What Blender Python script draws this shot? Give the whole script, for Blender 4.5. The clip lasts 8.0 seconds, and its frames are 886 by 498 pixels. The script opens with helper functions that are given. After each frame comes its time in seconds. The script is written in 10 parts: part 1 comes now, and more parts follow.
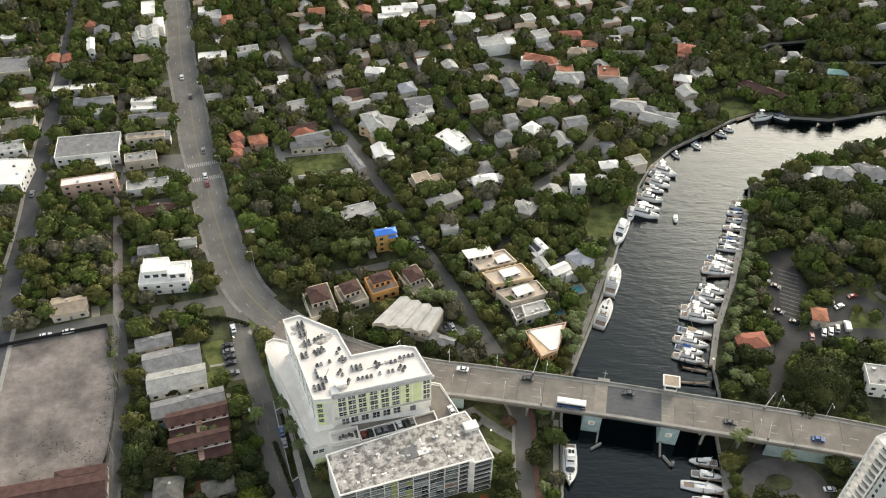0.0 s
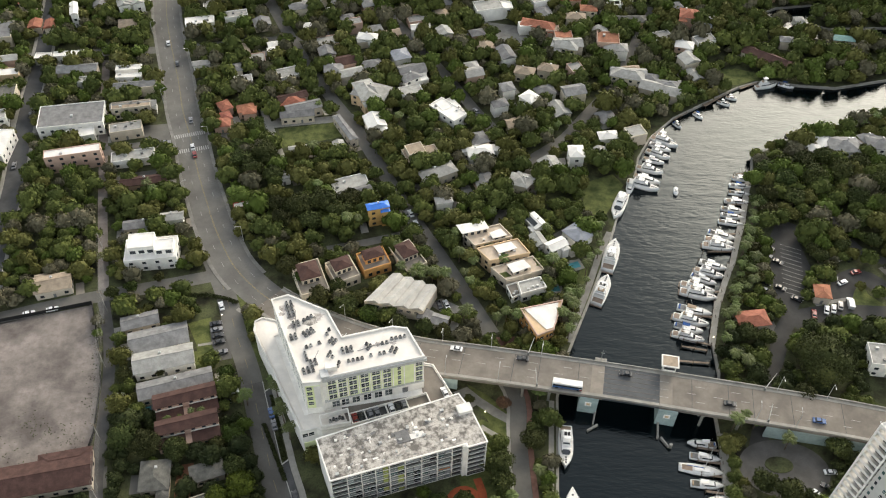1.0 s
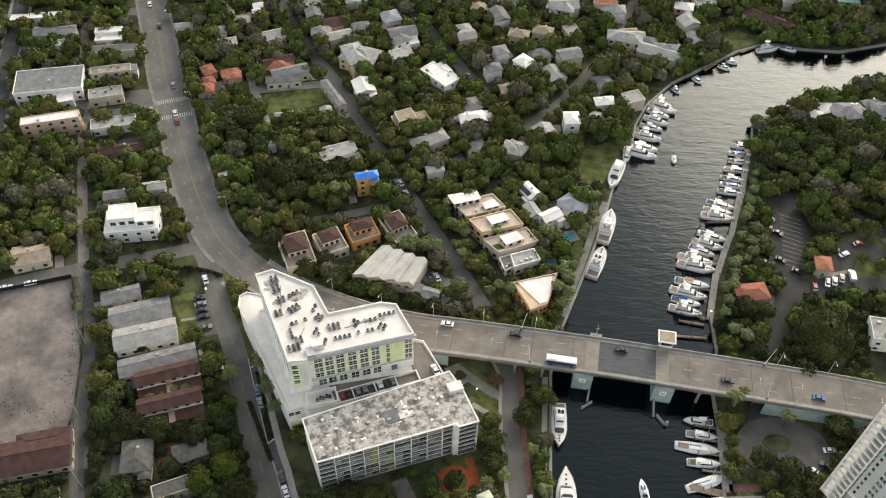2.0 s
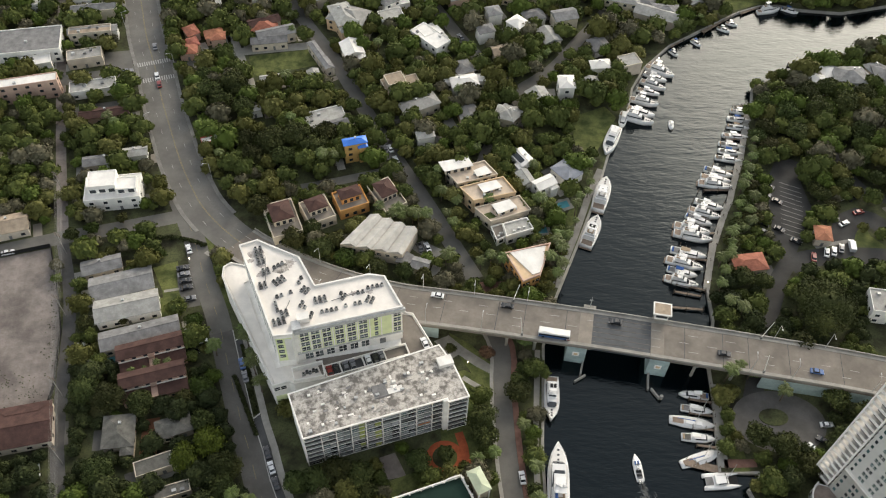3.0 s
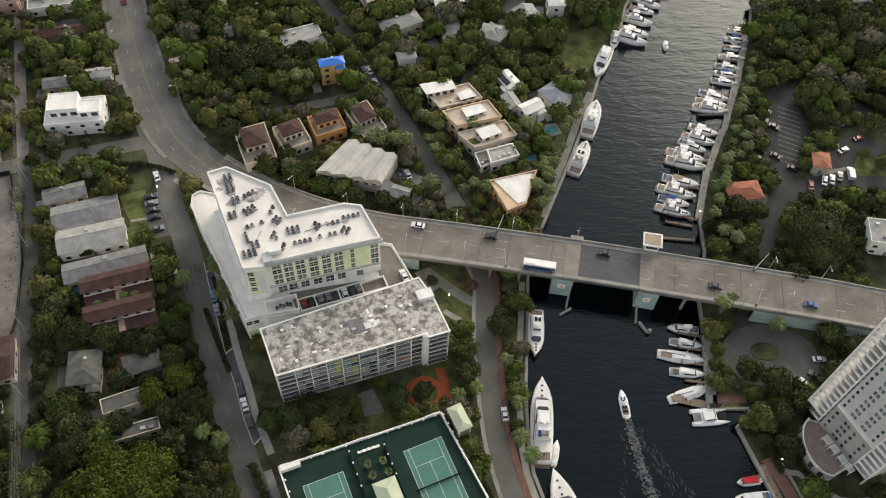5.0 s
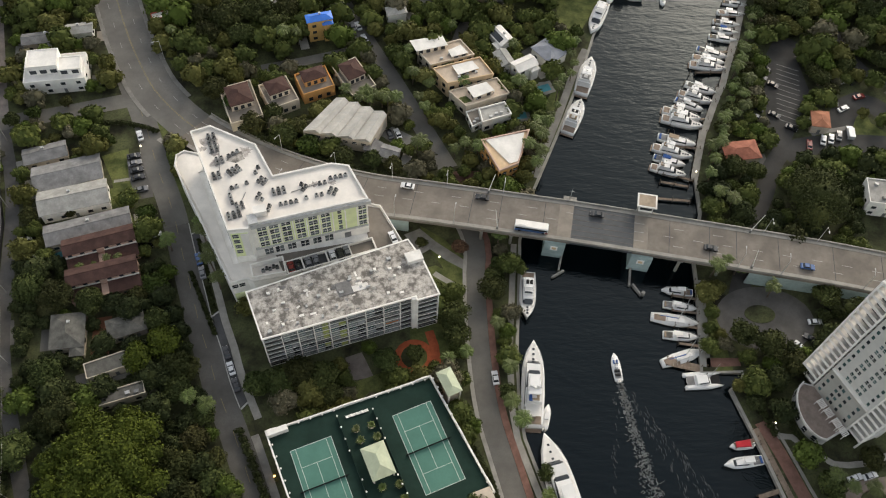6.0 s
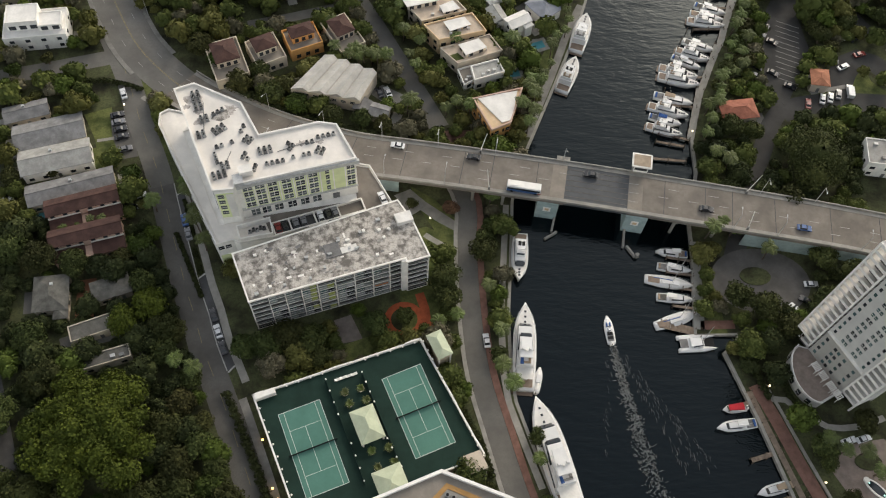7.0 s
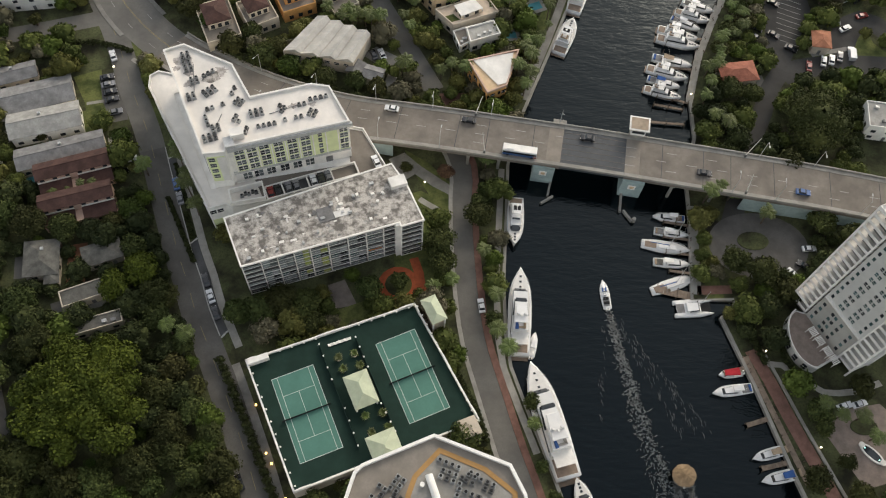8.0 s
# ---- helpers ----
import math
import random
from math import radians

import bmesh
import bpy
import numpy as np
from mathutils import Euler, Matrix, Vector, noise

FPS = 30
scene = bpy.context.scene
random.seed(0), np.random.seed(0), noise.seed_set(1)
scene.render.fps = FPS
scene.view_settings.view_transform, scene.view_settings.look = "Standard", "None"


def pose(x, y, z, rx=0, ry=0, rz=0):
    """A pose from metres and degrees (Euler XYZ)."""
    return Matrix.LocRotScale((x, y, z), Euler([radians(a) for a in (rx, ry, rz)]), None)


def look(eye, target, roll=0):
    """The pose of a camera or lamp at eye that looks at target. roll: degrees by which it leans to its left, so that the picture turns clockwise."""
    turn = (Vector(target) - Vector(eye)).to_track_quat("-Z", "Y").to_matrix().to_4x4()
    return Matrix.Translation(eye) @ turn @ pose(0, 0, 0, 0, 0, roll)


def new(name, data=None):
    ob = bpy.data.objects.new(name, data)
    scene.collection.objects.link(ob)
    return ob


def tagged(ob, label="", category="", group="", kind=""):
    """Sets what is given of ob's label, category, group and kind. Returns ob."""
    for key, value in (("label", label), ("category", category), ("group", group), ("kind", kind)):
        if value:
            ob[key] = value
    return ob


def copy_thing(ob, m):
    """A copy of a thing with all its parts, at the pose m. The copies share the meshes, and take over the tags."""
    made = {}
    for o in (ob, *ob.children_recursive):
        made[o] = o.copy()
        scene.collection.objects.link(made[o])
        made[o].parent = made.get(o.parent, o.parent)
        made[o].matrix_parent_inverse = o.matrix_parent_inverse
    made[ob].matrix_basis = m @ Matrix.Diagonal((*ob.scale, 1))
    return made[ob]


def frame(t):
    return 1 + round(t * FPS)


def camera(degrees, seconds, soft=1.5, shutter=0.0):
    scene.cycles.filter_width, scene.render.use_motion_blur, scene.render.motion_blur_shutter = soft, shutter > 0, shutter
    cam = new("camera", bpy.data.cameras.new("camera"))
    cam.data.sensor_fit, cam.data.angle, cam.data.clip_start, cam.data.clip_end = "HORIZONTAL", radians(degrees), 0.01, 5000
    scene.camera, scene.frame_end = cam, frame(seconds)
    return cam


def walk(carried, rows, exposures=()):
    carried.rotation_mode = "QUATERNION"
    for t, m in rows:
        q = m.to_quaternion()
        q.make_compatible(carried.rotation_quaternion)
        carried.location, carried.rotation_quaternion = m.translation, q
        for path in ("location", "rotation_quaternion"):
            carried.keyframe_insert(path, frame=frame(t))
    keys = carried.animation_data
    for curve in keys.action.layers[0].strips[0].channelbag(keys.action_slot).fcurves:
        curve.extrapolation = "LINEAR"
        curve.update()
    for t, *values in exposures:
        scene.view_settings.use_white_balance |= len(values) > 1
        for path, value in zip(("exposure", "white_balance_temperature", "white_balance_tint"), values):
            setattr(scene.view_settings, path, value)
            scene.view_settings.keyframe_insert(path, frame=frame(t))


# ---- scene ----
cam = camera(52.64, 8.0, soft=1.1)
# seconds, eye (metres), target, roll
PATH = [
    (0, (-4.71, 27.91, 275.97), (-1.94, 169.62, 134.87), 1.056),
    (0.5, (-3.77, 33.60, 274.80), (-0.88, 172.18, 130.63), 1.090),
    (1, (-2.95, 39.14, 273.11), (0.34, 174.47, 125.89), 1.251),
    (1.5, (-2.11, 44.57, 270.59), (1.75, 176.60, 120.41), 1.435),
    (3, (0.04, 57.78, 263.03), (6.03, 179.55, 104.49), 2.359),
    (3.5, (0.39, 61.04, 260.28), (7.28, 179.36, 99.19), 2.826),
    (4, (1.49, 63.26, 257.67), (8.80, 178.27, 94.21), 3.065),
    (4.5, (2.53, 65.03, 254.78), (10.30, 176.80, 89.10), 3.349),
    (6, (5.90, 70.13, 247.51), (14.84, 170.83, 74.94), 4.237),
    (6.5, (6.73, 71.41, 245.03), (16.24, 168.39, 70.38), 4.717),
    (7, (7.71, 72.25, 242.99), (17.54, 165.59, 66.38), 5.066),
    (7.5, (8.59, 72.90, 241.67), (18.50, 162.54, 63.17), 5.340),
    (8, (9.18, 72.66, 240.16), (19.16, 159.54, 60.29), 5.548),
]
walk(cam, [(t, look(eye, target, roll)) for t, eye, target, roll in PATH], [(0.0, 1.12, 7000, 6.0), (3.0, 0.90, 7000, 7.0), (8.0, 0.60, 7000, 8.0)])

# ---- daylight: soft evening sky, sun low behind thin cloud ----
SUN_AZ, SUN_EL = 31.0, 32.0
world = bpy.data.worlds.new("evening_sky")
scene.world = world
world.use_nodes = True
wn = world.node_tree
sky = wn.nodes.new("ShaderNodeTexSky")
sky.sky_type, sky.sun_disc = "NISHITA", False
sky.sun_elevation, sky.sun_rotation = radians(SUN_EL), radians(SUN_AZ)
sky.air_density, sky.dust_density, sky.ozone_density = 1.0, 2.0, 1.0
wn.nodes["Background"].inputs["Strength"].default_value = 0.16
cloud = wn.nodes.new("ShaderNodeHueSaturation")   # thin cloud greys the blue
cloud.inputs["Saturation"].default_value = 0.44
wn.links.new(sky.outputs[0], cloud.inputs["Color"])
wn.links.new(cloud.outputs[0], wn.nodes["Background"].inputs["Color"])
sun = new("sun", bpy.data.lights.new("sun", "SUN"))
sun.data.energy, sun.data.angle, sun.data.color = 0.56, radians(27), (1.0, 0.88, 0.73)
sun_dir = Vector((math.sin(radians(SUN_AZ)) * math.cos(radians(SUN_EL)), math.cos(radians(SUN_AZ)) * math.cos(radians(SUN_EL)), math.sin(radians(SUN_EL))))
sun.matrix_world = look(sun_dir * 800, (0, 0, 0))

# ---- materials ----
MATS = {}


def material(name, col, rough=0.8, vary=0.25, scale=0.25, fine=3.0, bump=0.0, metal=0.0, island=0.0, per_object=0.0, second=None, coat=0.0, hard=0.0):
    """Base colour with coarse stains and fine grain, in metres of the world."""
    m = bpy.data.materials.new(name)
    m.use_nodes = True
    nt = m.node_tree
    bsdf = nt.nodes["Principled BSDF"]
    bsdf.inputs["Roughness"].default_value = rough
    bsdf.inputs["Metallic"].default_value = metal
    if rough >= 0.75 and not metal:
        bsdf.inputs["Specular IOR Level"].default_value = 0.18   # matt, porous surfaces
    bsdf.inputs["Coat Weight"].default_value = coat
    geo = nt.nodes.new("ShaderNodeNewGeometry")

    def noise_at(s, detail):
        n = nt.nodes.new("ShaderNodeTexNoise")
        n.inputs["Scale"].default_value, n.inputs["Detail"].default_value = s, detail
        n.inputs["Roughness"].default_value = 0.62
        nt.links.new(geo.outputs["Position"], n.inputs["Vector"])
        return n.outputs["Fac"]

    def mix(a, b, fac, mode="MIX"):
        x = nt.nodes.new("ShaderNodeMix")
        x.data_type, x.blend_type = "RGBA", mode
        for k, v in ((6, a), (7, b), (0, fac)):
            if isinstance(v, (tuple, list)):
                x.inputs[k].default_value = (*v, 1)
            elif isinstance(v, float):
                x.inputs[k].default_value = v
            else:
                nt.links.new(v, x.inputs[k])
        return x.outputs[2]

    def span(v, a, b, lo, hi):
        r = nt.nodes.new("ShaderNodeMapRange")
        nt.links.new(v, r.inputs[0])
        for k, q in zip((1, 2, 3, 4), (a, b, lo, hi)):
            r.inputs[k].default_value = q
        return r.outputs[0]

    dark = tuple(c * (1 - vary) for c in col)
    lite = tuple(min(1, c * (1 + vary * 0.7)) for c in (second or col))
    out = mix(dark, lite, span(noise_at(scale, 7.0), 0.36 + hard, 0.62 - hard, 0.0, 1.0))
    out = mix(out, tuple(c * (1 - vary * 0.6) for c in col), span(noise_at(fine, 3.0), 0.45, 0.75, 0.0, 0.7))
    if island:
        out = mix(out, tuple(c * (1 - island) for c in col), geo.outputs["Random Per Island"])
    if per_object:
        info = nt.nodes.new("ShaderNodeObjectInfo")
        hsv = nt.nodes.new("ShaderNodeHueSaturation")
        nt.links.new(out, hsv.inputs["Color"])
        nt.links.new(span(info.outputs["Random"], 0, 1, 1 - per_object, 1 + per_object), hsv.inputs["Value"])
        nt.links.new(span(info.outputs["Random"], 0, 1, 0.5 - per_object * 0.06, 0.5 + per_object * 0.06), hsv.inputs["Hue"])
        out = hsv.outputs[0]
    nt.links.new(out, bsdf.inputs["Base Color"])
    if bump:
        b = nt.nodes.new("ShaderNodeBump")
        b.inputs["Strength"].default_value, b.inputs["Distance"].default_value = 1.0, bump
        nt.links.new(noise_at(fine, 4.0), b.inputs["Height"])
        nt.links.new(b.outputs[0], bsdf.inputs["Normal"])
    MATS[name] = m
    return m


earth = material("earth", (0.038, 0.036, 0.023), 0.95, 0.5, 0.12, 1.5, second=(0.068, 0.076, 0.034))
grass = material("grass", (0.07, 0.092, 0.03), 0.95, 0.4, 0.22, 2.0, second=(0.112, 0.122, 0.042))
asphalt = material("asphalt", (0.14, 0.133, 0.12), 0.9, 0.2, 0.12, 2.5)
street_asphalt = material("street_asphalt", (0.058, 0.056, 0.053), 0.9, 0.25, 0.12, 2.5)
side_asphalt = material("side_street_asphalt", (0.118, 0.112, 0.102), 0.9, 0.25, 0.1, 1.8)
avenue_asphalt = material("avenue_asphalt", (0.16, 0.152, 0.138), 0.9, 0.22, 0.09, 1.4)
path_concrete = material("path_concrete", (0.22, 0.21, 0.19), 0.85, 0.25, 0.3, 2.0)
path_asphalt = material("path_asphalt", (0.105, 0.10, 0.094), 0.9, 0.22, 0.2, 2.0)
dark_asphalt = material("dark_asphalt", (0.085, 0.085, 0.085), 0.9, 0.25, 0.15, 2.5)
concrete = material("concrete", (0.30, 0.285, 0.255), 0.85, 0.2, 0.3, 2.0)
deck_concrete = material("deck_concrete", (0.195, 0.172, 0.147), 0.85, 0.26, 0.12, 0.9)
pale_deck = material("pale_deck", (0.25, 0.22, 0.185), 0.85, 0.15, 0.3, 2.0)
teal_paint = material("teal_paint", (0.34, 0.43, 0.42), 0.7, 0.2, 0.3, 1.5)
steel_grate = material("steel_grate", (0.06, 0.065, 0.07), 0.7, 0.2, 0.5, 4.0)
line_paint = material("line_paint", (0.42, 0.41, 0.38), 0.8, 0.25, 1.0, 4.0)
yellow_paint = material("yellow_paint", (0.28, 0.23, 0.12), 0.8, 0.25, 1.0, 4.0)
sand = material("sand", (0.165, 0.142, 0.128), 0.95, 0.35, 0.06, 0.35, second=(0.225, 0.195, 0.175), bump=0.3)
red_soil = material("red_soil", (0.26, 0.12, 0.07), 0.95, 0.3, 0.1, 1.0)
brick_paving = material("brick_paving", (0.19, 0.105, 0.082), 0.85, 0.25, 0.4, 5.0)
mulch = material("mulch", (0.35, 0.09, 0.04), 0.9, 0.3, 0.4, 3.0)
white_roof = material("white_roof", (0.74, 0.71, 0.66), 0.7, 0.14, 0.25, 1.2)
hotel_roof_mat = material("hotel_roof_coating", (0.75, 0.70, 0.635), 0.65, 0.14, 0.12, 0.6)
pale_roof = material("pale_roof", (0.33, 0.32, 0.295), 0.75, 0.25, 0.4, 2.0, per_object=0.15)
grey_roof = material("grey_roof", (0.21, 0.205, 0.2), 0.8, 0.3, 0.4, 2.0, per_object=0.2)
blue_grey_roof = material("blue_grey_roof", (0.27, 0.28, 0.31), 0.6, 0.2, 0.4, 2.0)
mossy_roof = material("mossy_roof", (0.13, 0.125, 0.11), 0.85, 0.35, 0.5, 2.5)
brown_roof = material("brown_roof", (0.078, 0.043, 0.036), 0.8, 0.3, 0.4, 2.5, bump=0.05)
red_roof = material("red_roof", (0.33, 0.13, 0.085), 0.8, 0.3, 0.5, 2.5, bump=0.05, per_object=0.15)
orange_roof = material("orange_roof", (0.25, 0.11, 0.065), 0.8, 0.3, 0.5, 2.5, bump=0.05)
peach_roof = material("peach_roof", (0.55, 0.45, 0.35), 0.8, 0.18, 0.3, 1.5)
teal_roof = material("teal_roof", (0.20, 0.34, 0.31), 0.7, 0.2, 0.4, 2.0)
tan_roof = material("tan_roof", (0.34, 0.27, 0.20), 0.8, 0.25, 0.4, 2.0)
blue_roof = material("blue_tarpaulin", (0.03, 0.17, 0.62), 0.5, 0.15, 0.4, 2.0)
white_wall = material("white_wall", (0.84, 0.81, 0.755), 0.8, 0.12, 0.3, 2.0)
cream_wall = material("cream_wall", (0.63, 0.55, 0.44), 0.8, 0.15, 0.3, 2.0, per_object=0.12)
pink_wall = material("pink_wall", (0.55, 0.38, 0.30), 0.8, 0.15, 0.3, 2.0)
tan_wall = material("tan_wall", (0.66, 0.49, 0.31), 0.8, 0.15, 0.3, 2.0)
yellow_wall = material("yellow_wall", (0.52, 0.33, 0.12), 0.8, 0.15, 0.3, 2.0)
orange_wall = material("orange_wall", (0.66, 0.35, 0.13), 0.8, 0.15, 0.3, 2.0)
red_wall = material("red_wall", (0.4, 0.1, 0.07), 0.8, 0.15, 0.3, 2.0)
lime_wall = material("lime_wall", (0.70, 0.75, 0.42), 0.75, 0.1, 0.3, 2.0)
weathered = material("weathered_roofing", (0.21, 0.192, 0.172), 0.9, 0.26, 0.5, 2.6, second=(0.48, 0.445, 0.40), bump=0.05, hard=0.04)
grey_metal = material("grey_metal", (0.2, 0.2, 0.195), 0.5, 0.3, 1.5, 5.0, metal=0.3)
light_metal = material("light_metal", (0.5, 0.5, 0.49), 0.45, 0.2, 1.0, 5.0, metal=0.3)
corrugated = material("corrugated_sheet", (0.50, 0.475, 0.43), 0.6, 0.2, 0.2, 1.2, metal=0.1)
dark_glass = material("dark_glass", (0.03, 0.035, 0.04), 0.08, 0.2, 0.4, 2.0)
teal_glass = material("teal_glass", (0.07, 0.12, 0.12), 0.1, 0.3, 0.4, 2.0, per_object=0.4)
court_green = material("court_green", (0.085, 0.20, 0.16), 0.85, 0.1, 0.2, 1.5)
court_dark = material("court_dark", (0.014, 0.034, 0.026), 0.85, 0.2, 0.2, 1.0)
pavilion_roof = material("pavilion_roof", (0.44, 0.48, 0.34), 0.7, 0.12, 0.4, 2.0)
ochre = material("ochre_membrane", (0.40, 0.23, 0.09), 0.8, 0.12, 0.4, 2.0)
wood = material("timber_decking", (0.22, 0.17, 0.13), 0.85, 0.3, 0.6, 4.0)
trunk_mat = material("bark", (0.13, 0.10, 0.075), 0.95, 0.3, 1.0, 5.0)
leaf_mat = material("leaves", (0.046, 0.06, 0.016), 0.8, 0.35, 0.08, 0.9, island=0.35, per_object=0.35, second=(0.075, 0.082, 0.024))
olive_leaf = material("olive_leaves", (0.066, 0.068, 0.02), 0.75, 0.35, 0.08, 0.9, island=0.45, per_object=0.25, second=(0.085, 0.085, 0.025))
wood_olive = material("woodland_olive_leaves", (0.12, 0.12, 0.028), 0.75, 0.35, 0.05, 0.5, island=0.4, second=(0.14, 0.138, 0.046))
wood_bright = material("woodland_fresh_leaves", (0.092, 0.132, 0.02), 0.75, 0.3, 0.05, 0.5, island=0.4, second=(0.11, 0.145, 0.034))
bright_leaf = material("bright_leaves", (0.05, 0.08, 0.013), 0.75, 0.3, 0.08, 0.9, island=0.45, per_object=0.25, second=(0.068, 0.10, 0.017))
lime_leaf = material("lime_leaves", (0.066, 0.09, 0.01), 0.75, 0.3, 0.12, 0.9, island=0.4, second=(0.092, 0.112, 0.013))
wood_leaf = material("woodland_leaves", (0.08, 0.104, 0.026), 0.85, 0.45, 0.05, 0.5, island=0.3, second=(0.125, 0.138, 0.036))
# darkened copy of the woodland leaves: paints dim areas into the leaf colour
wood_dimmed = material("woodland_deep_leaves", (0.03, 0.042, 0.014), 0.85, 0.38, 0.05, 0.5, island=0.35, second=(0.062, 0.072, 0.024))
wood_dry = material("woodland_dry_leaves", (0.125, 0.118, 0.07), 0.9, 0.35, 0.05, 0.5, island=0.3, second=(0.17, 0.15, 0.1))
palm_leaf = material("palm_fronds", (0.088, 0.118, 0.02), 0.65, 0.3, 0.3, 1.5, island=0.4, per_object=0.25)
hedge_leaf = material("hedge_leaves", (0.05, 0.06, 0.02), 0.8, 0.35, 0.3, 1.2, island=0.45)
gelcoat = material("white_gelcoat", (0.72, 0.71, 0.69), 0.25, 0.06, 0.4, 2.0, per_object=0.06)
teak = material("teak_deck", (0.23, 0.17, 0.125), 0.7, 0.2, 0.6, 3.0)
canvas_blue = material("blue_canvas", (0.04, 0.10, 0.28), 0.8, 0.2, 0.6, 3.0)
canvas_red = material("red_canvas", (0.45, 0.03, 0.04), 0.8, 0.2, 0.6, 3.0)
canvas_tan = material("tan_canvas", (0.34, 0.26, 0.18), 0.8, 0.2, 0.6, 3.0)
rubber = material("rubber", (0.02, 0.02, 0.02), 0.8, 0.2, 1.0, 5.0)
foam = material("foam", (0.17, 0.175, 0.17), 0.7, 0.3, 0.5, 3.0)
pool_tile = material("pool_water", (0.10, 0.32, 0.36), 0.08, 0.15, 0.5, 2.0)
car_white = material("car_white", (0.7, 0.7, 0.7), 0.3, 0.05, coat=0.5)
car_black = material("car_black", (0.02, 0.02, 0.022), 0.25, 0.1, coat=0.5)
car_grey = material("car_grey", (0.18, 0.18, 0.19), 0.3, 0.08, coat=0.5)
car_red = material("car_red", (0.22, 0.025, 0.02), 0.3, 0.08, coat=0.5)
car_blue = material("car_blue", (0.03, 0.09, 0.25), 0.3, 0.08, coat=0.5)


def water_material():
    m = bpy.data.materials.new("river_water")
    m.use_nodes = True
    nt = m.node_tree
    bsdf = nt.nodes["Principled BSDF"]
    bsdf.inputs["Base Color"].default_value = (0.0012, 0.003, 0.004, 1)
    bsdf.inputs["Specular Tint"].default_value = (0.78, 0.92, 1.0, 1)
    bsdf.inputs["Roughness"].default_value = 0.06
    bsdf.inputs["IOR"].default_value = 1.33
    geo = nt.nodes.new("ShaderNodeNewGeometry")
    waves = []
    for s, w, stretch in ((0.3, 1.0, 0.35), (0.9, 0.6, 0.4), (2.6, 0.28, 0.6)):
        mp = nt.nodes.new("ShaderNodeMapping")
        mp.inputs["Rotation"].default_value = (0, 0, 0.35)
        mp.inputs["Scale"].default_value = (stretch, 1, 1)
        nt.links.new(geo.outputs["Position"], mp.inputs["Vector"])
        n = nt.nodes.new("ShaderNodeTexNoise")
        n.inputs["Scale"].default_value, n.inputs["Detail"].default_value = s, 2.0
        nt.links.new(mp.outputs[0], n.inputs["Vector"])
        k = nt.nodes.new("ShaderNodeMath")
        k.operation = "MULTIPLY"
        k.inputs[1].default_value = w
        nt.links.new(n.outputs["Fac"], k.inputs[0])
        waves.append(k.outputs[0])
    add = waves[0]
    for w in waves[1:]:
        a = nt.nodes.new("ShaderNodeMath")
        nt.links.new(add, a.inputs[0])
        nt.links.new(w, a.inputs[1])
        add = a.outputs[0]
    b = nt.nodes.new("ShaderNodeBump")
    b.inputs["Strength"].default_value, b.inputs["Distance"].default_value = 1.0, 0.115
    nt.links.new(add, b.inputs["Height"])
    nt.links.new(b.outputs[0], bsdf.inputs["Normal"])
    return m


water_mat = water_material()


def glow(name, col, strength):
    m = bpy.data.materials.new(name)
    m.use_nodes = True
    e = m.node_tree.nodes["Principled BSDF"]
    e.inputs["Emission Color"].default_value = (*col, 1)
    e.inputs["Emission Strength"].default_value = strength
    return m


lamp_glow = glow("lamp_glow", (1.0, 0.86, 0.6), 4.0)
amber_glow = glow("amber_glow", (1.0, 0.6, 0.15), 2.5)


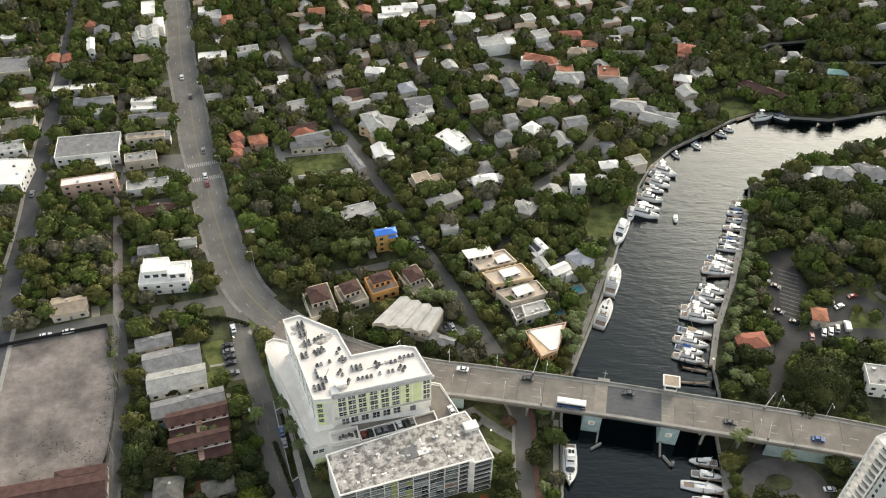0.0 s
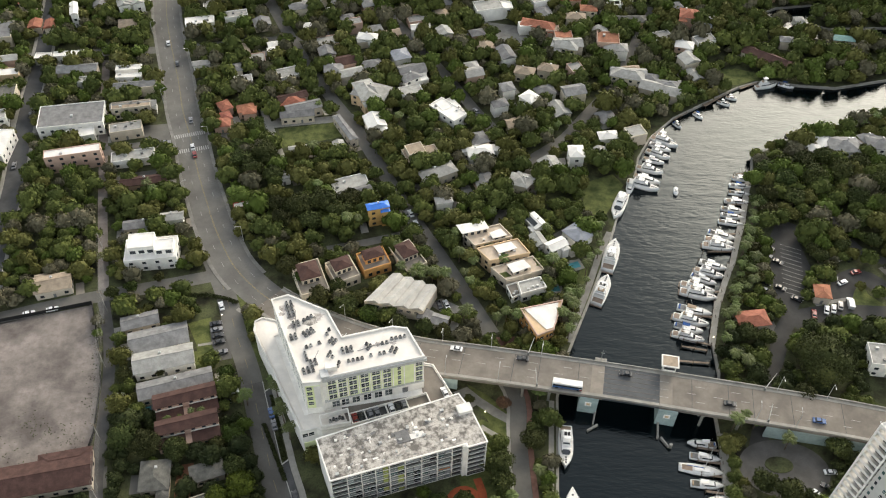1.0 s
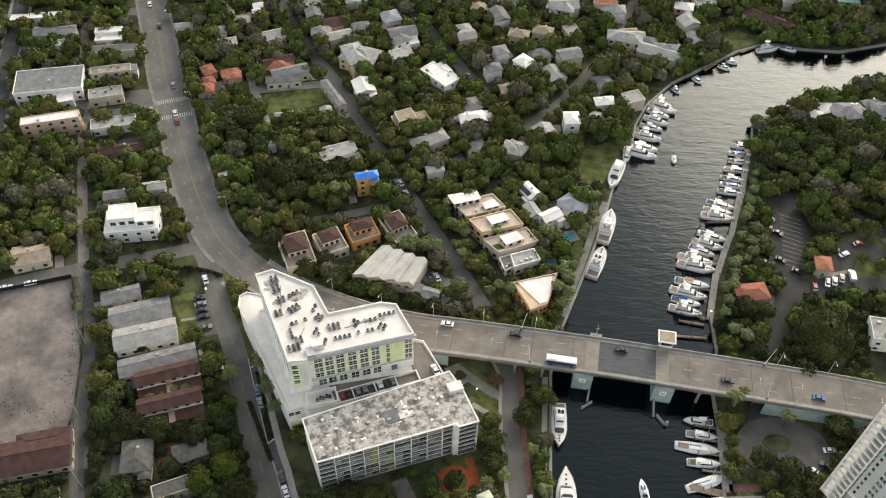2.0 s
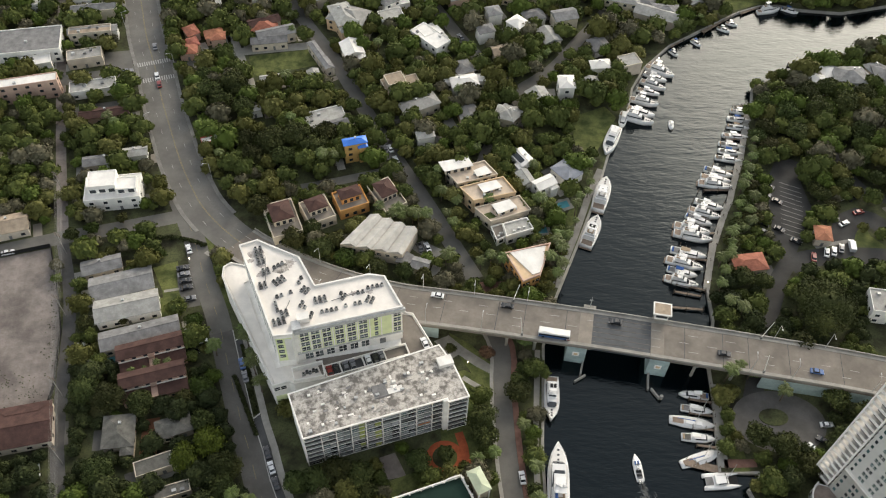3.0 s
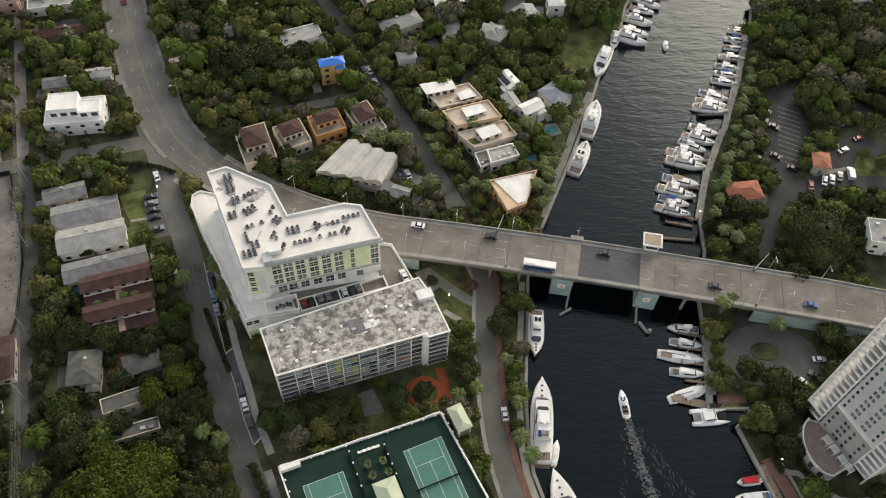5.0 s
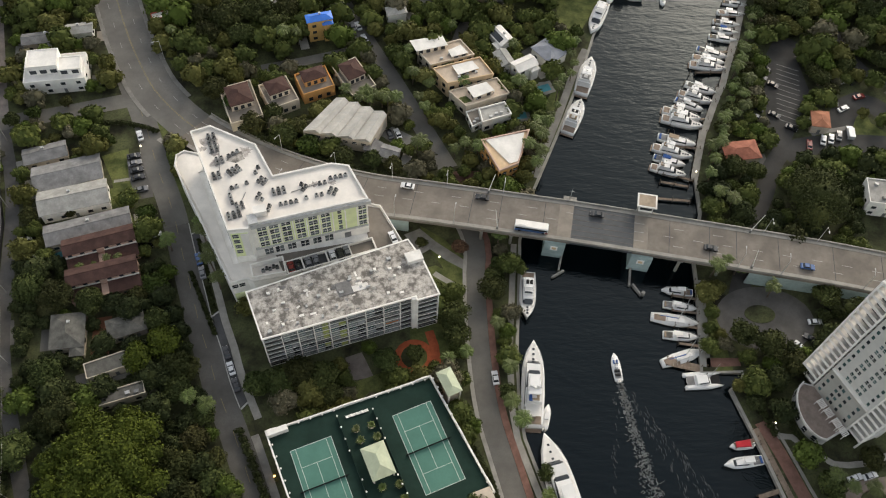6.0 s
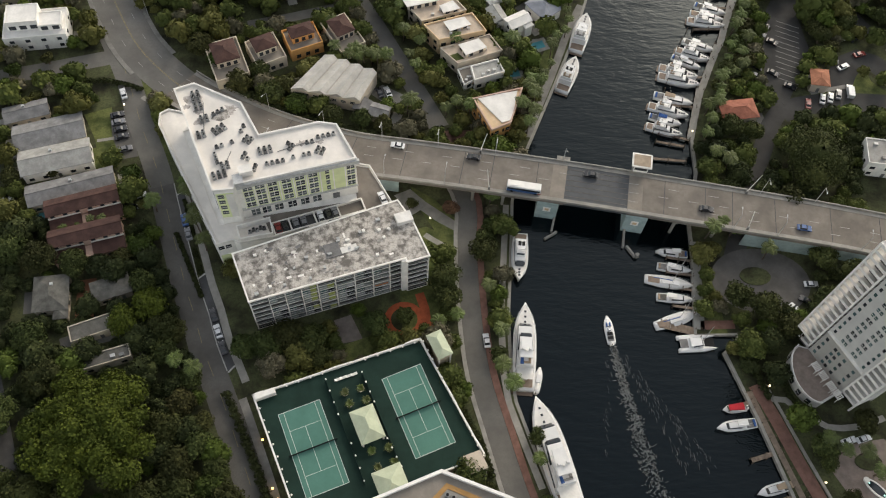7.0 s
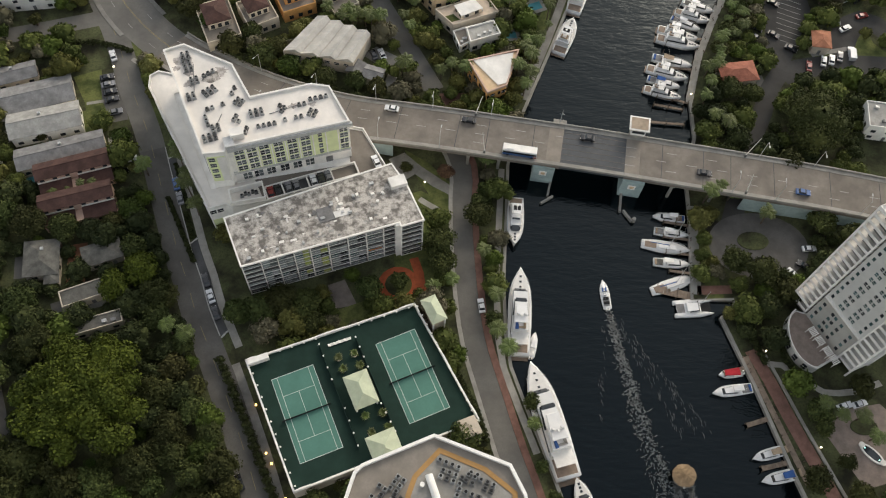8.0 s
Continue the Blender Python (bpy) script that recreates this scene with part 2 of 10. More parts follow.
# ---- mesh helpers ----
class Shape:
    """Vertices and faces of one part."""

    def __init__(self):
        self.v, self.f = [], []

    def add(self, verts, faces):
        k = len(self.v)
        self.v += [tuple(p) for p in verts]
        self.f += [tuple(i + k for i in q) for q in faces]
        return self

    def box(self, x, y, z, sx, sy, sz, turn=0.0, taper=1.0):
        """Centre x, y; z is the underside."""
        c, s = math.cos(radians(turn)), math.sin(radians(turn))
        vs = []
        for zz, k in ((z, 1.0), (z + sz, taper)):
            for a, b in ((-1, -1), (1, -1), (1, 1), (-1, 1)):
                p, q = a * sx / 2 * k, b * sy / 2 * k
                vs.append((x + p * c - q * s, y + p * s + q * c, zz))
        return self.add(vs, [(3, 2, 1, 0), (4, 5, 6, 7), (0, 1, 5, 4), (1, 2, 6, 5), (2, 3, 7, 6), (3, 0, 4, 7)])

    def prism(self, pts, z0, z1):
        n = len(pts)
        area = sum(pts[i][0] * pts[(i + 1) % n][1] - pts[(i + 1) % n][0] * pts[i][1] for i in range(n))
        pts = list(pts) if area > 0 else list(pts)[::-1]
        vs = [(x, y, z0) for x, y in pts] + [(x, y, z1) for x, y in pts]
        fs = [tuple(range(n - 1, -1, -1)), tuple(range(n, 2 * n))]
        fs += [(i, (i + 1) % n, n + (i + 1) % n, n + i) for i in range(n)]
        return self.add(vs, fs)

    def tube(self, a, b, r0, r1=None, sides=6):
        a, b = Vector(a), Vector(b)
        r1 = r0 if r1 is None else r1
        d = (b - a).normalized()
        u = d.orthogonal().normalized()
        w = d.cross(u)
        vs = [p + (u * math.cos(t) + w * math.sin(t)) * r for p, r in ((a, r0), (b, r1)) for t in [2 * math.pi * i / sides for i in range(sides)]]
        fs = [(i, (i + 1) % sides, sides + (i + 1) % sides, sides + i) for i in range(sides)]
        return self.add(vs, fs + [tuple(range(sides - 1, -1, -1)), tuple(range(sides, 2 * sides))])

    def wall_run(self, pts, z0, z1, thick, closed=True):
        """Upright wall along a line of points, mitred at its corners."""
        P = [Vector(p) for p in pts]
        n = len(P)
        ways = [(P[(i + 1) % n] - P[i]).normalized() for i in range(n)]
        left, right = [], []
        for i in range(n):
            a, b = ways[i - 1], ways[i]
            if not closed and i == 0:
                a = b
            if not closed and i == n - 1:
                b = a
            na, nb = Vector((-a.y, a.x)), Vector((-b.y, b.x))
            m = (na + nb) / max(0.35, 1 + na.dot(nb)) * (thick / 2)
            left.append(P[i] + m)
            right.append(P[i] - m)
        vs = [(p.x, p.y, z) for ring, z in ((left, z0), (right, z0), (right, z1), (left, z1)) for p in ring]
        fs = []
        for i in range(n if closed else n - 1):
            j = (i + 1) % n
            for k in range(4):
                q = (k + 1) % 4
                fs.append((k * n + i, k * n + j, q * n + j, q * n + i))
        if not closed:
            fs += [(0, n, 2 * n, 3 * n), (n - 1, 4 * n - 1, 3 * n - 1, 2 * n - 1)]
        return self.add(vs, fs)

    def mesh(self, name, mat, smooth=False):
        me = bpy.data.meshes.new(name)
        me.from_pydata(self.v, [], self.f)
        me.materials.append(mat)
        if smooth:
            me.polygons.foreach_set("use_smooth", [True] * len(me.polygons))
        me.update()
        return me


def thing(name, x, y, z=0.0, turn=0.0, label="", category="", group="", kind=""):
    e = new(name)
    e.empty_display_size = 0.5
    e.matrix_basis = pose(x, y, z, 0, 0, turn)
    return tagged(e, label, category, group, kind)


def part(name, shape, mat, parent, label="", smooth=False):
    me = shape if isinstance(shape, bpy.types.Mesh) else shape.mesh(name, mat, smooth)
    ob = new(name, me)
    ob.parent = parent
    return tagged(ob, label)


def solid(name, shape, mat, label="", category="", kind="", group="", smooth=False):
    return tagged(new(name, shape.mesh(name, mat, smooth)), label, category, group, kind)


def curve_points(pts, step=4.0):
    """A smooth line through the points."""
    pts = [Vector(p) for p in pts]
    ext = [2 * pts[0] - pts[1]] + pts + [2 * pts[-1] - pts[-2]]
    out = []
    for i in range(1, len(ext) - 2):
        p0, p1, p2, p3 = ext[i - 1:i + 3]
        n = max(1, int((p2 - p1).length / step))
        for k in range(n):
            t = k / n
            out.append(0.5 * ((2 * p1) + (p2 - p0) * t + (2 * p0 - 5 * p1 + 4 * p2 - p3) * t * t + (3 * p1 - p0 - 3 * p2 + p3) * t ** 3))
    return out + [pts[-1]]


def sides_of(line):
    """The unit vectors to the left of a line, point by point."""
    out = []
    for i in range(len(line)):
        d = line[min(i + 1, len(line) - 1)] - line[max(i - 1, 0)]
        out.append(Vector((-d.y, d.x)).normalized())
    return out


def ribbon(line, left, right, z, thick=0.0):
    """A strip beside a line, from left to right offset; z is a number or a function of the point."""
    line = [Vector(p[:2]) for p in line]
    s = Shape()
    vs, fs = [], []
    for p, n in zip(line, sides_of(line)):
        zz = z(p) if callable(z) else z
        a, b = p + n * left, p + n * right
        vs += [(a.x, a.y, zz), (b.x, b.y, zz)]
        if thick:
            vs += [(a.x, a.y, zz - thick), (b.x, b.y, zz - thick)]
    k = 4 if thick else 2
    for i in range(len(line) - 1):
        a, b = i * k, (i + 1) * k
        fs.append((a, a + 1, b + 1, b))
        if thick:
            fs += [(a + 2, b + 2, b + 3, a + 3), (a, b, b + 2, a + 2), (a + 1, a + 3, b + 3, b + 1)]
    if thick:
        fs += [(0, 2, 3, 1), (len(vs) - 4, len(vs) - 3, len(vs) - 1, len(vs) - 2)]
    return s.add(vs, fs)


def dashes(line, offset, z, dash, gap, width):
    """Painted dashes along a line."""
    s = Shape()
    line = [Vector(p[:2]) for p in line]
    run = 0.0
    for (a, b), n in zip(zip(line, line[1:]), sides_of(line)):
        seg = (b - a).length
        d = (b - a).normalized()
        pos = -run
        while pos < seg:
            lo, hi = max(0, pos), min(seg, pos + dash)
            if hi > lo + 0.05:
                p, q = a + d * lo + n * offset, a + d * hi + n * offset
                zp, zq = (z(p), z(q)) if callable(z) else (z, z)
                w = n * width / 2
                s.add([(p.x - w.x, p.y - w.y, zp), (q.x - w.x, q.y - w.y, zq), (q.x + w.x, q.y + w.y, zq), (p.x + w.x, p.y + w.y, zp)], [(0, 1, 2, 3)])
            pos += dash + gap
        run = (run + seg) % (dash + gap)
    return s


def inside(poly, x, y):
    hit = False
    for i in range(len(poly)):
        (x0, y0), (x1, y1) = poly[i], poly[i - 1]
        if (y0 > y) != (y1 > y) and x < (x1 - x0) * (y - y0) / (y1 - y0) + x0:
            hit = not hit
    return hit


def away(line, x, y):
    """Distance from a line of points."""
    best = 1e9
    for (ax, ay), (bx, by) in zip(line, line[1:]):
        dx, dy = bx - ax, by - ay
        t = max(0, min(1, ((x - ax) * dx + (y - ay) * dy) / (dx * dx + dy * dy + 1e-9)))
        best = min(best, math.hypot(ax + t * dx - x, ay + t * dy - y))
    return best


TAKEN = {}   # what stands on the ground, by squares of 20 m: functions of x, y that give the gap in metres


def keep_off(x0, x1, y0, y1, gap):
    for i in range(int(max(x0, -460) // 20), int(min(x1, 460) // 20) + 1):
        for j in range(int(max(y0, 0) // 20), int(min(y1, 740) // 20) + 1):
            TAKEN.setdefault((i, j), []).append(gap)


def keep_off_poly(poly):
    xs, ys = [p[0] for p in poly], [p[1] for p in poly]
    ring = list(poly) + [poly[0]]
    keep_off(min(xs) - 9, max(xs) + 9, min(ys) - 9, max(ys) + 9, lambda x, y: -1 if inside(poly, x, y) else away(ring, x, y))


def keep_off_line(line, half):
    pts = [(p[0], p[1]) for p in line]
    for k in range(0, len(pts) - 1, 3):
        seg = pts[k:k + 4]
        xs, ys = [p[0] for p in seg], [p[1] for p in seg]
        m = half + 9
        keep_off(min(xs) - m, max(xs) + m, min(ys) - m, max(ys) + m, lambda x, y, seg=seg: away(seg, x, y) - half)


def keep_off_spot(x, y, r):
    keep_off(x - r - 9, x + r + 9, y - r - 9, y + r + 9, lambda a, b: math.hypot(a - x, b - y) - r)


def free(x, y):
    return min((g(x, y) for g in TAKEN.get((int(x // 20), int(y // 20)), ())), default=99)


# ---- ground, river and lagoon ----
BANK_WEST = [(60, -600), (60, 60), (49.4, 112.4), (46.1, 124.2), (42.5, 136.4), (39.4, 147.7), (38.7, 156.1), (39.1, 173.8), (41.0, 193), (43.1, 215.9),
             (49.2, 236.8), (60.3, 264.1), (71, 291.8), (78.8, 315.7), (90.4, 341.9), (95.7, 361.4), (104, 378), (119.1, 396.3), (136.6, 409.8),
             (158.6, 426.3), (171, 432.5), (181, 433.5), (190.2, 429.6), (210.7, 426.7), (244.3, 436.1), (420, 470), (1500, 620)]
BANK_EAST = [(1500, 560), (420, 420), (229.3, 397.2), (203.2, 387.3), (171.4, 376.8), (150.5, 361.8), (147.3, 350.7), (134.1, 312.7), (122.9, 285.8),
             (112.5, 264.4), (104.4, 242.1), (103.2, 226.7), (97.4, 207.2), (96.5, 196.8), (92.2, 168.1), (103.7, 168.4), (103.4, 165.3), (99.4, 162.3),
             (104.6, 140.8), (108.9, 119.3), (118, 80), (125, -600)]
RIVER = BANK_WEST + BANK_EAST
LAGOON = [(197.2, 513.3), (206.1, 519.7), (228.6, 524), (232.4, 519.2), (224, 509.7), (219.6, 498.9), (228.9, 493.1), (268.1, 495), (420, 508), (420, 484), (261.3, 477.5), (239.6, 480.1), (219.6, 479.9), (208, 485.5), (202.4, 492.8), (208.5, 504.1), (200.7, 507.1)]


def ground_sheet():
    bm = bmesh.new()
    edges = []
    for loop in ([(-3500, -2500), (3500, -2500), (3500, 4500), (-3500, 4500)], RIVER, LAGOON):
        vs = [bm.verts.new((x, y, 0)) for x, y in loop]
        edges += [bm.edges.new((vs[i], vs[i - 1])) for i in range(len(vs))]
    bmesh.ops.triangle_fill(bm, use_beauty=True, edges=edges)
    for f in list(bm.faces):
        c = f.calc_center_median()
        if inside(RIVER, c.x, c.y) or inside(LAGOON, c.x, c.y):
            bm.faces.remove(f)
    bmesh.ops.recalc_face_normals(bm, faces=bm.faces)
    for f in bm.faces:
        if f.normal.z < 0:
            f.normal_flip()
    me = bpy.data.meshes.new("ground")
    bm.to_mesh(me)
    bm.free()
    me.materials.append(earth)
    tagged(new("ground", me), "flat earth with dry grass between houses and trees", "ground", "", "structure")


ground_sheet()
solid("water", Shape().add([(-3000, -2000, -1.2), (3000, -2000, -1.2), (3000, 4000, -1.2), (-3000, 4000, -1.2)], [(0, 1, 2, 3)]), water_mat,
      "dark rippled tidal river reflecting a pale evening sky", "water", "structure")
for nm, bank in (("seawall_west", BANK_WEST), ("seawall_east", BANK_EAST)):
    line = [Vector(p) for p in bank]
    solid(nm, ribbon(line, 0.0, -0.9, 0.12, 3.5), concrete, "weathered concrete seawall cap along the river", "seawall", "structure")
solid("lagoon_wall", ribbon([Vector(p) for p in LAGOON + LAGOON[:1]], 0.0, 0.6, 0.1, 3.0), concrete, "concrete seawall round a lagoon", "seawall", "structure")
keep_off_poly(RIVER)
keep_off_poly(LAGOON)

# ---- streets ----
AVENUE = curve_points([(-235, 780), (-178, 580), (-165.8, 536), (-155.8, 497), (-145, 461.7), (-134.8, 430), (-126.2, 401), (-116.7, 374.7), (-108.8, 350.5),
                       (-100.6, 328.4), (-93.7, 310.5), (-86.8, 295.5), (-80, 283), (-70.3, 271), (-60, 261.5), (-45, 250.5), (-28, 240), (-6, 230.2), (24, 223.4),
                       (58.5, 216.6), (84, 211.4), (108, 206.6), (132.5, 202), (151.4, 198.2), (200, 188), (260, 176), (420, 145)])
RISE_X = [-1e4, -61, -45, -30, -10, 10, 30, 70, 105, 132, 170, 210, 265, 1e4]
RISE_Z = [0.06, 0.06, 1.4, 3.3, 5.8, 7.3, 8.0, 8.4, 8.1, 7.2, 5.0, 2.6, 0.06, 0.06]


def rise(p):
    return float(np.interp(p[0], RISE_X, RISE_Z)) if p[1] < 330 else 0.06


def street(line, width, mat, z, name="road", label="worn grey asphalt street", walk_side=0.0):
    solid(name, ribbon(line, width / 2, -width / 2, z), mat, label, "road", "structure")
    keep_off_line(line, width / 2)
    if walk_side:
        for s in (1, -1):
            a, b = s * (width / 2 + 0.02), s * (width / 2 + walk_side)
            solid("pavement", ribbon(line, max(a, b), min(a, b), 0.16, 0.2), concrete, "pale concrete footpath with kerb", "pavement", "structure")


FLAT = [p for p in AVENUE if p.x < -58]
HIGH = [p for p in AVENUE if p.x >= -64]
HALF = 8.2
solid("avenue", ribbon(FLAT, 7.2, -7.2, 0.06), avenue_asphalt, "wide grey asphalt avenue, worn and patched", "road", "structure")
keep_off_line(AVENUE, 9.5)
for s in (1, -1):
    a, b = s * 7.22, s * 8.7
    solid("pavement", ribbon(FLAT[:-4], max(a, b), min(a, b), 0.18, 0.2), path_concrete, "pale concrete footpath with kerb", "pavement", "structure")
lane = lambda p: rise(p) + 0.012
for off in (-0.15, 0.15):
    solid("lane_marking", dashes(FLAT, off, lane, 60, 0.0, 0.14), yellow_paint, "double yellow centre line", "road marking", "structure")
for off in (-3.6, 3.6):
    solid("lane_marking", dashes(FLAT, off, lane, 3.0, 9.0, 0.13), line_paint, "white dashed lane line", "road marking", "structure")
# crosswalks by the junction: bars across the avenue
for cy in (366.0, 378.5):
    bars = Shape()
    i = min(range(len(AVENUE)), key=lambda k: abs(AVENUE[k].y - cy))
    p, n = AVENUE[i], sides_of(AVENUE)[i]
    d = Vector((n.y, -n.x))
    ang = math.degrees(math.atan2(d.y, d.x))
    for k in range(-7, 8):
        q = p + n * k
        bars.add(*(lambda b: (b.v[4:8], [(0, 1, 2, 3)]))(Shape().box(q.x, q.y, 0.0, 3.2, 0.5, 0.08, ang)))
    solid("crosswalk", bars, line_paint, "white ladder crosswalk bars, worn", "road marking", "structure")

LEFT_STREET = curve_points([(-14, 84), (-24.8, 116.5), (-31.8, 135.0), (-38.5, 151.5), (-44.3, 164.7), (-47.6, 174.5), (-51.0, 183.1), (-53.9, 191.9), (-60.7, 212.6), (-64.7, 225.2), (-68.6, 235.2), (-73.3, 246.2), (-77.2, 257.3), (-80.9, 267.4), (-84.6, 276.0), (-91, 290)])
street([p for p in LEFT_STREET if p.y < 222], 7.6, side_asphalt, 0.045)
street([p for p in LEFT_STREET if p.y > 217.9], 7.8, asphalt, 0.041, label="older pale grey asphalt side street")
solid("lane_marking", dashes(LEFT_STREET, 0.0, 0.055, 5, 6.0, 0.12), yellow_paint, "faded yellow centre line", "road marking", "structure")
CROSS = curve_points([(-84, 279), (-109.6, 271.3), (-128.7, 266.2), (-151, 258.6), (-172, 251), (-260, 224)])
street(CROSS, 7.0, asphalt, 0.03)
WEST = curve_points([(-150, 150), (-171.9, 257.8), (-178.8, 288.5), (-187.2, 332.1), (-196.2, 369.1), (-205.7, 411.6), (-220.6, 481.8), (-262, 650)])
street(WEST, 8.5, dark_asphalt, 0.04, label="dark asphalt street", walk_side=1.6)
street(curve_points([(-178.5, 451.5), (-167.1, 406.3), (-155.7, 364.5), (-143, 318), (-128.5, 268)]), 4.0, sand, 0.02, label="pale gravel alley")
street(curve_points([(-128.3, 266), (-119.5, 242.6), (-114.8, 225.4), (-110, 199.6), (-104, 172), (-88, 130)]), 4.2, path_asphalt, 0.025, label="grey gravel alley beside the vacant lot")
street(curve_points([(-300, 446), (-229.1, 454.4), (-181.5, 460.1), (-145.6, 464.4), (-117.5, 470.1), (-60, 482)]), 8.0, asphalt, 0.035)
street(curve_points([(-155.7, 364.5), (-119, 374)]), 8.0, asphalt, 0.03)
street(curve_points([(-114, 373.5), (-101, 379), (-88, 386)]), 9.0, asphalt, 0.03)
street(curve_points([(-86.4, 402.4), (-77.2, 377.5), (-66.3, 346.2)]), 3.2, concrete, 0.02, label="narrow concrete lane")
street(curve_points([(-86, 387), (-60.4, 391.7), (-36, 395.6)]), 6.0, concrete, 0.025, label="pale concrete street by a lawn")
MID = curve_points([(-130, 600), (-88, 493.9), (-69.6, 449.3), (-53.9, 415.7), (-39.6, 387.6), (-27.3, 359), (-17, 334), (-7, 311), (3.4, 288.8), (13.3, 266), (22, 246)])
street(MID, 6.6, asphalt, 0.04)
street(curve_points([(-60, 590), (-30, 515), (-0.1, 449.9), (12.1, 422.1), (20.5, 402.1), (31.1, 380.8), (38.7, 366.8), (46, 356)]), 6.4, asphalt, 0.04)
street(curve_points([(43, 357), (61.7, 376), (74, 395), (100, 440), (130, 520)]), 6.0, asphalt, 0.03)
street(curve_points([(-43.8, 294.2), (-26.8, 299.2), (-6, 306.5)]), 4.5, asphalt, 0.03)
street(curve_points([(24, 300), (32, 325), (45, 352)]), 4.0, asphalt, 0.02)
DRIVE = curve_points([(12, 232), (24, 228), (29.5, 215), (29.2, 204), (28.9, 193), (29.2, 173.9), (30.6, 156.1), (34.2, 139.6), (37.8, 124.3), (41.1, 112.4), (46, 90), (52, 40)])
street(DRIVE, 5.6, asphalt, 0.04, label="grey asphalt riverside drive")
solid("pavement", ribbon(DRIVE, 4.7, 2.85, 0.14, 0.2), brick_paving, "red brick footpath beside the riverside drive", "pavement", "structure")
solid("pavement", ribbon(DRIVE, -2.85, -4.0, 0.13, 0.2), concrete, "pale concrete footpath beside the drive", "pavement", "structure")
keep_off_line(DRIVE, 4.9)
# quay between the brick path and the water
QUAY = [(46.2, 124), (42.6, 136.2), (39.4, 147.6), (38.6, 156), (39, 173.8), (40.9, 193), (43, 214)]
solid("quay", ribbon([Vector(p) for p in QUAY], 2.4, 0.6, 0.10, 0.15), concrete, "stained concrete quay strip", "pavement", "structure")
keep_off_line(QUAY, 0.6)
# park roads and parking on the east bank
PARKING = [(140.2, 300.1), (146.1, 310.4), (153.1, 313.4), (158.1, 309.4), (153.5, 299.1), (153.6, 284.4), (147.2, 271.4), (139, 256), (133.5, 262), (134.7, 271.4)]
solid("parking_lot", Shape().prism(PARKING, -0.1, 0.05), street_asphalt, "grey asphalt car park with white bay lines", "parking lot", "structure")
keep_off_poly(PARKING)
street(curve_points([(139, 258), (131, 247), (126.5, 236.9), (118.9, 221.8), (112, 204), (108, 194)]), 6.0, street_asphalt, 0.03)
street(curve_points([(136, 253), (149.2, 257.3), (173.9, 257.4), (230, 250), (330, 225)]), 8.5, street_asphalt, 0.035)
street(curve_points([(156, 309.5), (164.9, 306.5), (171.5, 307.2), (174.7, 301.5), (178.1, 293.7), (186, 287)]), 4.6, street_asphalt, 0.025)
street(curve_points([(171.5, 307), (174.7, 315.4), (173.2, 320)]), 3.6, street_asphalt, 0.022)
street(curve_points([(158, 262), (163, 273), (170.8, 279.5), (178, 273), (184, 262)]), 9.0, street_asphalt, 0.022)
street(curve_points([(182, 281), (230, 300), (300, 330)]), 6.0, asphalt, 0.02)
bays = Shape()
for k in range(12):
    bays.box(142.0 + k * 0.62, 268 + k * 2.6, 0.0, 8.5, 0.14, 0.065, -28)
solid("parking_lines", bays, line_paint, "white parking bay lines", "road marking", "structure")
CIRCLE = [(114 + 15 * math.cos(a) * (1.0 if math.cos(a) > 0 else 0.95), 186 + 11.5 * math.sin(a)) for a in [2 * math.pi * i / 28 for i in range(28)]]
solid("turning_circle", Shape().prism(CIRCLE, -0.1, 0.05), path_asphalt, "pale concrete turning circle under the bridge end", "road", "structure")
keep_off_poly(CIRCLE)
solid("circle_bed", Shape().prism([(113 + 4.6 * math.cos(a), 187.5 + 3.2 * math.sin(a)) for a in [2 * math.pi * i / 20 for i in range(20)]], 0.0, 0.28), earth, "planted oval island with kerb", "planting bed", "structure")
WEST_QUAY = [(50.5, 242), (54.0, 252), (57.3, 260.3), (60.7, 269.0), (64.0, 278.1), (67.3, 287.5), (70.7, 296.2), (75, 306)]
solid("quay", ribbon([Vector(p) for p in WEST_QUAY], 1.6, -1.0, 0.10, 0.15), path_concrete, "pale stained concrete quay along the gardens", "pavement", "structure")
keep_off_line(WEST_QUAY, 1.6)
solid("pool_deck", Shape().prism([(51.4, 287.4), (59.5, 288.5), (61.4, 283.2), (54.6, 280.1)], -0.1, 0.05), concrete, "pale pool terrace", "pavement", "structure")
keep_off_poly([(51.4, 287.4), (59.5, 288.5), (61.4, 283.2), (56, 276), (53, 279)])
solid("lawn", Shape().prism([(60, 283), (65, 290), (61, 276), (57, 268), (56, 275)], -0.1, 0.03), grass, "small green riverside lawn", "lawn", "structure")
keep_off_poly([(60, 283), (65, 290), (61, 276), (57, 268), (56, 275)])
# vacant lot, lawns, gardens
LOT = [(-166, 250), (-131, 261), (-121.5, 236), (-117, 222), (-112.8, 199), (-113, 186), (-140, 178), (-190, 165), (-186, 240)]
solid("vacant_lot", Shape().prism(LOT, -0.2, 0.03), sand, "cleared vacant lot of pale sand with tyre tracks", "lot", "structure")
keep_off_poly(LOT)
LAWN = [(-76.1, 384.2), (-44.6, 391.8), (-40, 379.3), (-71.9, 368)]
solid("lawn", Shape().prism(LAWN, -0.1, 0.05), grass, "mown green corner lawn", "lawn", "structure")
keep_off_poly(LAWN)
keep_off_poly([(-76, 384), (-40, 392), (-36, 372), (-70, 360)])
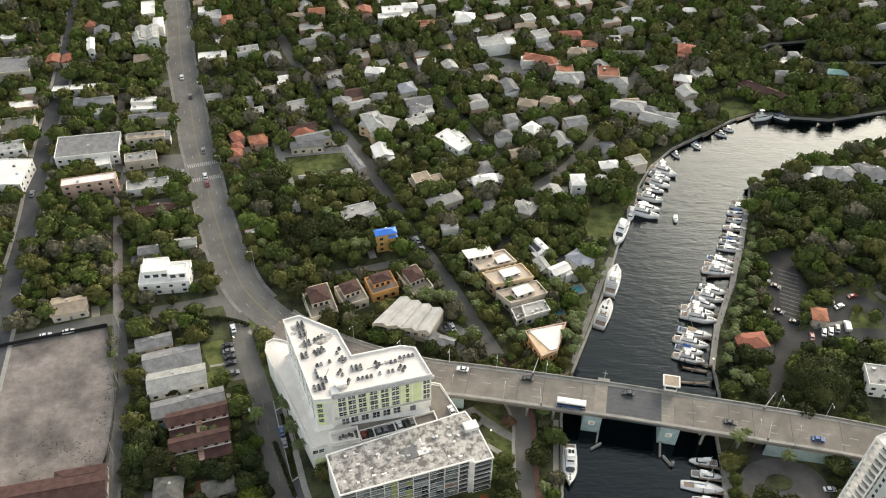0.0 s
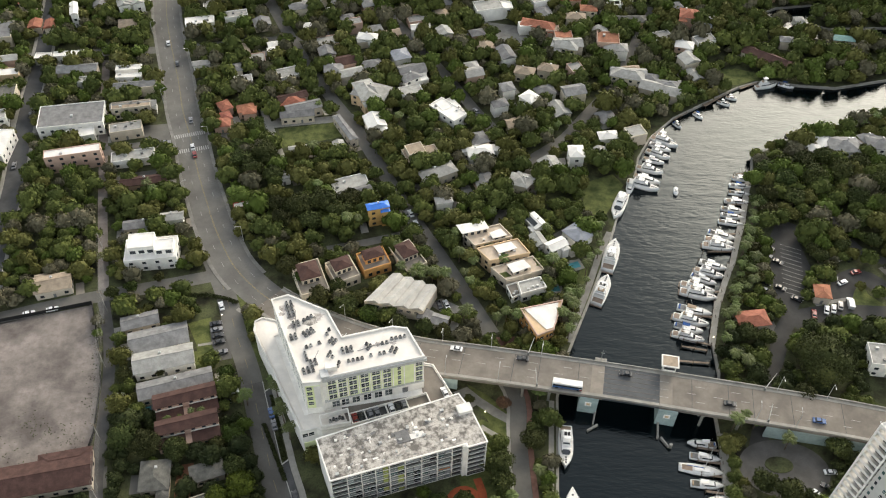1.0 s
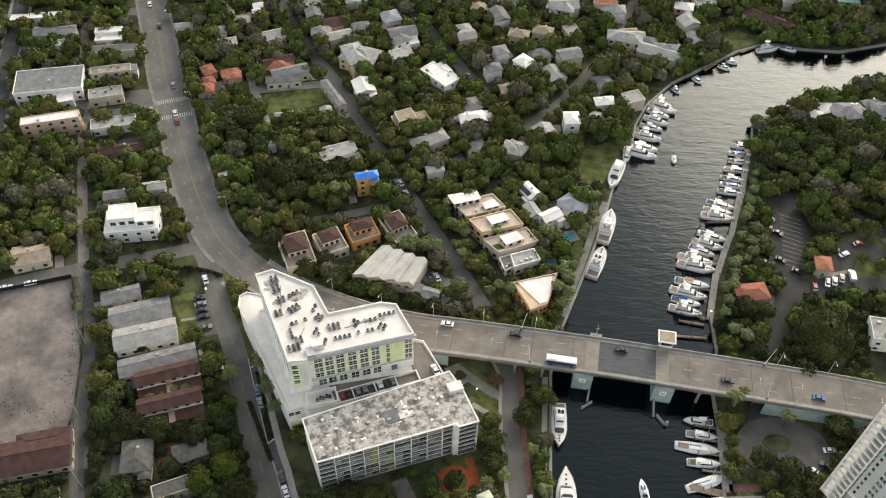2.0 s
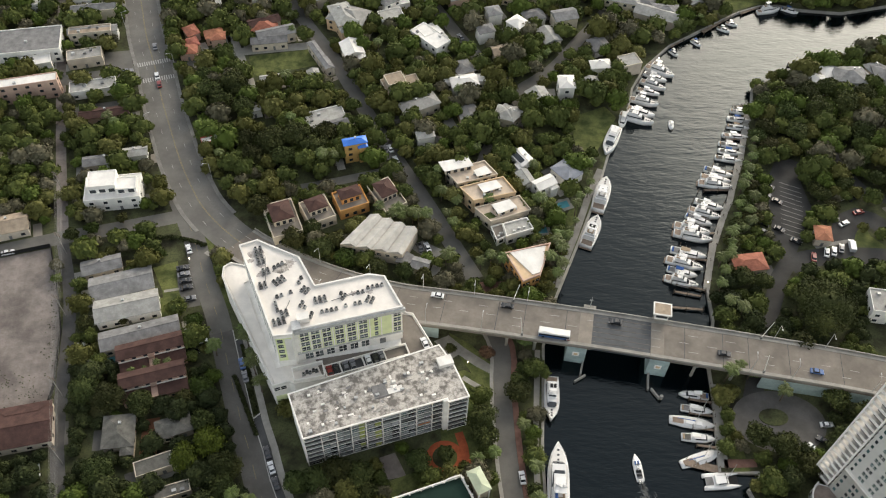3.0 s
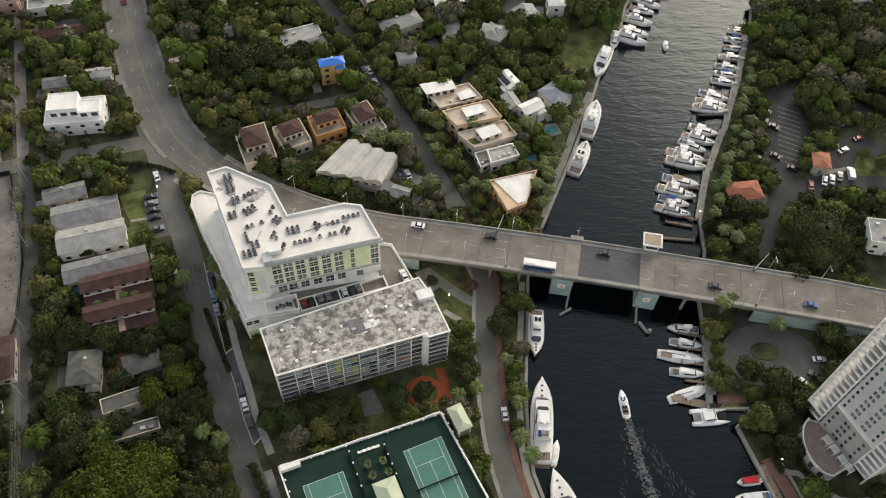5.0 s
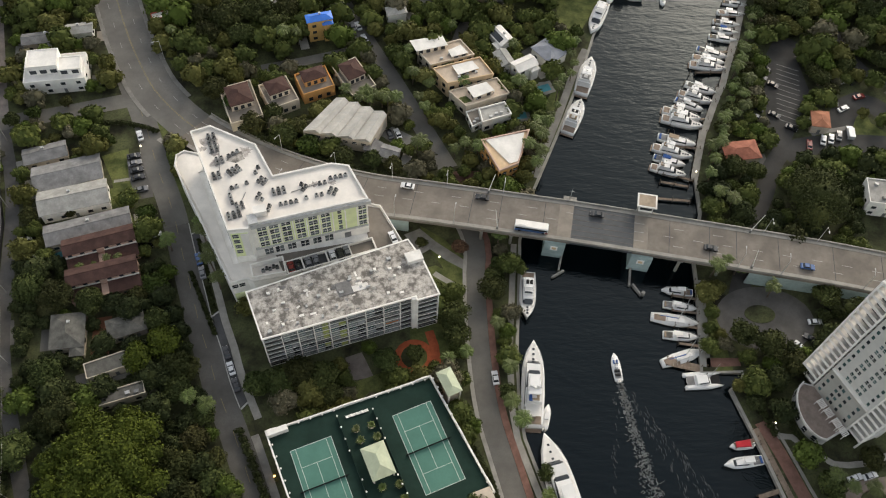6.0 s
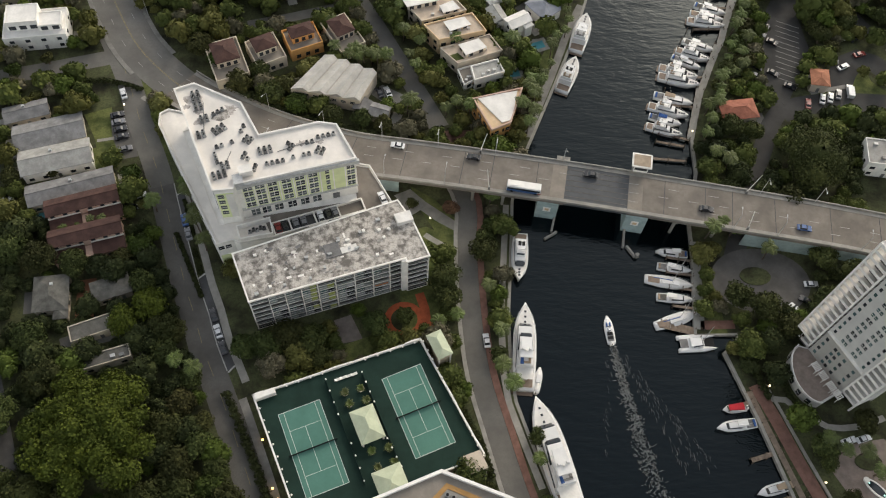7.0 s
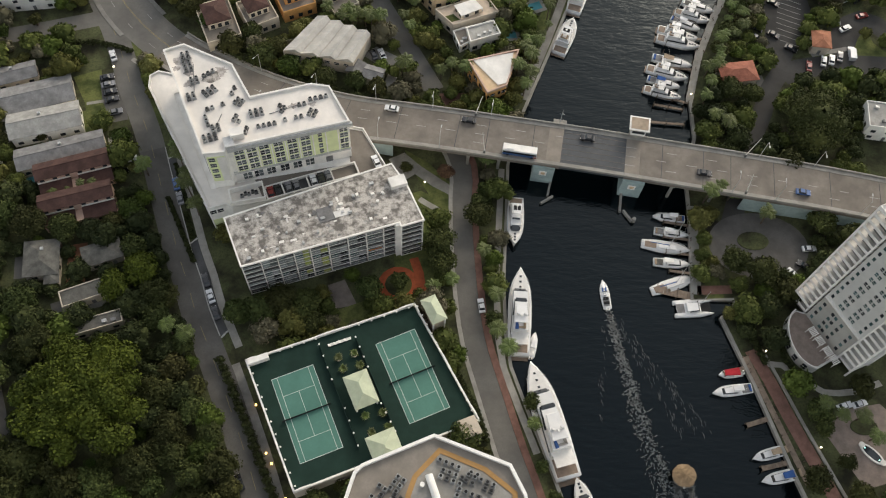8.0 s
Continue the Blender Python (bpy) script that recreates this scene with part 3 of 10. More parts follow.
for q in ([(-142.2, 386.7), (-130.7, 388.7), (-126.2, 374.3), (-151.9, 361.0), (-154.8, 364.3), (-148.0, 368.3), (-138.5, 373.2)], [(-146.0, 345.1), (-119.9, 352.3), (-118.3, 347.0), (-142.9, 336.9)]):
    solid("parking_lot", Shape().prism(q, -0.1, 0.035), asphalt, "patched asphalt yard beside flat-roofed shops", "parking lot", "structure")
    keep_off_poly(q)
for q in ([(150, 444), (163, 446), (180, 438), (172, 434), (158, 428), (146, 424)], [(66.5, 311), (74, 316), (86, 340), (82, 348), (66, 340)], [(-90, 236), (-83, 238), (-74, 216), (-81, 214)], [(10, 166), (22, 172), (27, 200), (17, 206), (8, 203)],
          [(-20, 160), (5, 170), (10, 164), (-16, 152)], [(96, 168), (101, 168), (99.5, 200), (97, 200)], [(150, 262), (172, 264), (170, 278), (152, 272)], [(-66, 258), (-76, 246), (-72, 238), (-64, 244)]):
    solid("lawn", Shape().prism(q, -0.1, 0.018), grass, "patchy green lawn", "lawn", "structure")
for q in (LAWN, [(150, 444), (163, 446), (180, 438), (172, 434), (158, 428), (146, 424)], [(66.5, 311), (74, 316), (86, 340), (82, 348), (66, 340)]):
    keep_off_poly(q)

for q, mat, words in (([(-92.3, 251.2), (-84.1, 254.7), (-80.8, 241.8), (-77.4, 231.6), (-84.4, 231.1), (-86.6, 240)], grass, "mown green lawn between low houses"), ([(-9.2, 173.4), (-4.6, 175.2), (-1.0, 167.1), (-8.2, 165.7)], sand, "bare dry garden patch"),
                      ([(27.6, 499.8), (49.4, 494), (54.4, 472.5), (39.4, 467.4)], path_concrete, "pale paved yard among far shops"), ([(12.3, 221.7), (19.8, 216.2), (26.8, 207.6), (27.5, 194.3), (21.1, 201.4), (15.5, 211.9)], grass, "green garden beside the riverside drive"),
                      ([(150, 254.5), (162, 260), (176, 262), (170, 270), (156, 264), (149, 262)], grass, "green verge round the car park")):
    solid("lawn", Shape().prism(q, -0.1, 0.012), mat, words, "lawn", "structure")
    keep_off_poly(q)
solid("garden_path", ribbon([Vector(p) for p in ((-86.2, 240.0), (-81.0, 241.1))], 0.6, -0.6, 0.05), concrete, "short pale garden path", "path", "structure")
solid("park_path", ribbon(curve_points([(148.5, 262.4), (152.7, 263.4), (161.8, 265.5)]), 0.9, -0.9, 0.05), path_concrete, "pale footpath beside the car park", "path", "structure")

# ---- bridge with bascule span ----
bridge = thing("bridge", 68, 214, 0, 0, "concrete bascule bridge with steel lift span over the river", "bridge", "", "structure")
BX, BY = 68.0, 214.0


def rel(pts):
    return [Vector((p[0] - BX, p[1] - BY)) for p in pts]


rz = lambda p: rise((p[0] + BX, p[1] + BY))
WESTERN = rel([p for p in HIGH if p.x < 58.9])
k0, k1 = Vector((59.0, 216.5)), Vector((77.5, 212.7))
SPAN = rel([k0 + (k1 - k0) * i / 4 for i in range(5)])
WEST_DECK = WESTERN + rel([k0])
EAST_DECK = rel([k1]) + rel([p for p in HIGH if p.x > 78.5])
for nm, ln in (("deck_west", WEST_DECK), ("deck_east", EAST_DECK)):
    part(nm, ribbon(ln, HALF, -HALF, rz, 1.1), deck_concrete, bridge, "grey worn concrete road deck")
part("lift_span", ribbon(SPAN, HALF, -HALF, lambda p: rz(p) - 0.02, 0.9), steel_grate, bridge, "open steel grating lift span")
# ribs of the grating
ribs = Shape()
for i in range(8):
    off = -HALF + 0.9 + i * (2 * HALF - 1.8) / 7
    ribs.add(*(lambda r: (r.v, r.f))(ribbon(SPAN, off + 0.06, off - 0.06, lambda p: rz(p) + 0.03, 0.06)))
part("grating_ribs", ribs, deck_concrete, bridge)
for a, b, ln in ((-4.3, 0.0, WEST_DECK), (0.0, 4.3, EAST_DECK)):
    d = (ln[-1] - ln[-2]).normalized() if b == 0.0 else (ln[1] - ln[0]).normalized()
    o = ln[-1] if b == 0.0 else ln[0]
    pad = [o + d * (a + (b - a) * i / 3) for i in range(4)]
    part("approach_slab", ribbon(pad, 7.6, -7.6, lambda p: rz(p) + 0.012), pale_deck, bridge, "pale tan concrete slab at the lift span")
for s in (1, -1):
    for ln in (WEST_DECK, SPAN, EAST_DECK):
        o = s * (HALF - 0.2)
        part("parapet", ribbon(ln, o + 0.18, o - 0.18, lambda p: rz(p) + 0.85, 0.95), concrete, bridge, "low concrete parapet with rail")
        part("footway", ribbon(ln, s * (HALF - 0.45) if s > 0 else -6.5, 6.5 if s > 0 else s * (HALF - 0.45), lambda p: rz(p) + 0.14, 0.12), concrete, bridge, "raised concrete footway")
for off, dash, gap in ((0, 3.0, 6.0), (-3.4, 3.0, 9.0), (3.4, 3.0, 9.0)):
    for ln in (WEST_DECK, EAST_DECK):
        part("lane_line", dashes(ln, off, lambda p: rz(p) + 0.018, dash, gap, 0.16), line_paint, bridge)
# expansion joints across the deck
for x in (-30, -8, 12, 27, 38, 49, 88, 99, 110, 122, 136, 150):
    i = min(range(len(HIGH)), key=lambda k: abs(HIGH[k].x - x))
    p, n = HIGH[i], sides_of(HIGH)[i]
    q = rel([p])[0]
    jt = Shape()
    a, b = q + n * 7.6, q - n * 7.6
    t = Vector((n.y, -n.x)) * 0.09
    za = rise(p) + 0.02
    jt.add([(a.x - t.x, a.y - t.y, za), (b.x - t.x, b.y - t.y, za), (b.x + t.x, b.y + t.y, za), (a.x + t.x, a.y + t.y, za)], [(0, 1, 2, 3)])
    part("joint", jt, dark_asphalt, bridge, "dark expansion joint")
# retaining walls that carry the ends of the deck
for s in (1, -1):
    for lo, hi in ((-64, 14), (112, 262)):
        ln = rel([p for p in HIGH if lo < p.x < hi])
        wl = Shape()
        ns = sides_of(ln)
        vs, fs = [], []
        for p, n in zip(ln, ns):
            a, b = p + n * s * (HALF - 0.1), p + n * s * (HALF - 0.6)
            vs += [(a.x, a.y, -0.3), (a.x, a.y, rz(p) - 1.0), (b.x, b.y, rz(p) - 1.0), (b.x, b.y, -0.3)]
        for i in range(len(ln) - 1):
            k = 4 * i
            fs += [(k, k + 4, k + 5, k + 1), (k + 1, k + 5, k + 6, k + 2), (k + 2, k + 6, k + 7, k + 3)]
        part("retaining_wall", wl.add(vs, fs), teal_paint, bridge, "pale teal retaining wall")
# main piers, bents and timber fenders
turn = math.degrees(math.atan2(-0.2, 1.0))
for px, py in ((54.8, 217.4), (80.6, 212.0)):
    q = rel([(px, py)])[0]
    pier = part("pier", Shape().box(q.x, q.y, -4, 6.4, 17.6, 11.4, turn), teal_paint, bridge, "pale teal concrete bascule pier")
    d = Vector((math.sin(radians(turn)), -math.cos(radians(turn)))) * 8.86
    part("pier_emblem", Shape().box(q.x + d.x, q.y + d.y, 3.2, 2.2, 0.12, 2.2, turn), white_wall, pier, "square pale relief panel")
    part("pier_emblem", Shape().box(q.x + d.x * 1.006, q.y + d.y * 1.006, 3.7, 1.2, 0.14, 1.2, turn), tan_wall, pier, "square tan relief panel")
    f = Shape()
    s = -1 if px < 60 else -1
    e = q + d
    f.box(e.x + 2.4, e.y - 2.5, -3, 0.6, 6.5, 3.0, turn - 4)
    f.box(e.x + 1.2, e.y - 7.0, -3, 0.6, 4.6, 3.0, turn - 45)
    if px > 60:
        f = Shape().box(e.x - 2.6, e.y - 2.6, -3, 0.6, 7.0, 3.0, turn).box(e.x - 1.2, e.y - 7.6, -3, 0.6, 4.4, 3.0, turn + 38).tube((e.x + 0.4, e.y - 9.2, -3), (e.x + 0.4, e.y - 9.2, 0.8), 0.6, sides=8)
    part("fender", f, concrete, bridge, "grey concrete fender wall in the water")
for px in (31.0, 42.5, 93.0, 104.0):
    i = min(range(len(HIGH)), key=lambda k: abs(HIGH[k].x - px))
    p, n = rel([HIGH[i]])[0], sides_of(HIGH)[i]
    bent = Shape().box(p.x, p.y, 6.0, 1.2, 15.5, 1.2, turn)
    for o in (-6.6, -2.2, 2.2, 6.6):
        c = p + n * o
        bent.tube((c.x, c.y, -3), (c.x, c.y, 6.2), 0.5, sides=8)
    part("bent", bent, concrete, bridge, "concrete pile bent")


def tender_house(x, y):
    e = thing("bridge_tender_house", x, y, 0, turn, "cream bridge tender's house with flat yellowish roof", "control house")
    part("shaft", Shape().box(0, 0, -3, 3.6, 3.6, 13.2), concrete, e, "pale concrete shaft")
    part("cabin", Shape().box(0, 0, 10.2, 4.4, 4.2, 3.0), white_wall, e)
    gl = Shape()
    for a, b, sx, sy in ((0, -2.11, 3.8, 0.06), (0, 2.11, 3.8, 0.06), (-2.21, 0, 0.06, 3.6), (2.21, 0, 0.06, 3.6)):
        gl.box(a, b, 11.2, sx, sy, 1.4)
    part("window", gl, dark_glass, e, "dark band of windows")
    roof = part("roof", Shape().box(0, 0, 13.2, 6.2, 5.2, 0.45), white_roof, e, "broad white roof slab")
    part("roof_panel", Shape().box(0, 0, 13.652, 5.2, 4.2, 0.05), tan_roof, roof, "yellow stained roof inset")
    return e


tender_house(81.8, 222.4)
gate = thing("navigation_mast", 59.4, 226.2, 7.5, turn, "small steel mast and platform on the bridge rail", "mast")
part("platform", Shape().box(0, 0, 0.2, 4.2, 1.6, 0.3), concrete, gate)
part("mast", Shape().tube((0, 0, 0.5), (0, 0, 6.5), 0.12, 0.06).tube((-0.8, 0, 4.6), (0.8, 0, 4.6), 0.06), light_metal, gate)

# ---- houses ----
UNIT_PANE = Shape().box(0, 0, 0, 1, 0.08, 1).mesh("window", dark_glass)
UNIT_DOOR = Shape().box(0, 0, 0, 1, 0.1, 1).mesh("door", grey_metal)
ROOF_WORDS = {"white_roof": "white", "pale_roof": "pale grey", "grey_roof": "grey", "brown_roof": "dark brown tiled", "red_roof": "faded red tiled", "orange_roof": "orange tiled", "tan_roof": "tan", "blue_tarpaulin": "bright blue tarpaulin", "blue_grey_roof": "blue grey", "mossy_roof": "dark mossy grey", "teal_roof": "pale teal"}
rng = random.Random(7)


def unit(mesh, parent, x, y, z, sx, sz, turn=0.0, sy=1.0):
    ob = new(mesh.name.split(".")[0], mesh)
    ob.parent = parent
    ob.matrix_basis = pose(x, y, z, 0, 0, turn) @ Matrix.Diagonal((sx, sy, sz, 1))
    return ob


def house(x, y, w, d, ang, z, style, roof, wall, glazed=True):
    """A house of eave height z whose roof has the size w by d."""
    w, d = max(w, 4.0), max(d, 4.0)
    words = ROOF_WORDS[roof.name] + {"flat": " flat", "gable": " gabled", "shed": " gabled", "hip": " hipped"}[style] + " roof and " + wall.name.replace("_wall", "") + " walls"
    e = thing("house", x, y, 0, ang, ("low " if z < 5 else "two-storey ") + "house with " + words, "house", "neighbourhood houses")
    c, s = math.cos(radians(ang)), math.sin(radians(ang))
    keep_off_poly([(x + a * c - b * s, y + a * s + b * c) for a, b in ((-w / 2, -d / 2 - z * 0.45), (w / 2, -d / 2 - z * 0.45), (w / 2, d / 2), (-w / 2, d / 2))])
    o = 0.45
    if style == "flat":
        part("wall", Shape().box(0, 0, -0.2, w, d, z + 0.2), wall, e)
        r = part("roof", Shape().box(0, 0, z, w - 0.5, d - 0.5, 0.1), roof, e)
        p = Shape()
        for a, b, sx, sy in ((0, d / 2 - 0.12, w, 0.24), (0, -d / 2 + 0.12, w, 0.24), (w / 2 - 0.12, 0, 0.24, d - 0.49), (-w / 2 + 0.12, 0, 0.24, d - 0.49)):
            p.box(a, b, z + 0.002, sx, sy, 0.5)
        part("parapet", p, wall, e)
        if glazed and w > 8:
            for k in range(rng.randint(1, 3)):
                part("roof_unit", Shape().box(rng.uniform(-0.35, 0.35) * w, rng.uniform(-0.3, 0.3) * d, z + 0.1, 1.2, 1.0, 0.9), grey_metal if k else light_metal, r)
    else:
        part("wall", Shape().box(0, 0, -0.2, w - 2 * o, d - 2 * o, z + 0.2), wall, e)
        along = w >= d
        L, D = (w, d) if along else (d, w)
        pitch = 0.36
        rh = D / 2 * pitch
        inset = D / 2 * 0.95 if style == "hip" else 0.0
        inset = min(inset, L / 2 - 0.1)
        vs = [(-L / 2, -D / 2, 0), (L / 2, -D / 2, 0), (L / 2, D / 2, 0), (-L / 2, D / 2, 0), (-L / 2 + inset, 0, rh), (L / 2 - inset, 0, rh)]
        vs += [(a, b, -0.18) for a, b, _ in vs[:4]]
        fs = [(0, 1, 5, 4), (2, 3, 4, 5), (1, 2, 5), (3, 0, 4), (6, 9, 8, 7), (0, 6, 7, 1), (1, 7, 8, 2), (2, 8, 9, 3), (3, 9, 6, 0)]
        if not along:
            vs = [(-b, a, q) for a, b, q in vs]
        vs = [(a, b, q + z + 0.18) for a, b, q in vs]
        r = part("roof", Shape().add(vs, fs), roof, e)
        cap = Shape()
        A, B = Vector(vs[4]), Vector(vs[5])
        if glazed and (B - A).length > 1:
            cap.tube(A, B, 0.14, sides=5)
            part("ridge_cap", cap, roof, r)
        if glazed and w > 9 and rng.random() < 0.6:
            part("roof_vent", Shape().box(rng.uniform(-0.2, 0.2) * w, 0.18 * d, z + rh * 0.3, 0.8, 0.8, 0.9 + rh * 0.4), light_metal, r)
    if glazed and style not in ("flat", "shed") and w > 8.5:
        sgn = rng.choice([-1, 1])
        wing(e, sgn * w * 0.28, rng.choice([-1, 1]) * d * 0.42, w * 0.42, d * 0.6, z * 0.86, roof, wall)
    if glazed and w > 6:
        yard(e, x, y, ang, w, d)
    if glazed:
        o2 = 0 if style == "flat" else o
        for lv in range(max(1, round(z / 3.2))):
            zz = 1.0 + lv * 3.0
            if zz + 1.3 > z:
                break
            n = max(1, int(w / 4.2))
            for k in range(n):
                xx = -w / 2 + o2 + (w - 2 * o2) * (k + 0.5) / n
                if lv == 0 and k == n // 2:
                    unit(UNIT_DOOR, e, xx, -d / 2 + o2 - 0.02, 0, 1.0, 2.1)
                else:
                    unit(UNIT_PANE, e, xx, -d / 2 + o2 - 0.02, zz, 1.5, 1.25)
            m = max(1, int(d / 5))
            for k in range(m):
                yy = -d / 2 + o2 + (d - 2 * o2) * (k + 0.5) / m
                unit(UNIT_PANE, e, w / 2 - o2 + 0.02, yy, zz, 1.4, 1.25, 90)
                unit(UNIT_PANE, e, -w / 2 + o2 - 0.02, yy, zz, 1.4, 1.25, 90)
    return e


def wing(e, x, y, w, d, z, roof, wall, turn=0.0):
    """A lower wing with a hipped roof, built onto a house."""
    part("wing_wall", Shape().box(x, y, -0.2, w - 0.8, d - 0.8, z + 0.2, turn), wall, e)
    r = min(w, d) / 2
    a, b = (max(0.0, w / 2 - r), 0.0) if w > d else (0.0, max(0.0, d / 2 - r))
    vs = [(x - w / 2, y - d / 2, z), (x + w / 2, y - d / 2, z), (x + w / 2, y + d / 2, z), (x - w / 2, y + d / 2, z), (x - a, y - b, z + r * 0.36), (x + a, y + b, z + r * 0.36)]
    fs = [(0, 1, 5, 4), (1, 2, 5), (2, 3, 4, 5), (3, 0, 4)] if w > d else [(0, 1, 4), (1, 2, 5, 4), (2, 3, 5), (3, 0, 4, 5)]
    part("wing_roof", Shape().add(vs + [(p[0], p[1], z - 0.15) for p in vs[:4]], fs + [(6, 9, 8, 7), (0, 6, 7, 1), (1, 7, 8, 2), (2, 8, 9, 3), (3, 9, 6, 0)]), roof, e)


def yard(e, x, y, ang, w, d):
    """A paved drive beside a house."""
    s = rng.choice([-1, 1])
    L = rng.uniform(5, 9)
    ux, uy = s * (w / 2 + 1.9), rng.uniform(-0.3, 0.1) * d
    part("driveway", Shape().box(ux, uy, -0.1, 3.2, L, 0.115), rng.choice([concrete, concrete, pale_deck, asphalt]), e, "pale paved drive")
    c, t = math.cos(radians(ang)), math.sin(radians(ang))
    keep_off_spot(x + ux * c - uy * t, y + ux * t + uy * c, 2.0)


def stacked(x, y, w, d, ang, z, roof, wall):
    """A modern flat-roofed house of stepped blocks and roof terraces."""
    e = house(x, y, w, d, ang, z * 0.62, "flat", roof, wall)
    tagged(e, "modern stepped house with " + ROOF_WORDS[roof.name] + " flat roofs and " + wall.name.replace("_wall", "") + " walls")
    for bx, by, bw, bd, top in ((-0.16, 0.12, 0.5, 0.66, 1.0), (0.27, -0.05, 0.36, 0.5, 0.86)):
        X, Y, W_, D_ = bx * w, by * d, bw * w, bd * d
        z0 = z * 0.62 + 0.1
        b = part("upper_block", Shape().box(X, Y, z0, W_, D_, z * top - z0), wall, e)
        part("upper_roof", Shape().box(X, Y, z * top, W_ - 0.4, D_ - 0.4, 0.08), roof, b)
        part("coping", Shape().box(X, Y + D_ / 2 - 0.12, z * top, W_, 0.24, 0.35).box(X, Y - D_ / 2 + 0.12, z * top, W_, 0.24, 0.35).box(X + W_ / 2 - 0.12, Y, z * top, 0.24, D_ - 0.5, 0.35).box(X - W_ / 2 + 0.12, Y, z * top, 0.24, D_ - 0.5, 0.35), wall, b)
        n = max(1, int(W_ / 3))
        for k in range(n):
            unit(UNIT_PANE, e, X - W_ / 2 + W_ * (k + 0.5) / n, Y - D_ / 2 - 0.02, z0 + 0.4, min(2.2, W_ / n * 0.7), 1.7)
    return e


def villa(x, y, w, d, ang, z, wall=None):
    """A cream villa whose brown hipped roof stands back behind a walled terrace."""
    e = thing("house", x, y, 0, ang, ("orange" if wall else "cream") + " villa with dark brown tiled hip roof and terrace", "house", "row of villas")
    c, t = math.cos(radians(ang)), math.sin(radians(ang))
    keep_off_poly([(x + a * c - b * t, y + a * t + b * c) for a, b in ((-w / 2, -d / 2 - 3), (w / 2, -d / 2 - 3), (w / 2, d / 2), (-w / 2, d / 2))])
    part("wall", Shape().box(0, 0, -0.2, w, d, z * 0.55 + 0.2), wall or cream_wall, e)
    part("terrace", Shape().box(0, 0, z * 0.55, w - 0.6, d - 0.6, 0.06), pale_deck, e, "pale terrace floor")
    p = Shape()
    for a, b, sx, sy in ((0, d / 2 - 0.15, w, 0.3), (0, -d / 2 + 0.15, w, 0.3), (w / 2 - 0.15, 0, 0.3, d - 0.61), (-w / 2 + 0.15, 0, 0.3, d - 0.61)):
        p.box(a, b, z * 0.55 + 0.002, sx, sy, 0.95)
    part("parapet", p, wall or cream_wall, e, "cream terrace parapet")
    uw, ud, uy = w * 0.74, d * 0.55, d * 0.08
    part("upper_wall", Shape().box(0, uy, z * 0.55 + 0.06, uw - 0.8, ud - 0.8, z * 0.4), wall or cream_wall, e)
    r = min(uw, ud) / 2
    zz = z * 0.95
    a, b = (max(0.0, uw / 2 - r), 0.0) if uw > ud else (0.0, max(0.0, ud / 2 - r))
    vs = [(-uw / 2, uy - ud / 2, zz), (uw / 2, uy - ud / 2, zz), (uw / 2, uy + ud / 2, zz), (-uw / 2, uy + ud / 2, zz), (-a, uy - b, zz + r * 0.4), (a, uy + b, zz + r * 0.4)]
    fs = [(0, 1, 5, 4), (1, 2, 5), (2, 3, 4, 5), (3, 0, 4)] if uw > ud else [(0, 1, 4), (1, 2, 5, 4), (2, 3, 5), (3, 0, 4, 5)]
    rf = part("roof", Shape().add(vs + [(q[0], q[1], zz - 0.2) for q in vs[:4]], fs + [(6, 9, 8, 7), (0, 6, 7, 1), (1, 7, 8, 2), (2, 8, 9, 3), (3, 9, 6, 0)]), brown_roof, e, "dark brown tiled hip roof")
    part("ridge_cap", Shape().tube(vs[4], (vs[5][0] + 0.01, vs[5][1] + 0.3, vs[5][2]), 0.16, sides=5), brown_roof, rf)
    for k in (-0.28, 0, 0.28):
        unit(UNIT_PANE, e, k * uw, uy - ud / 2 + 0.38, z * 0.6, 1.3, 1.7)
        unit(UNIT_PANE, e, k * w, -d / 2 - 0.02, 1.0, 1.5, 1.6)
    for k in (-0.3, 0.1, 0.35):
        unit(UNIT_PANE, e, w / 2 + 0.02, k * d, 1.0, 1.3, 1.5, 90)
    return e


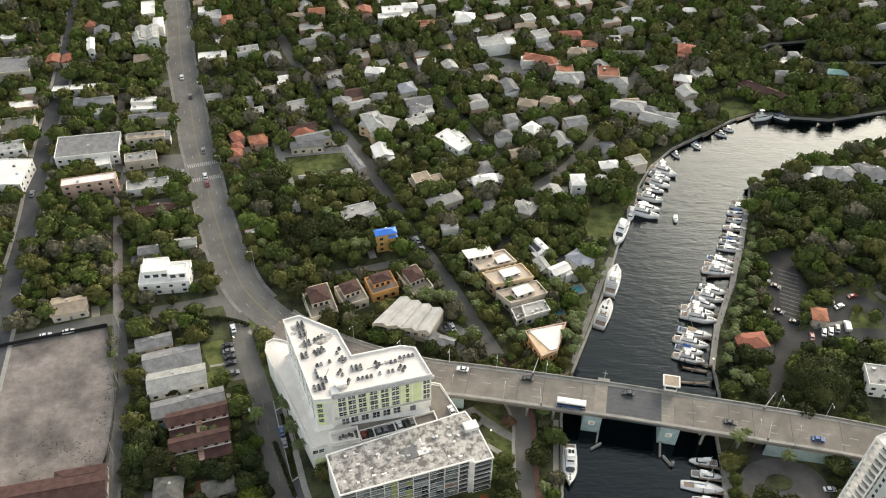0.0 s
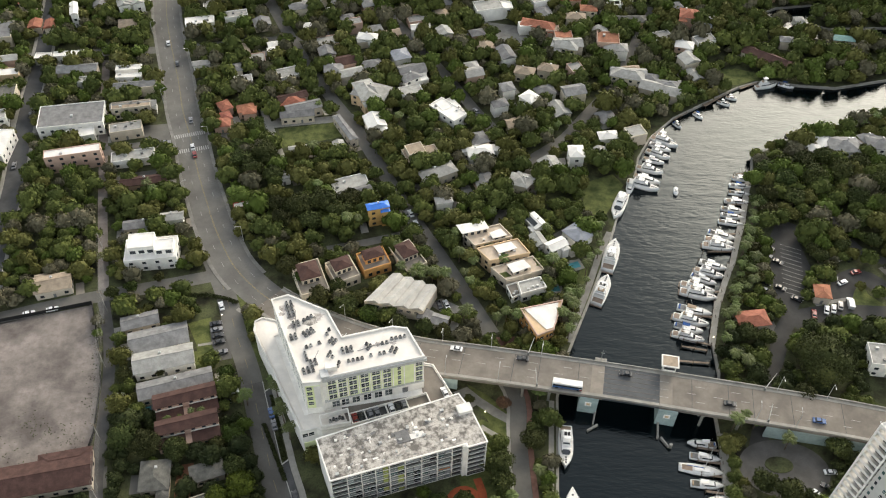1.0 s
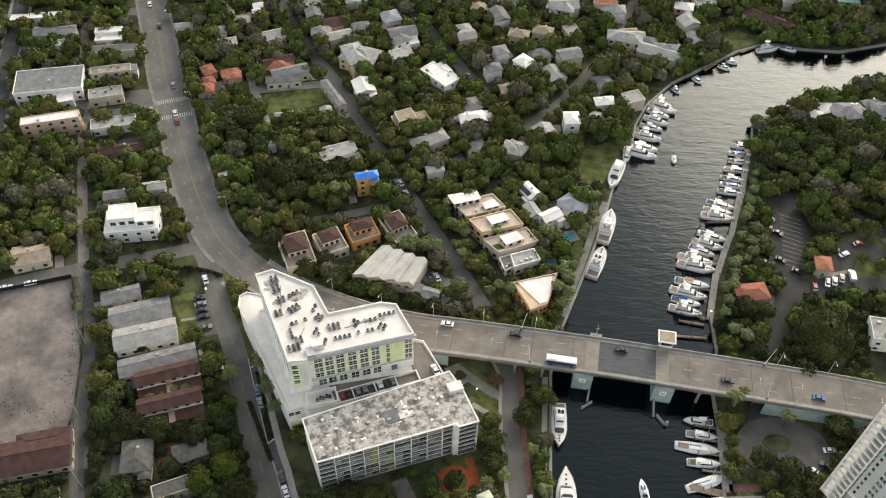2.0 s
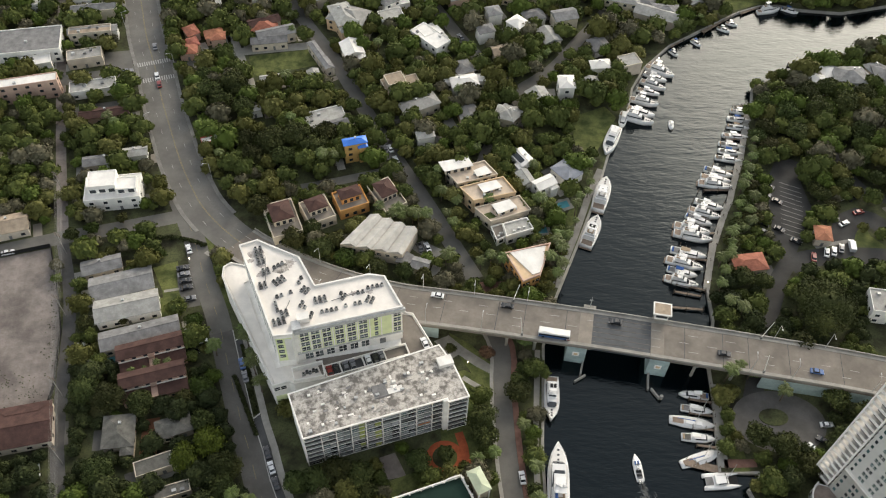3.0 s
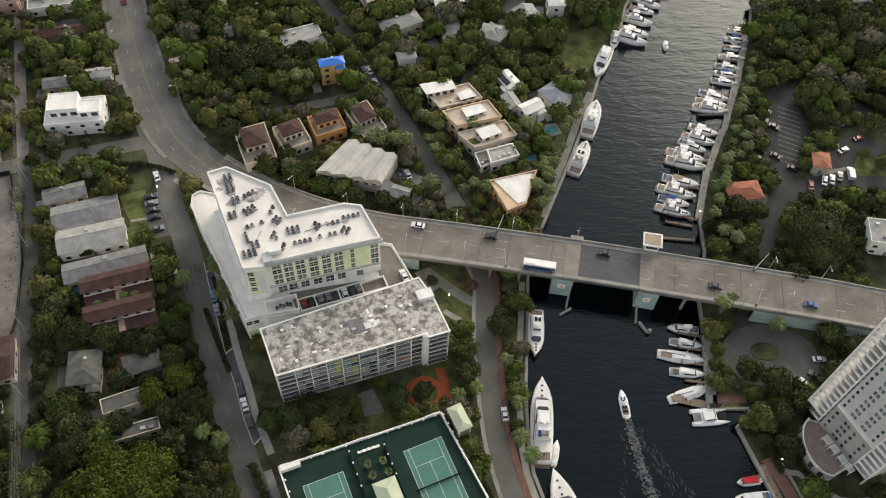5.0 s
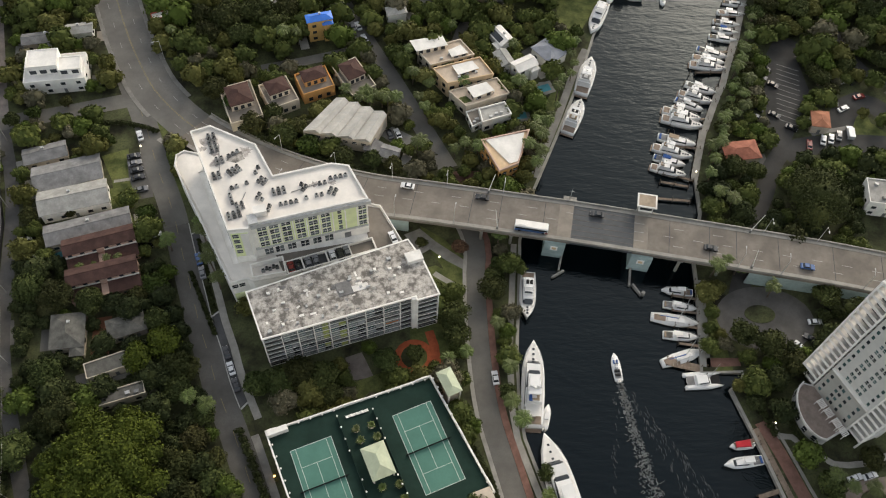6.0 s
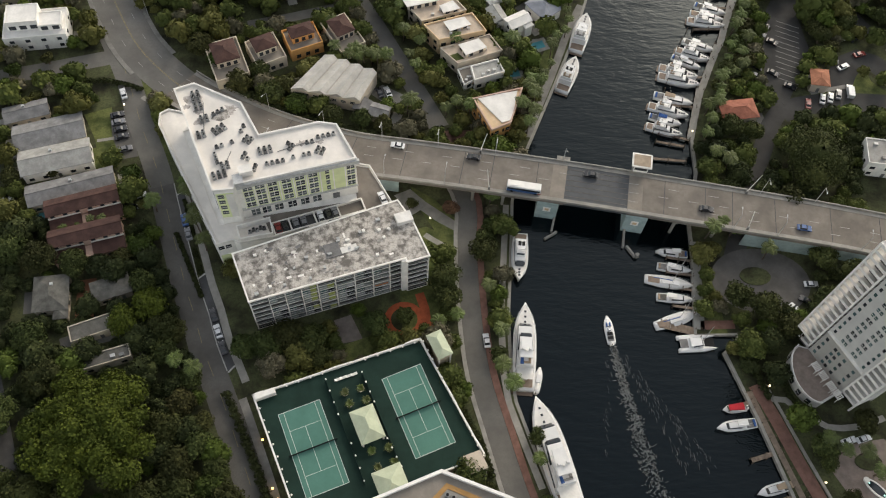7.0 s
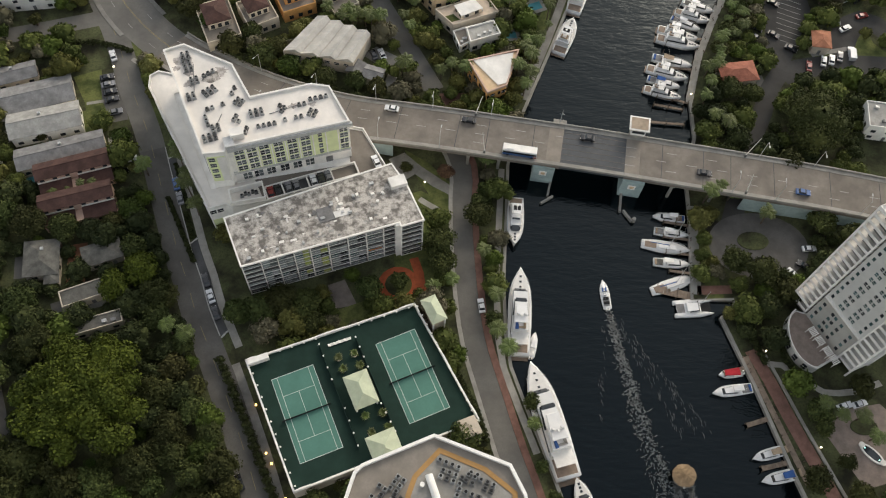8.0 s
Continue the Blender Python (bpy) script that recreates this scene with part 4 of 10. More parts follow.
def townhouses(x, y, w, d, ang, z):
    """A two-storey terrace: brown gable set back over a pale upper wall, lean-to roof along the front."""
    e = thing("house", x, y, 0, ang, "long pale townhouse row with dark brown tiled roofs", "house", "townhouse rows")
    c, t = math.cos(radians(ang)), math.sin(radians(ang))
    keep_off_poly([(x + a * c - b * t, y + a * t + b * c) for a, b in ((-w / 2, -d / 2 - 1.5), (w / 2, -d / 2 - 1.5), (w / 2, d / 2), (-w / 2, d / 2))])
    back = d * 0.62
    yb = d / 2 - back / 2
    part("wall", Shape().box(0, yb, -0.2, w - 0.8, back - 0.8, z + 0.2), pink_wall, e, "pale pinkish rendered wall")
    part("front_wall", Shape().box(0, -d / 2 + (d - back) / 2 + 0.2, -0.2, w - 0.6, d - back, z * 0.5), pink_wall, e)
    rh = back / 2 * 0.4
    vs = [(-w / 2, yb - back / 2, z), (w / 2, yb - back / 2, z), (w / 2, yb + back / 2, z), (-w / 2, yb + back / 2, z), (-w / 2, yb, z + rh), (w / 2, yb, z + rh)]
    low = [(p[0], p[1], z - 0.2) for p in vs[:4]]
    r = part("roof", Shape().add(vs + low, [(0, 1, 5, 4), (2, 3, 4, 5), (1, 2, 5), (3, 0, 4), (6, 9, 8, 7), (0, 6, 7, 1), (1, 7, 8, 2), (2, 8, 9, 3), (3, 9, 6, 0)]), brown_roof, e, "dark brown tiled gable roof")
    part("ridge_cap", Shape().tube(vs[4], vs[5], 0.16, sides=5), brown_roof, r)
    zl = z * 0.5 - 0.1
    for k in range(2):
        a, b = (-w / 2 + 0.2, -0.06 * w) if k == 0 else (0.04 * w, w / 2 - 0.2)
        y0, y1 = -d / 2, -d / 2 + d - back + 0.3
        part("porch_roof", Shape().add([(a, y0, zl), (b, y0, zl), (b, y1, zl + 0.8), (a, y1, zl + 0.8), (a, y0, zl - 0.15), (b, y0, zl - 0.15), (b, y1, zl - 0.15), (a, y1, zl - 0.15)], [(0, 1, 2, 3), (7, 6, 5, 4), (0, 4, 5, 1), (1, 5, 6, 2), (2, 6, 7, 3), (3, 7, 4, 0)]), brown_roof, e, "dark brown lean-to roof")
        part("eave_wall", Shape().box((a + b) / 2, y1 + 0.06, zl + 0.5, b - a, 0.25, 0.9), white_wall, e, "white parapet strip")
    for k in range(6):
        unit(UNIT_PANE, e, -w * 0.42 + k * w * 0.168, yb - back / 2 + 0.38, z * 0.5 + 1.2, 1.2, 1.1)
        unit(UNIT_PANE, e, -w * 0.42 + k * w * 0.168, -d / 2 + 0.15, 0.7, 1.3, 1.1)
    return e


def solar_house(x, y, w, d, ang, z):
    """A white gabled house with dark solar panels on one slope."""
    e = house(x, y, w, d, ang, z, "gable", white_roof, white_wall)
    tagged(e, "white gabled house with dark solar panels on its roof")
    part("solar_panel", Shape().add([(-w * 0.38, -d * 0.44, z + 0.42), (w * 0.3, -d * 0.44, z + 0.42), (w * 0.3, -d * 0.12, z + 1.12), (-w * 0.38, -d * 0.12, z + 1.12), (-w * 0.38, -d * 0.44, z + 0.34), (w * 0.3, -d * 0.44, z + 0.34), (w * 0.3, -d * 0.12, z + 1.04), (-w * 0.38, -d * 0.12, z + 1.04)],
                                    [(0, 1, 2, 3), (7, 6, 5, 4), (0, 4, 5, 1), (1, 5, 6, 2), (2, 6, 7, 3), (3, 7, 4, 0)]), dark_glass, e, "dark solar panel array")


def block_house(pts, z, roof, wall, label, slabs=(), court=None):
    """A modern flat-roofed house over a four-cornered plan, with raised roof slabs and a sunken planted court."""
    o = Vector((sum(p[0] for p in pts) / 4, sum(p[1] for p in pts) / 4))
    e = thing("house", o.x, o.y, 0, 0, label, "house", "neighbourhood houses")
    keep_off_poly([(p[0], p[1] - (1.5 if p[1] < o.y else 0)) for p in pts])
    q = [(p[0] - o.x, p[1] - o.y) for p in pts][::-1]
    part("wall", Shape().prism(q, -0.2, z), wall, e)
    r = part("roof", Shape().prism([(a * 0.95, b * 0.95) for a, b in q], z, z + 0.1), roof, e)
    part("parapet", Shape().wall_run(q, z - 0.1, z + 0.75, 0.35), wall, e)
    for sp, top, mat in slabs:
        k = [(p[0] - o.x, p[1] - o.y) for p in sp][::-1]
        b = part("upper_block", Shape().prism(k, z + 0.1, top - 0.25), wall, e)
        m = Vector((sum(p[0] for p in k) / 4, sum(p[1] for p in k) / 4))
        part("upper_roof", Shape().prism([(m.x + (p[0] - m.x) * 1.07, m.y + (p[1] - m.y) * 1.07) for p in k], top - 0.25, top), mat, b, "pale raised roof slab")
        for i in range(4):
            a, c = Vector(k[i]), Vector(k[(i + 1) % 4])
            n = max(1, int((c - a).length / 2.6))
            for t in range(n):
                w = a.lerp(c, (t + 0.5) / n)
                d = (c - a).normalized()
                unit(UNIT_PANE, e, w.x + d.y * 0.03, w.y - d.x * 0.03, z + 0.2, 1.5, max(0.5, top - z - 0.6), math.degrees(math.atan2(d.y, d.x)))
    for i in range(4):
        a, c = Vector(q[i]), Vector(q[(i + 1) % 4])
        d = (c - a).normalized()
        n = max(1, int((c - a).length / 3.2))
        for lv in range(max(1, int(z / 3))):
            for t in range(n):
                w = a.lerp(c, (t + 0.5) / n)
                unit(UNIT_PANE, e, w.x + d.y * 0.03, w.y - d.x * 0.03, 0.9 + 3.0 * lv, 1.7, 1.5, math.degrees(math.atan2(d.y, d.x)))
    for a, b in ((0.3, -0.2), (-0.35, 0.25), (0.1, 0.42)):
        p = Vector(q[0]) * (0.5 + a) * 0.6 + Vector(q[1]) * (0.5 - a) * 0.6 + Vector(q[2]) * b * 0.5
        part("roof_unit", Shape().box(p.x * 0.8, p.y * 0.8, z + 0.1, 1.0, 0.8, 0.8), light_metal, r, "small grey roof unit")
    if court:
        part("planted_court", Shape().prism([(p[0] - o.x, p[1] - o.y) for p in court][::-1], z + 0.1, z + 0.16), grass, e, "green turf court")
    return e


block_house([(12.2, 297.5), (27.6, 303.5), (32.3, 295.6), (16.8, 289.8)], 6.0, peach_roof, cream_wall, "modern cream house with stepped white flat roofs",
            (([(9.8, 300.9), (20.8, 303.7), (22.6, 298.9), (12.1, 295.5)], 8.2, white_roof), ([(23.2, 296.6), (27.6, 299.3), (30.0, 295.4), (24.4, 293.2)], 7.6, white_roof)))
block_house([(17.6, 286.9), (34.2, 293.0), (38.6, 284.3), (22.5, 279.5)], 7.0, peach_roof, tan_wall, "modern tan house with a broad flat roof", (([(24.4, 287.8), (31.2, 290.2), (33.3, 286.5), (26.4, 283.3)], 8.3, white_roof),))
block_house([(23.0, 277.3), (39.9, 284.2), (43.8, 276.5), (28.6, 270.1)], 5.0, peach_roof, cream_wall, "modern cream house with a white roof slab and turf court", (([(29.3, 277.8), (35.8, 280.6), (38.3, 276.6), (31.5, 273.0)], 7.0, white_roof),),
            [(25.5, 274.0), (28.8, 275.4), (31.0, 272.7), (28.0, 271.6)])
block_house([(33.0, 268.8), (41.9, 272.1), (43.9, 266.3), (34.0, 262.4)], 5.0, pale_roof, white_wall, "grey white flat-roofed house beside a garden pool")
block_house([(28.7, 268.9), (32.9, 270.7), (33.9, 264.2), (30.6, 261.9)], 3.0, pale_deck, white_wall, "low white terrace wing with pale roof")
house(50.2, 291.2, 9.0, 6.2, 29.0, 6.0, 'gable', white_roof, white_wall)
house(43.2, 295.4, 5.6, 8.2, 24.0, 5.0, 'gable', pale_roof, white_wall)
house(-3.0, 252.4, 5.4, 5.8, -22.0, 3.5, 'gable', grey_roof, cream_wall)
house(2.7, 249.8, 6.6, 6.0, -18.0, 3.5, 'gable', grey_roof, cream_wall)
PAD = [(-1.1, 261.5), (3.4, 265.3), (11.9, 259.7), (6.5, 254.8)]
solid("parking_pad", Shape().prism(PAD, -0.1, 0.03), path_concrete, "pale concrete parking pad beside the warehouse", "parking lot", "structure")
keep_off_poly(PAD)
house(-109.1, 249.1, 13.8, 7.5, 19.7, 3.5, 'shed', grey_roof, cream_wall)
house(-100.1, 240.3, 21.3, 11.5, 18.2, 3.5, 'shed', grey_roof, cream_wall)
house(-95.6, 229.2, 21.2, 10.4, 16.5, 4.6, 'shed', pale_roof, white_wall)
house(-89.0, 218.0, 25.7, 8.6, 18.5, 4.0, 'shed', grey_roof, cream_wall)
townhouses(-83.5, 209.7, 21.1, 10.4, 18.2, 6.0)
townhouses(-80.4, 198.3, 20.4, 10.4, 17.2, 6.0)
house(-87.3, 180.5, 9.7, 11.9, 8.0, 3.5, 'hip', mossy_roof, cream_wall)
house(-71.3, 182.3, 10.8, 7.2, 21.3, 3.5, 'hip', mossy_roof, cream_wall)
house(-72.5, 170.1, 15.6, 5.2, 22.1, 3.5, 'flat', mossy_roof, cream_wall)
house(-69.1, 160.2, 13.2, 3.6, 19.0, 3.5, 'flat', mossy_roof, cream_wall)
stacked(-113.5, 287.2, 20.4, 13.5, 9.0, 10.0, white_roof, white_wall)
house(-147.8, 269.1, 14.3, 10.3, 18.5, 4.0, 'gable', tan_roof, cream_wall)
house(-127.0, 178.5, 40.0, 13.0, 14.0, 4.0, 'gable', brown_roof, cream_wall)
villa(-48.2, 272.0, 11.2, 18.3, 21.2, 8.0)
villa(-35.8, 276.7, 10.5, 12.9, 26.7, 8.0)
villa(-23.9, 283.0, 11.6, 11.0, 22.9, 8.0, orange_wall)
villa(-10.2, 285.1, 9.7, 16.4, 30.5, 8.0)
house(-23.5, 311.5, 9.8, 4.8, 14.9, 10.0, 'hip', blue_roof, yellow_wall)
house(-37.8, 333.3, 18.1, 11.7, 20.6, 4.0, 'flat', pale_roof, white_wall)
house(-34.5, 327.8, 15.6, 6.8, 26.3, 4.0, 'gable', grey_roof, cream_wall)
house(60.2, 300.2, 11.0, 9.6, -52.0, 4.4, 'hip', blue_grey_roof, white_wall)
solar_house(42.9, 307.4, 9.6, 6.6, -57.0, 5.0)
house(1.8, 342.5, 17.7, 9.0, 27.9, 5.0, 'hip', pale_roof, cream_wall)
stacked(-5.9, 357.5, 16.3, 12.2, 20.8, 7.0, tan_roof, cream_wall)
house(21.6, 362.0, 18.4, 5.5, 3.5, 4.0, 'flat', white_roof, white_wall)
house(39.6, 336.4, 10.0, 8.0, -39.3, 5.0, 'hip', pale_roof, cream_wall)
house(4.4, 321.5, 7.9, 5.3, 13.7, 5.0, 'hip', pale_roof, white_wall)
house(-28.9, 384.1, 9.7, 12.5, 19.8, 5.0, 'gable', white_roof, white_wall)
house(-67.4, 339.3, 6.5, 3.8, 17.8, 4.0, 'gable', pale_roof, white_wall)
house(-81.1, 320.0, 10.8, 3.0, 19.9, 3.5, 'flat', white_roof, red_wall)
house(65.6, 356.2, 7.3, 9.9, 0.9, 7.0, 'hip', white_roof, white_wall)
house(-175.3, 385.2, 30.3, 19.5, 12.1, 7.0, 'flat', grey_roof, white_wall)
house(-167.6, 372.3, 12.4, 7.5, 19.2, 5.0, 'flat', white_roof, white_wall)
house(-164.2, 351.8, 24.4, 6.2, 15.9, 9.0, 'flat', white_roof, pink_wall)
house(-206.6, 362.1, 17.4, 22.2, 3.5, 6.0, 'flat', white_roof, white_wall)
house(-216.1, 384.5, 17.0, 9.0, 20.1, 6.0, 'flat', pale_roof, white_wall)
house(-160.8, 434.1, 13.4, 5.1, 8.4, 5.0, 'flat', white_roof, white_wall)
house(-158.7, 425.9, 13.2, 4.3, 8.3, 5.0, 'flat', white_roof, white_wall)
house(-210.6, 447.9, 8.5, 6.0, 4.8, 4.0, 'flat', white_roof, white_wall)
house(-201.8, 449.9, 7.5, 5.4, 10.4, 4.0, 'flat', white_roof, white_wall)
house(-192.8, 451.3, 7.6, 5.4, 10.4, 4.0, 'flat', white_roof, white_wall)
house(-149.7, 396.1, 18.6, 6.2, 12.3, 6.0, 'flat', tan_roof, cream_wall)
house(-147.8, 377.7, 15.0, 8.0, 16.1, 5.0, 'flat', pale_roof, cream_wall)
house(-129.2, 336.1, 20.0, 6.8, 13.0, 4.0, 'gable', brown_roof, pink_wall)
house(-138.8, 355.5, 19.3, 8.0, 14.4, 4.0, 'flat', pale_roof, white_wall)
house(-187.5, 433.1, 20.5, 9.6, 9.0, 5.0, 'gable', grey_roof, cream_wall)
house(-153.7, 417.3, 20.7, 6.1, 11.8, 5.0, 'gable', grey_roof, cream_wall)
house(-123.5, 305.4, 12.9, 6.5, 12.4, 4.0, 'gable', grey_roof, cream_wall)
house(-110.8, 310.7, 9.6, 6.1, 12.3, 4.0, 'gable', pale_roof, white_wall)
house(-88.6, 462.0, 7.0, 7.4, 17.1, 4.0, 'hip', white_roof, white_wall)
house(-227.3, 484.8, 7.9, 10.6, 11.0, 4.0, 'gable', red_roof, cream_wall)
house(-218.5, 484.9, 7.2, 10.6, 11.9, 4.0, 'gable', red_roof, cream_wall)
house(-243.8, 514.7, 6.5, 9.7, 14.4, 4.0, 'hip', red_roof, cream_wall)
house(-207.6, 496.0, 4.8, 15.9, 18.6, 8.0, 'gable', white_roof, white_wall)
house(-182.1, 505.8, 7.3, 12.9, 25.3, 8.0, 'gable', pale_roof, white_wall)
house(-174.8, 508.9, 7.4, 12.9, 25.2, 8.0, 'gable', pale_roof, white_wall)
house(-133.9, 486.1, 16.2, 8.7, 13.4, 6.0, 'flat', white_roof, white_wall)
house(-115.3, 496.7, 13.3, 8.0, 16.7, 5.0, 'flat', pale_roof, white_wall)
house(-136.5, 537.7, 7.3, 8.5, 27.8, 5.0, 'hip', red_roof, cream_wall)
house(-31.9, 410.4, 18.5, 15.7, -20.9, 6.0, 'hip', pale_roof, tan_wall)
house(6.6, 393.0, 19.2, 9.5, -46.1, 6.0, 'flat', white_roof, white_wall)
house(-12.9, 425.0, 10.9, 8.0, 34.6, 6.0, 'hip', grey_roof, white_wall)
house(47.7, 403.9, 9.1, 8.8, -47.0, 7.0, 'hip', white_roof, white_wall)
house(71.7, 460.8, 15.1, 11.3, -17.4, 6.0, 'hip', pale_roof, cream_wall)
house(58.9, 486.3, 20.1, 9.6, -16.0, 5.0, 'hip', red_roof, cream_wall)
house(37.5, 507.1, 15.5, 9.3, 6.2, 6.0, 'flat', white_roof, white_wall)
house(47.5, 433.2, 10.9, 8.7, -15.8, 5.0, 'hip', tan_roof, cream_wall)
house(60.0, 436.5, 10.9, 8.8, -16.0, 5.0, 'hip', tan_roof, cream_wall)
house(14.8, 542.4, 13.7, 14.3, -10.0, 6.0, 'hip', white_roof, white_wall)
house(-31.2, 552.5, 13.4, 10.6, 8.0, 6.0, 'flat', white_roof, white_wall)
house(-10.4, 534.4, 11.7, 8.3, 0.6, 5.0, 'hip', orange_roof, cream_wall)
house(101.0, 428.8, 18.0, 11.0, -16.9, 6.0, 'hip', pale_roof, cream_wall)
house(147.3, 496.2, 11.4, 12.4, -14.4, 7.0, 'hip', red_roof, pink_wall)
house(95.5, 464.7, 12.0, 13.1, -5.9, 8.0, 'flat', orange_roof, pink_wall)
house(181.2, 449.5, 30.0, 10.0, -38.0, 4.5, 'hip', brown_roof, cream_wall)
house(103.8, 513.0, 12.1, 6.3, 0.6, 5.0, 'flat', white_roof, white_wall)
house(89.9, 504.5, 10.1, 8.5, -3.7, 6.0, 'hip', red_roof, cream_wall)
house(137.4, 461.1, 10.3, 9.2, -18.3, 6.0, 'hip', white_roof, pink_wall)
house(120.4, 418.4, 14.0, 12.0, -6.6, 5.0, 'hip', grey_roof, cream_wall)
house(177.1, 363.0, 8.8, 7.3, -22.1, 5.0, 'hip', white_roof, white_wall)
house(192.3, 364.1, 14.6, 13.1, -3.4, 6.0, 'hip', grey_roof, white_wall)
house(210.2, 365.4, 13.1, 11.2, -5.9, 6.0, 'hip', grey_roof, white_wall)
house(151.4, 265.7, 6.5, 8.2, -10, 4.0, 'hip', red_roof, cream_wall)
house(120.2, 250.6, 12.4, 8.6, 6.0, 4.0, 'hip', red_roof, cream_wall)
house(162.9, 229.7, 13.7, 10.6, -10.3, 7.0, 'flat', pale_roof, white_wall)
house(-102.8, 383.6, 8.3, 8.5, 7.6, 4.0, 'hip', red_roof, pink_wall)
house(-91.3, 394.5, 7.1, 7.2, 9.2, 4.0, 'hip', red_roof, pink_wall)
house(-71.5, 403.3, 13.8, 12.4, 9.6, 4.0, 'hip', red_roof, cream_wall)
house(-67.5, 392.1, 17.0, 7.7, 9.5, 4.0, 'gable', grey_roof, cream_wall)
house(-37.5, 470.2, 11.4, 8.3, -6.4, 5.0, 'hip', white_roof, white_wall)
house(-53.2, 434.1, 10.6, 11.2, 7.1, 5.0, 'hip', grey_roof, cream_wall)
house(-8.9, 481.8, 9.9, 7.2, 8.8, 5.0, 'gable', white_roof, white_wall)
house(81.6, 496.6, 11.7, 9.1, -6.7, 5.0, 'hip', tan_roof, cream_wall)
house(-43.0, 378.5, 23.4, 2.4, -60.9, 5.0, 'hip', grey_roof, cream_wall)
house(21.4, 358.8, 12.4, 8.2, 11.4, 5.0, 'hip', white_roof, white_wall)
house(38.2, 336.2, 9.3, 9.4, -18.7, 5.0, 'hip', pale_roof, cream_wall)
house(82.9, 372.5, 9.8, 7.0, 6.2, 5.0, 'hip', white_roof, white_wall)
house(111.8, 426.4, 10.4, 9.6, -16.1, 5.0, 'hip', grey_roof, cream_wall)
house(104.0, 435.8, 6.2, 9.8, 95.2, 5.0, 'hip', tan_roof, cream_wall)
house(-71.4, 406.1, 15.5, 7.0, 23.9, 5.0, 'shed', brown_roof, cream_wall)
house(-64.9, 396.9, 18.2, 8.4, 20.5, 5.0, 'shed', grey_roof, cream_wall)
house(-104.4, 399.0, 6.5, 9.0, 33.4, 4.0, 'hip', red_roof, pink_wall)
house(-102.4, 389.0, 6.5, 8.0, 28.0, 4.0, 'hip', red_roof, tan_wall)
house(-93.6, 396.9, 9.0, 8.0, 20.1, 4.0, 'hip', red_roof, pink_wall)
house(-34.4, 409.8, 10.7, 19.1, 23.1, 7.0, 'hip', pale_roof, tan_wall)
stacked(6.7, 397.5, 12.3, 14.1, 32.5, 6.0, white_roof, white_wall)
house(-63.8, 362.8, 8.9, 4.7, 12.0, 3.2, 'shed', pale_roof, white_wall)
house(-44.5, 364.7, 5.7, 8.4, 18.9, 3.6, 'gable', pale_roof, cream_wall)

house(185.5, 368.5, 10.0, 9.0, 15.0, 5.0, 'hip', white_roof, white_wall)
house(196.5, 366.5, 11.0, 8.0, 18.0, 5.0, 'hip', grey_roof, white_wall)
house(207.5, 371.0, 10.0, 9.0, 20.0, 5.0, 'hip', grey_roof, cream_wall)

# towards the far end of the avenue and the river bend
house(-245.0, 472.8, 19.1, 19.5, 12, 6, 'flat', grey_roof, cream_wall, False)
house(-225.4, 428.4, 17.9, 7.8, 12, 5, 'flat', white_roof, tan_wall, False)
house(-219.3, 407.2, 16.1, 15.8, 12, 5, 'flat', mossy_roof, cream_wall, False)
house(-181.8, 511.7, 7.0, 18.0, 15, 8, 'gable', pale_roof, white_wall, False)
house(-175.4, 513.4, 7.0, 17.9, 15, 8, 'gable', pale_roof, white_wall, False)
house(-175.9, 528.7, 6.5, 15.4, 15, 7, 'hip', white_roof, white_wall, False)
house(-187.1, 548.3, 8.2, 19.8, 15, 8, 'flat', white_roof, white_wall, False)
house(-209.2, 520.8, 9.3, 11.8, 15, 5, 'gable', grey_roof, cream_wall, False)
house(-197.6, 510.6, 7.8, 11.4, 15, 5, 'gable', grey_roof, white_wall, False)
house(-220.4, 533.7, 7.3, 10.5, 12, 4, 'hip', red_roof, pink_wall, False)
house(-262.8, 538.2, 7.3, 6.3, 12, 4, 'flat', white_roof, white_wall, False)
house(-263.2, 513.6, 11.1, 6.7, 12, 4, 'flat', white_roof, white_wall, False)
house(-152.9, 415.9, 21.2, 6.1, 12, 5, 'flat', grey_roof, cream_wall, False)
house(-149.1, 397.7, 22.3, 6.8, 12, 5, 'gable', pale_roof, white_wall, False)
house(-181.3, 421.6, 9.1, 5.6, 12, 5, 'flat', pale_roof, white_wall, False)
house(-144.6, 543.4, 9.5, 12.2, 12, 6, 'flat', pale_roof, white_wall, False)
house(-152.5, 550.3, 6.6, 9.0, 12, 6, 'flat', white_roof, white_wall, False)
house(-134.5, 535.9, 7.4, 13.7, 15, 6, 'hip', red_roof, white_wall, False)
house(-87.1, 456.0, 8.7, 6.8, 18, 4, 'hip', white_roof, white_wall, False)
house(-105.7, 436.5, 7.8, 8.9, 18, 4, 'hip', grey_roof, cream_wall, False)
house(-124.5, 441.3, 9.5, 5.8, 15, 4, 'gable', pale_roof, white_wall, False)
house(-18.6, 450.2, 10.0, 11.8, 20, 5, 'hip', blue_grey_roof, white_wall, False)
house(-12.0, 432.4, 14.8, 11.1, 18, 6, 'gable', grey_roof, white_wall, False)
house(-8.8, 425.1, 11.0, 5.0, 20, 4, 'flat', white_roof, white_wall, False)
house(-12.1, 413.2, 11.4, 8.1, 20, 5, 'flat', pale_roof, white_wall, False)
house(30.9, 505.7, 16.3, 12.5, 14, 7, 'flat', pale_roof, white_wall, False)
house(53.5, 486.3, 11.4, 6.6, 8, 5, 'flat', white_roof, white_wall, False)
house(64.7, 482.0, 11.3, 8.7, 4, 5, 'flat', tan_roof, pink_wall, False)
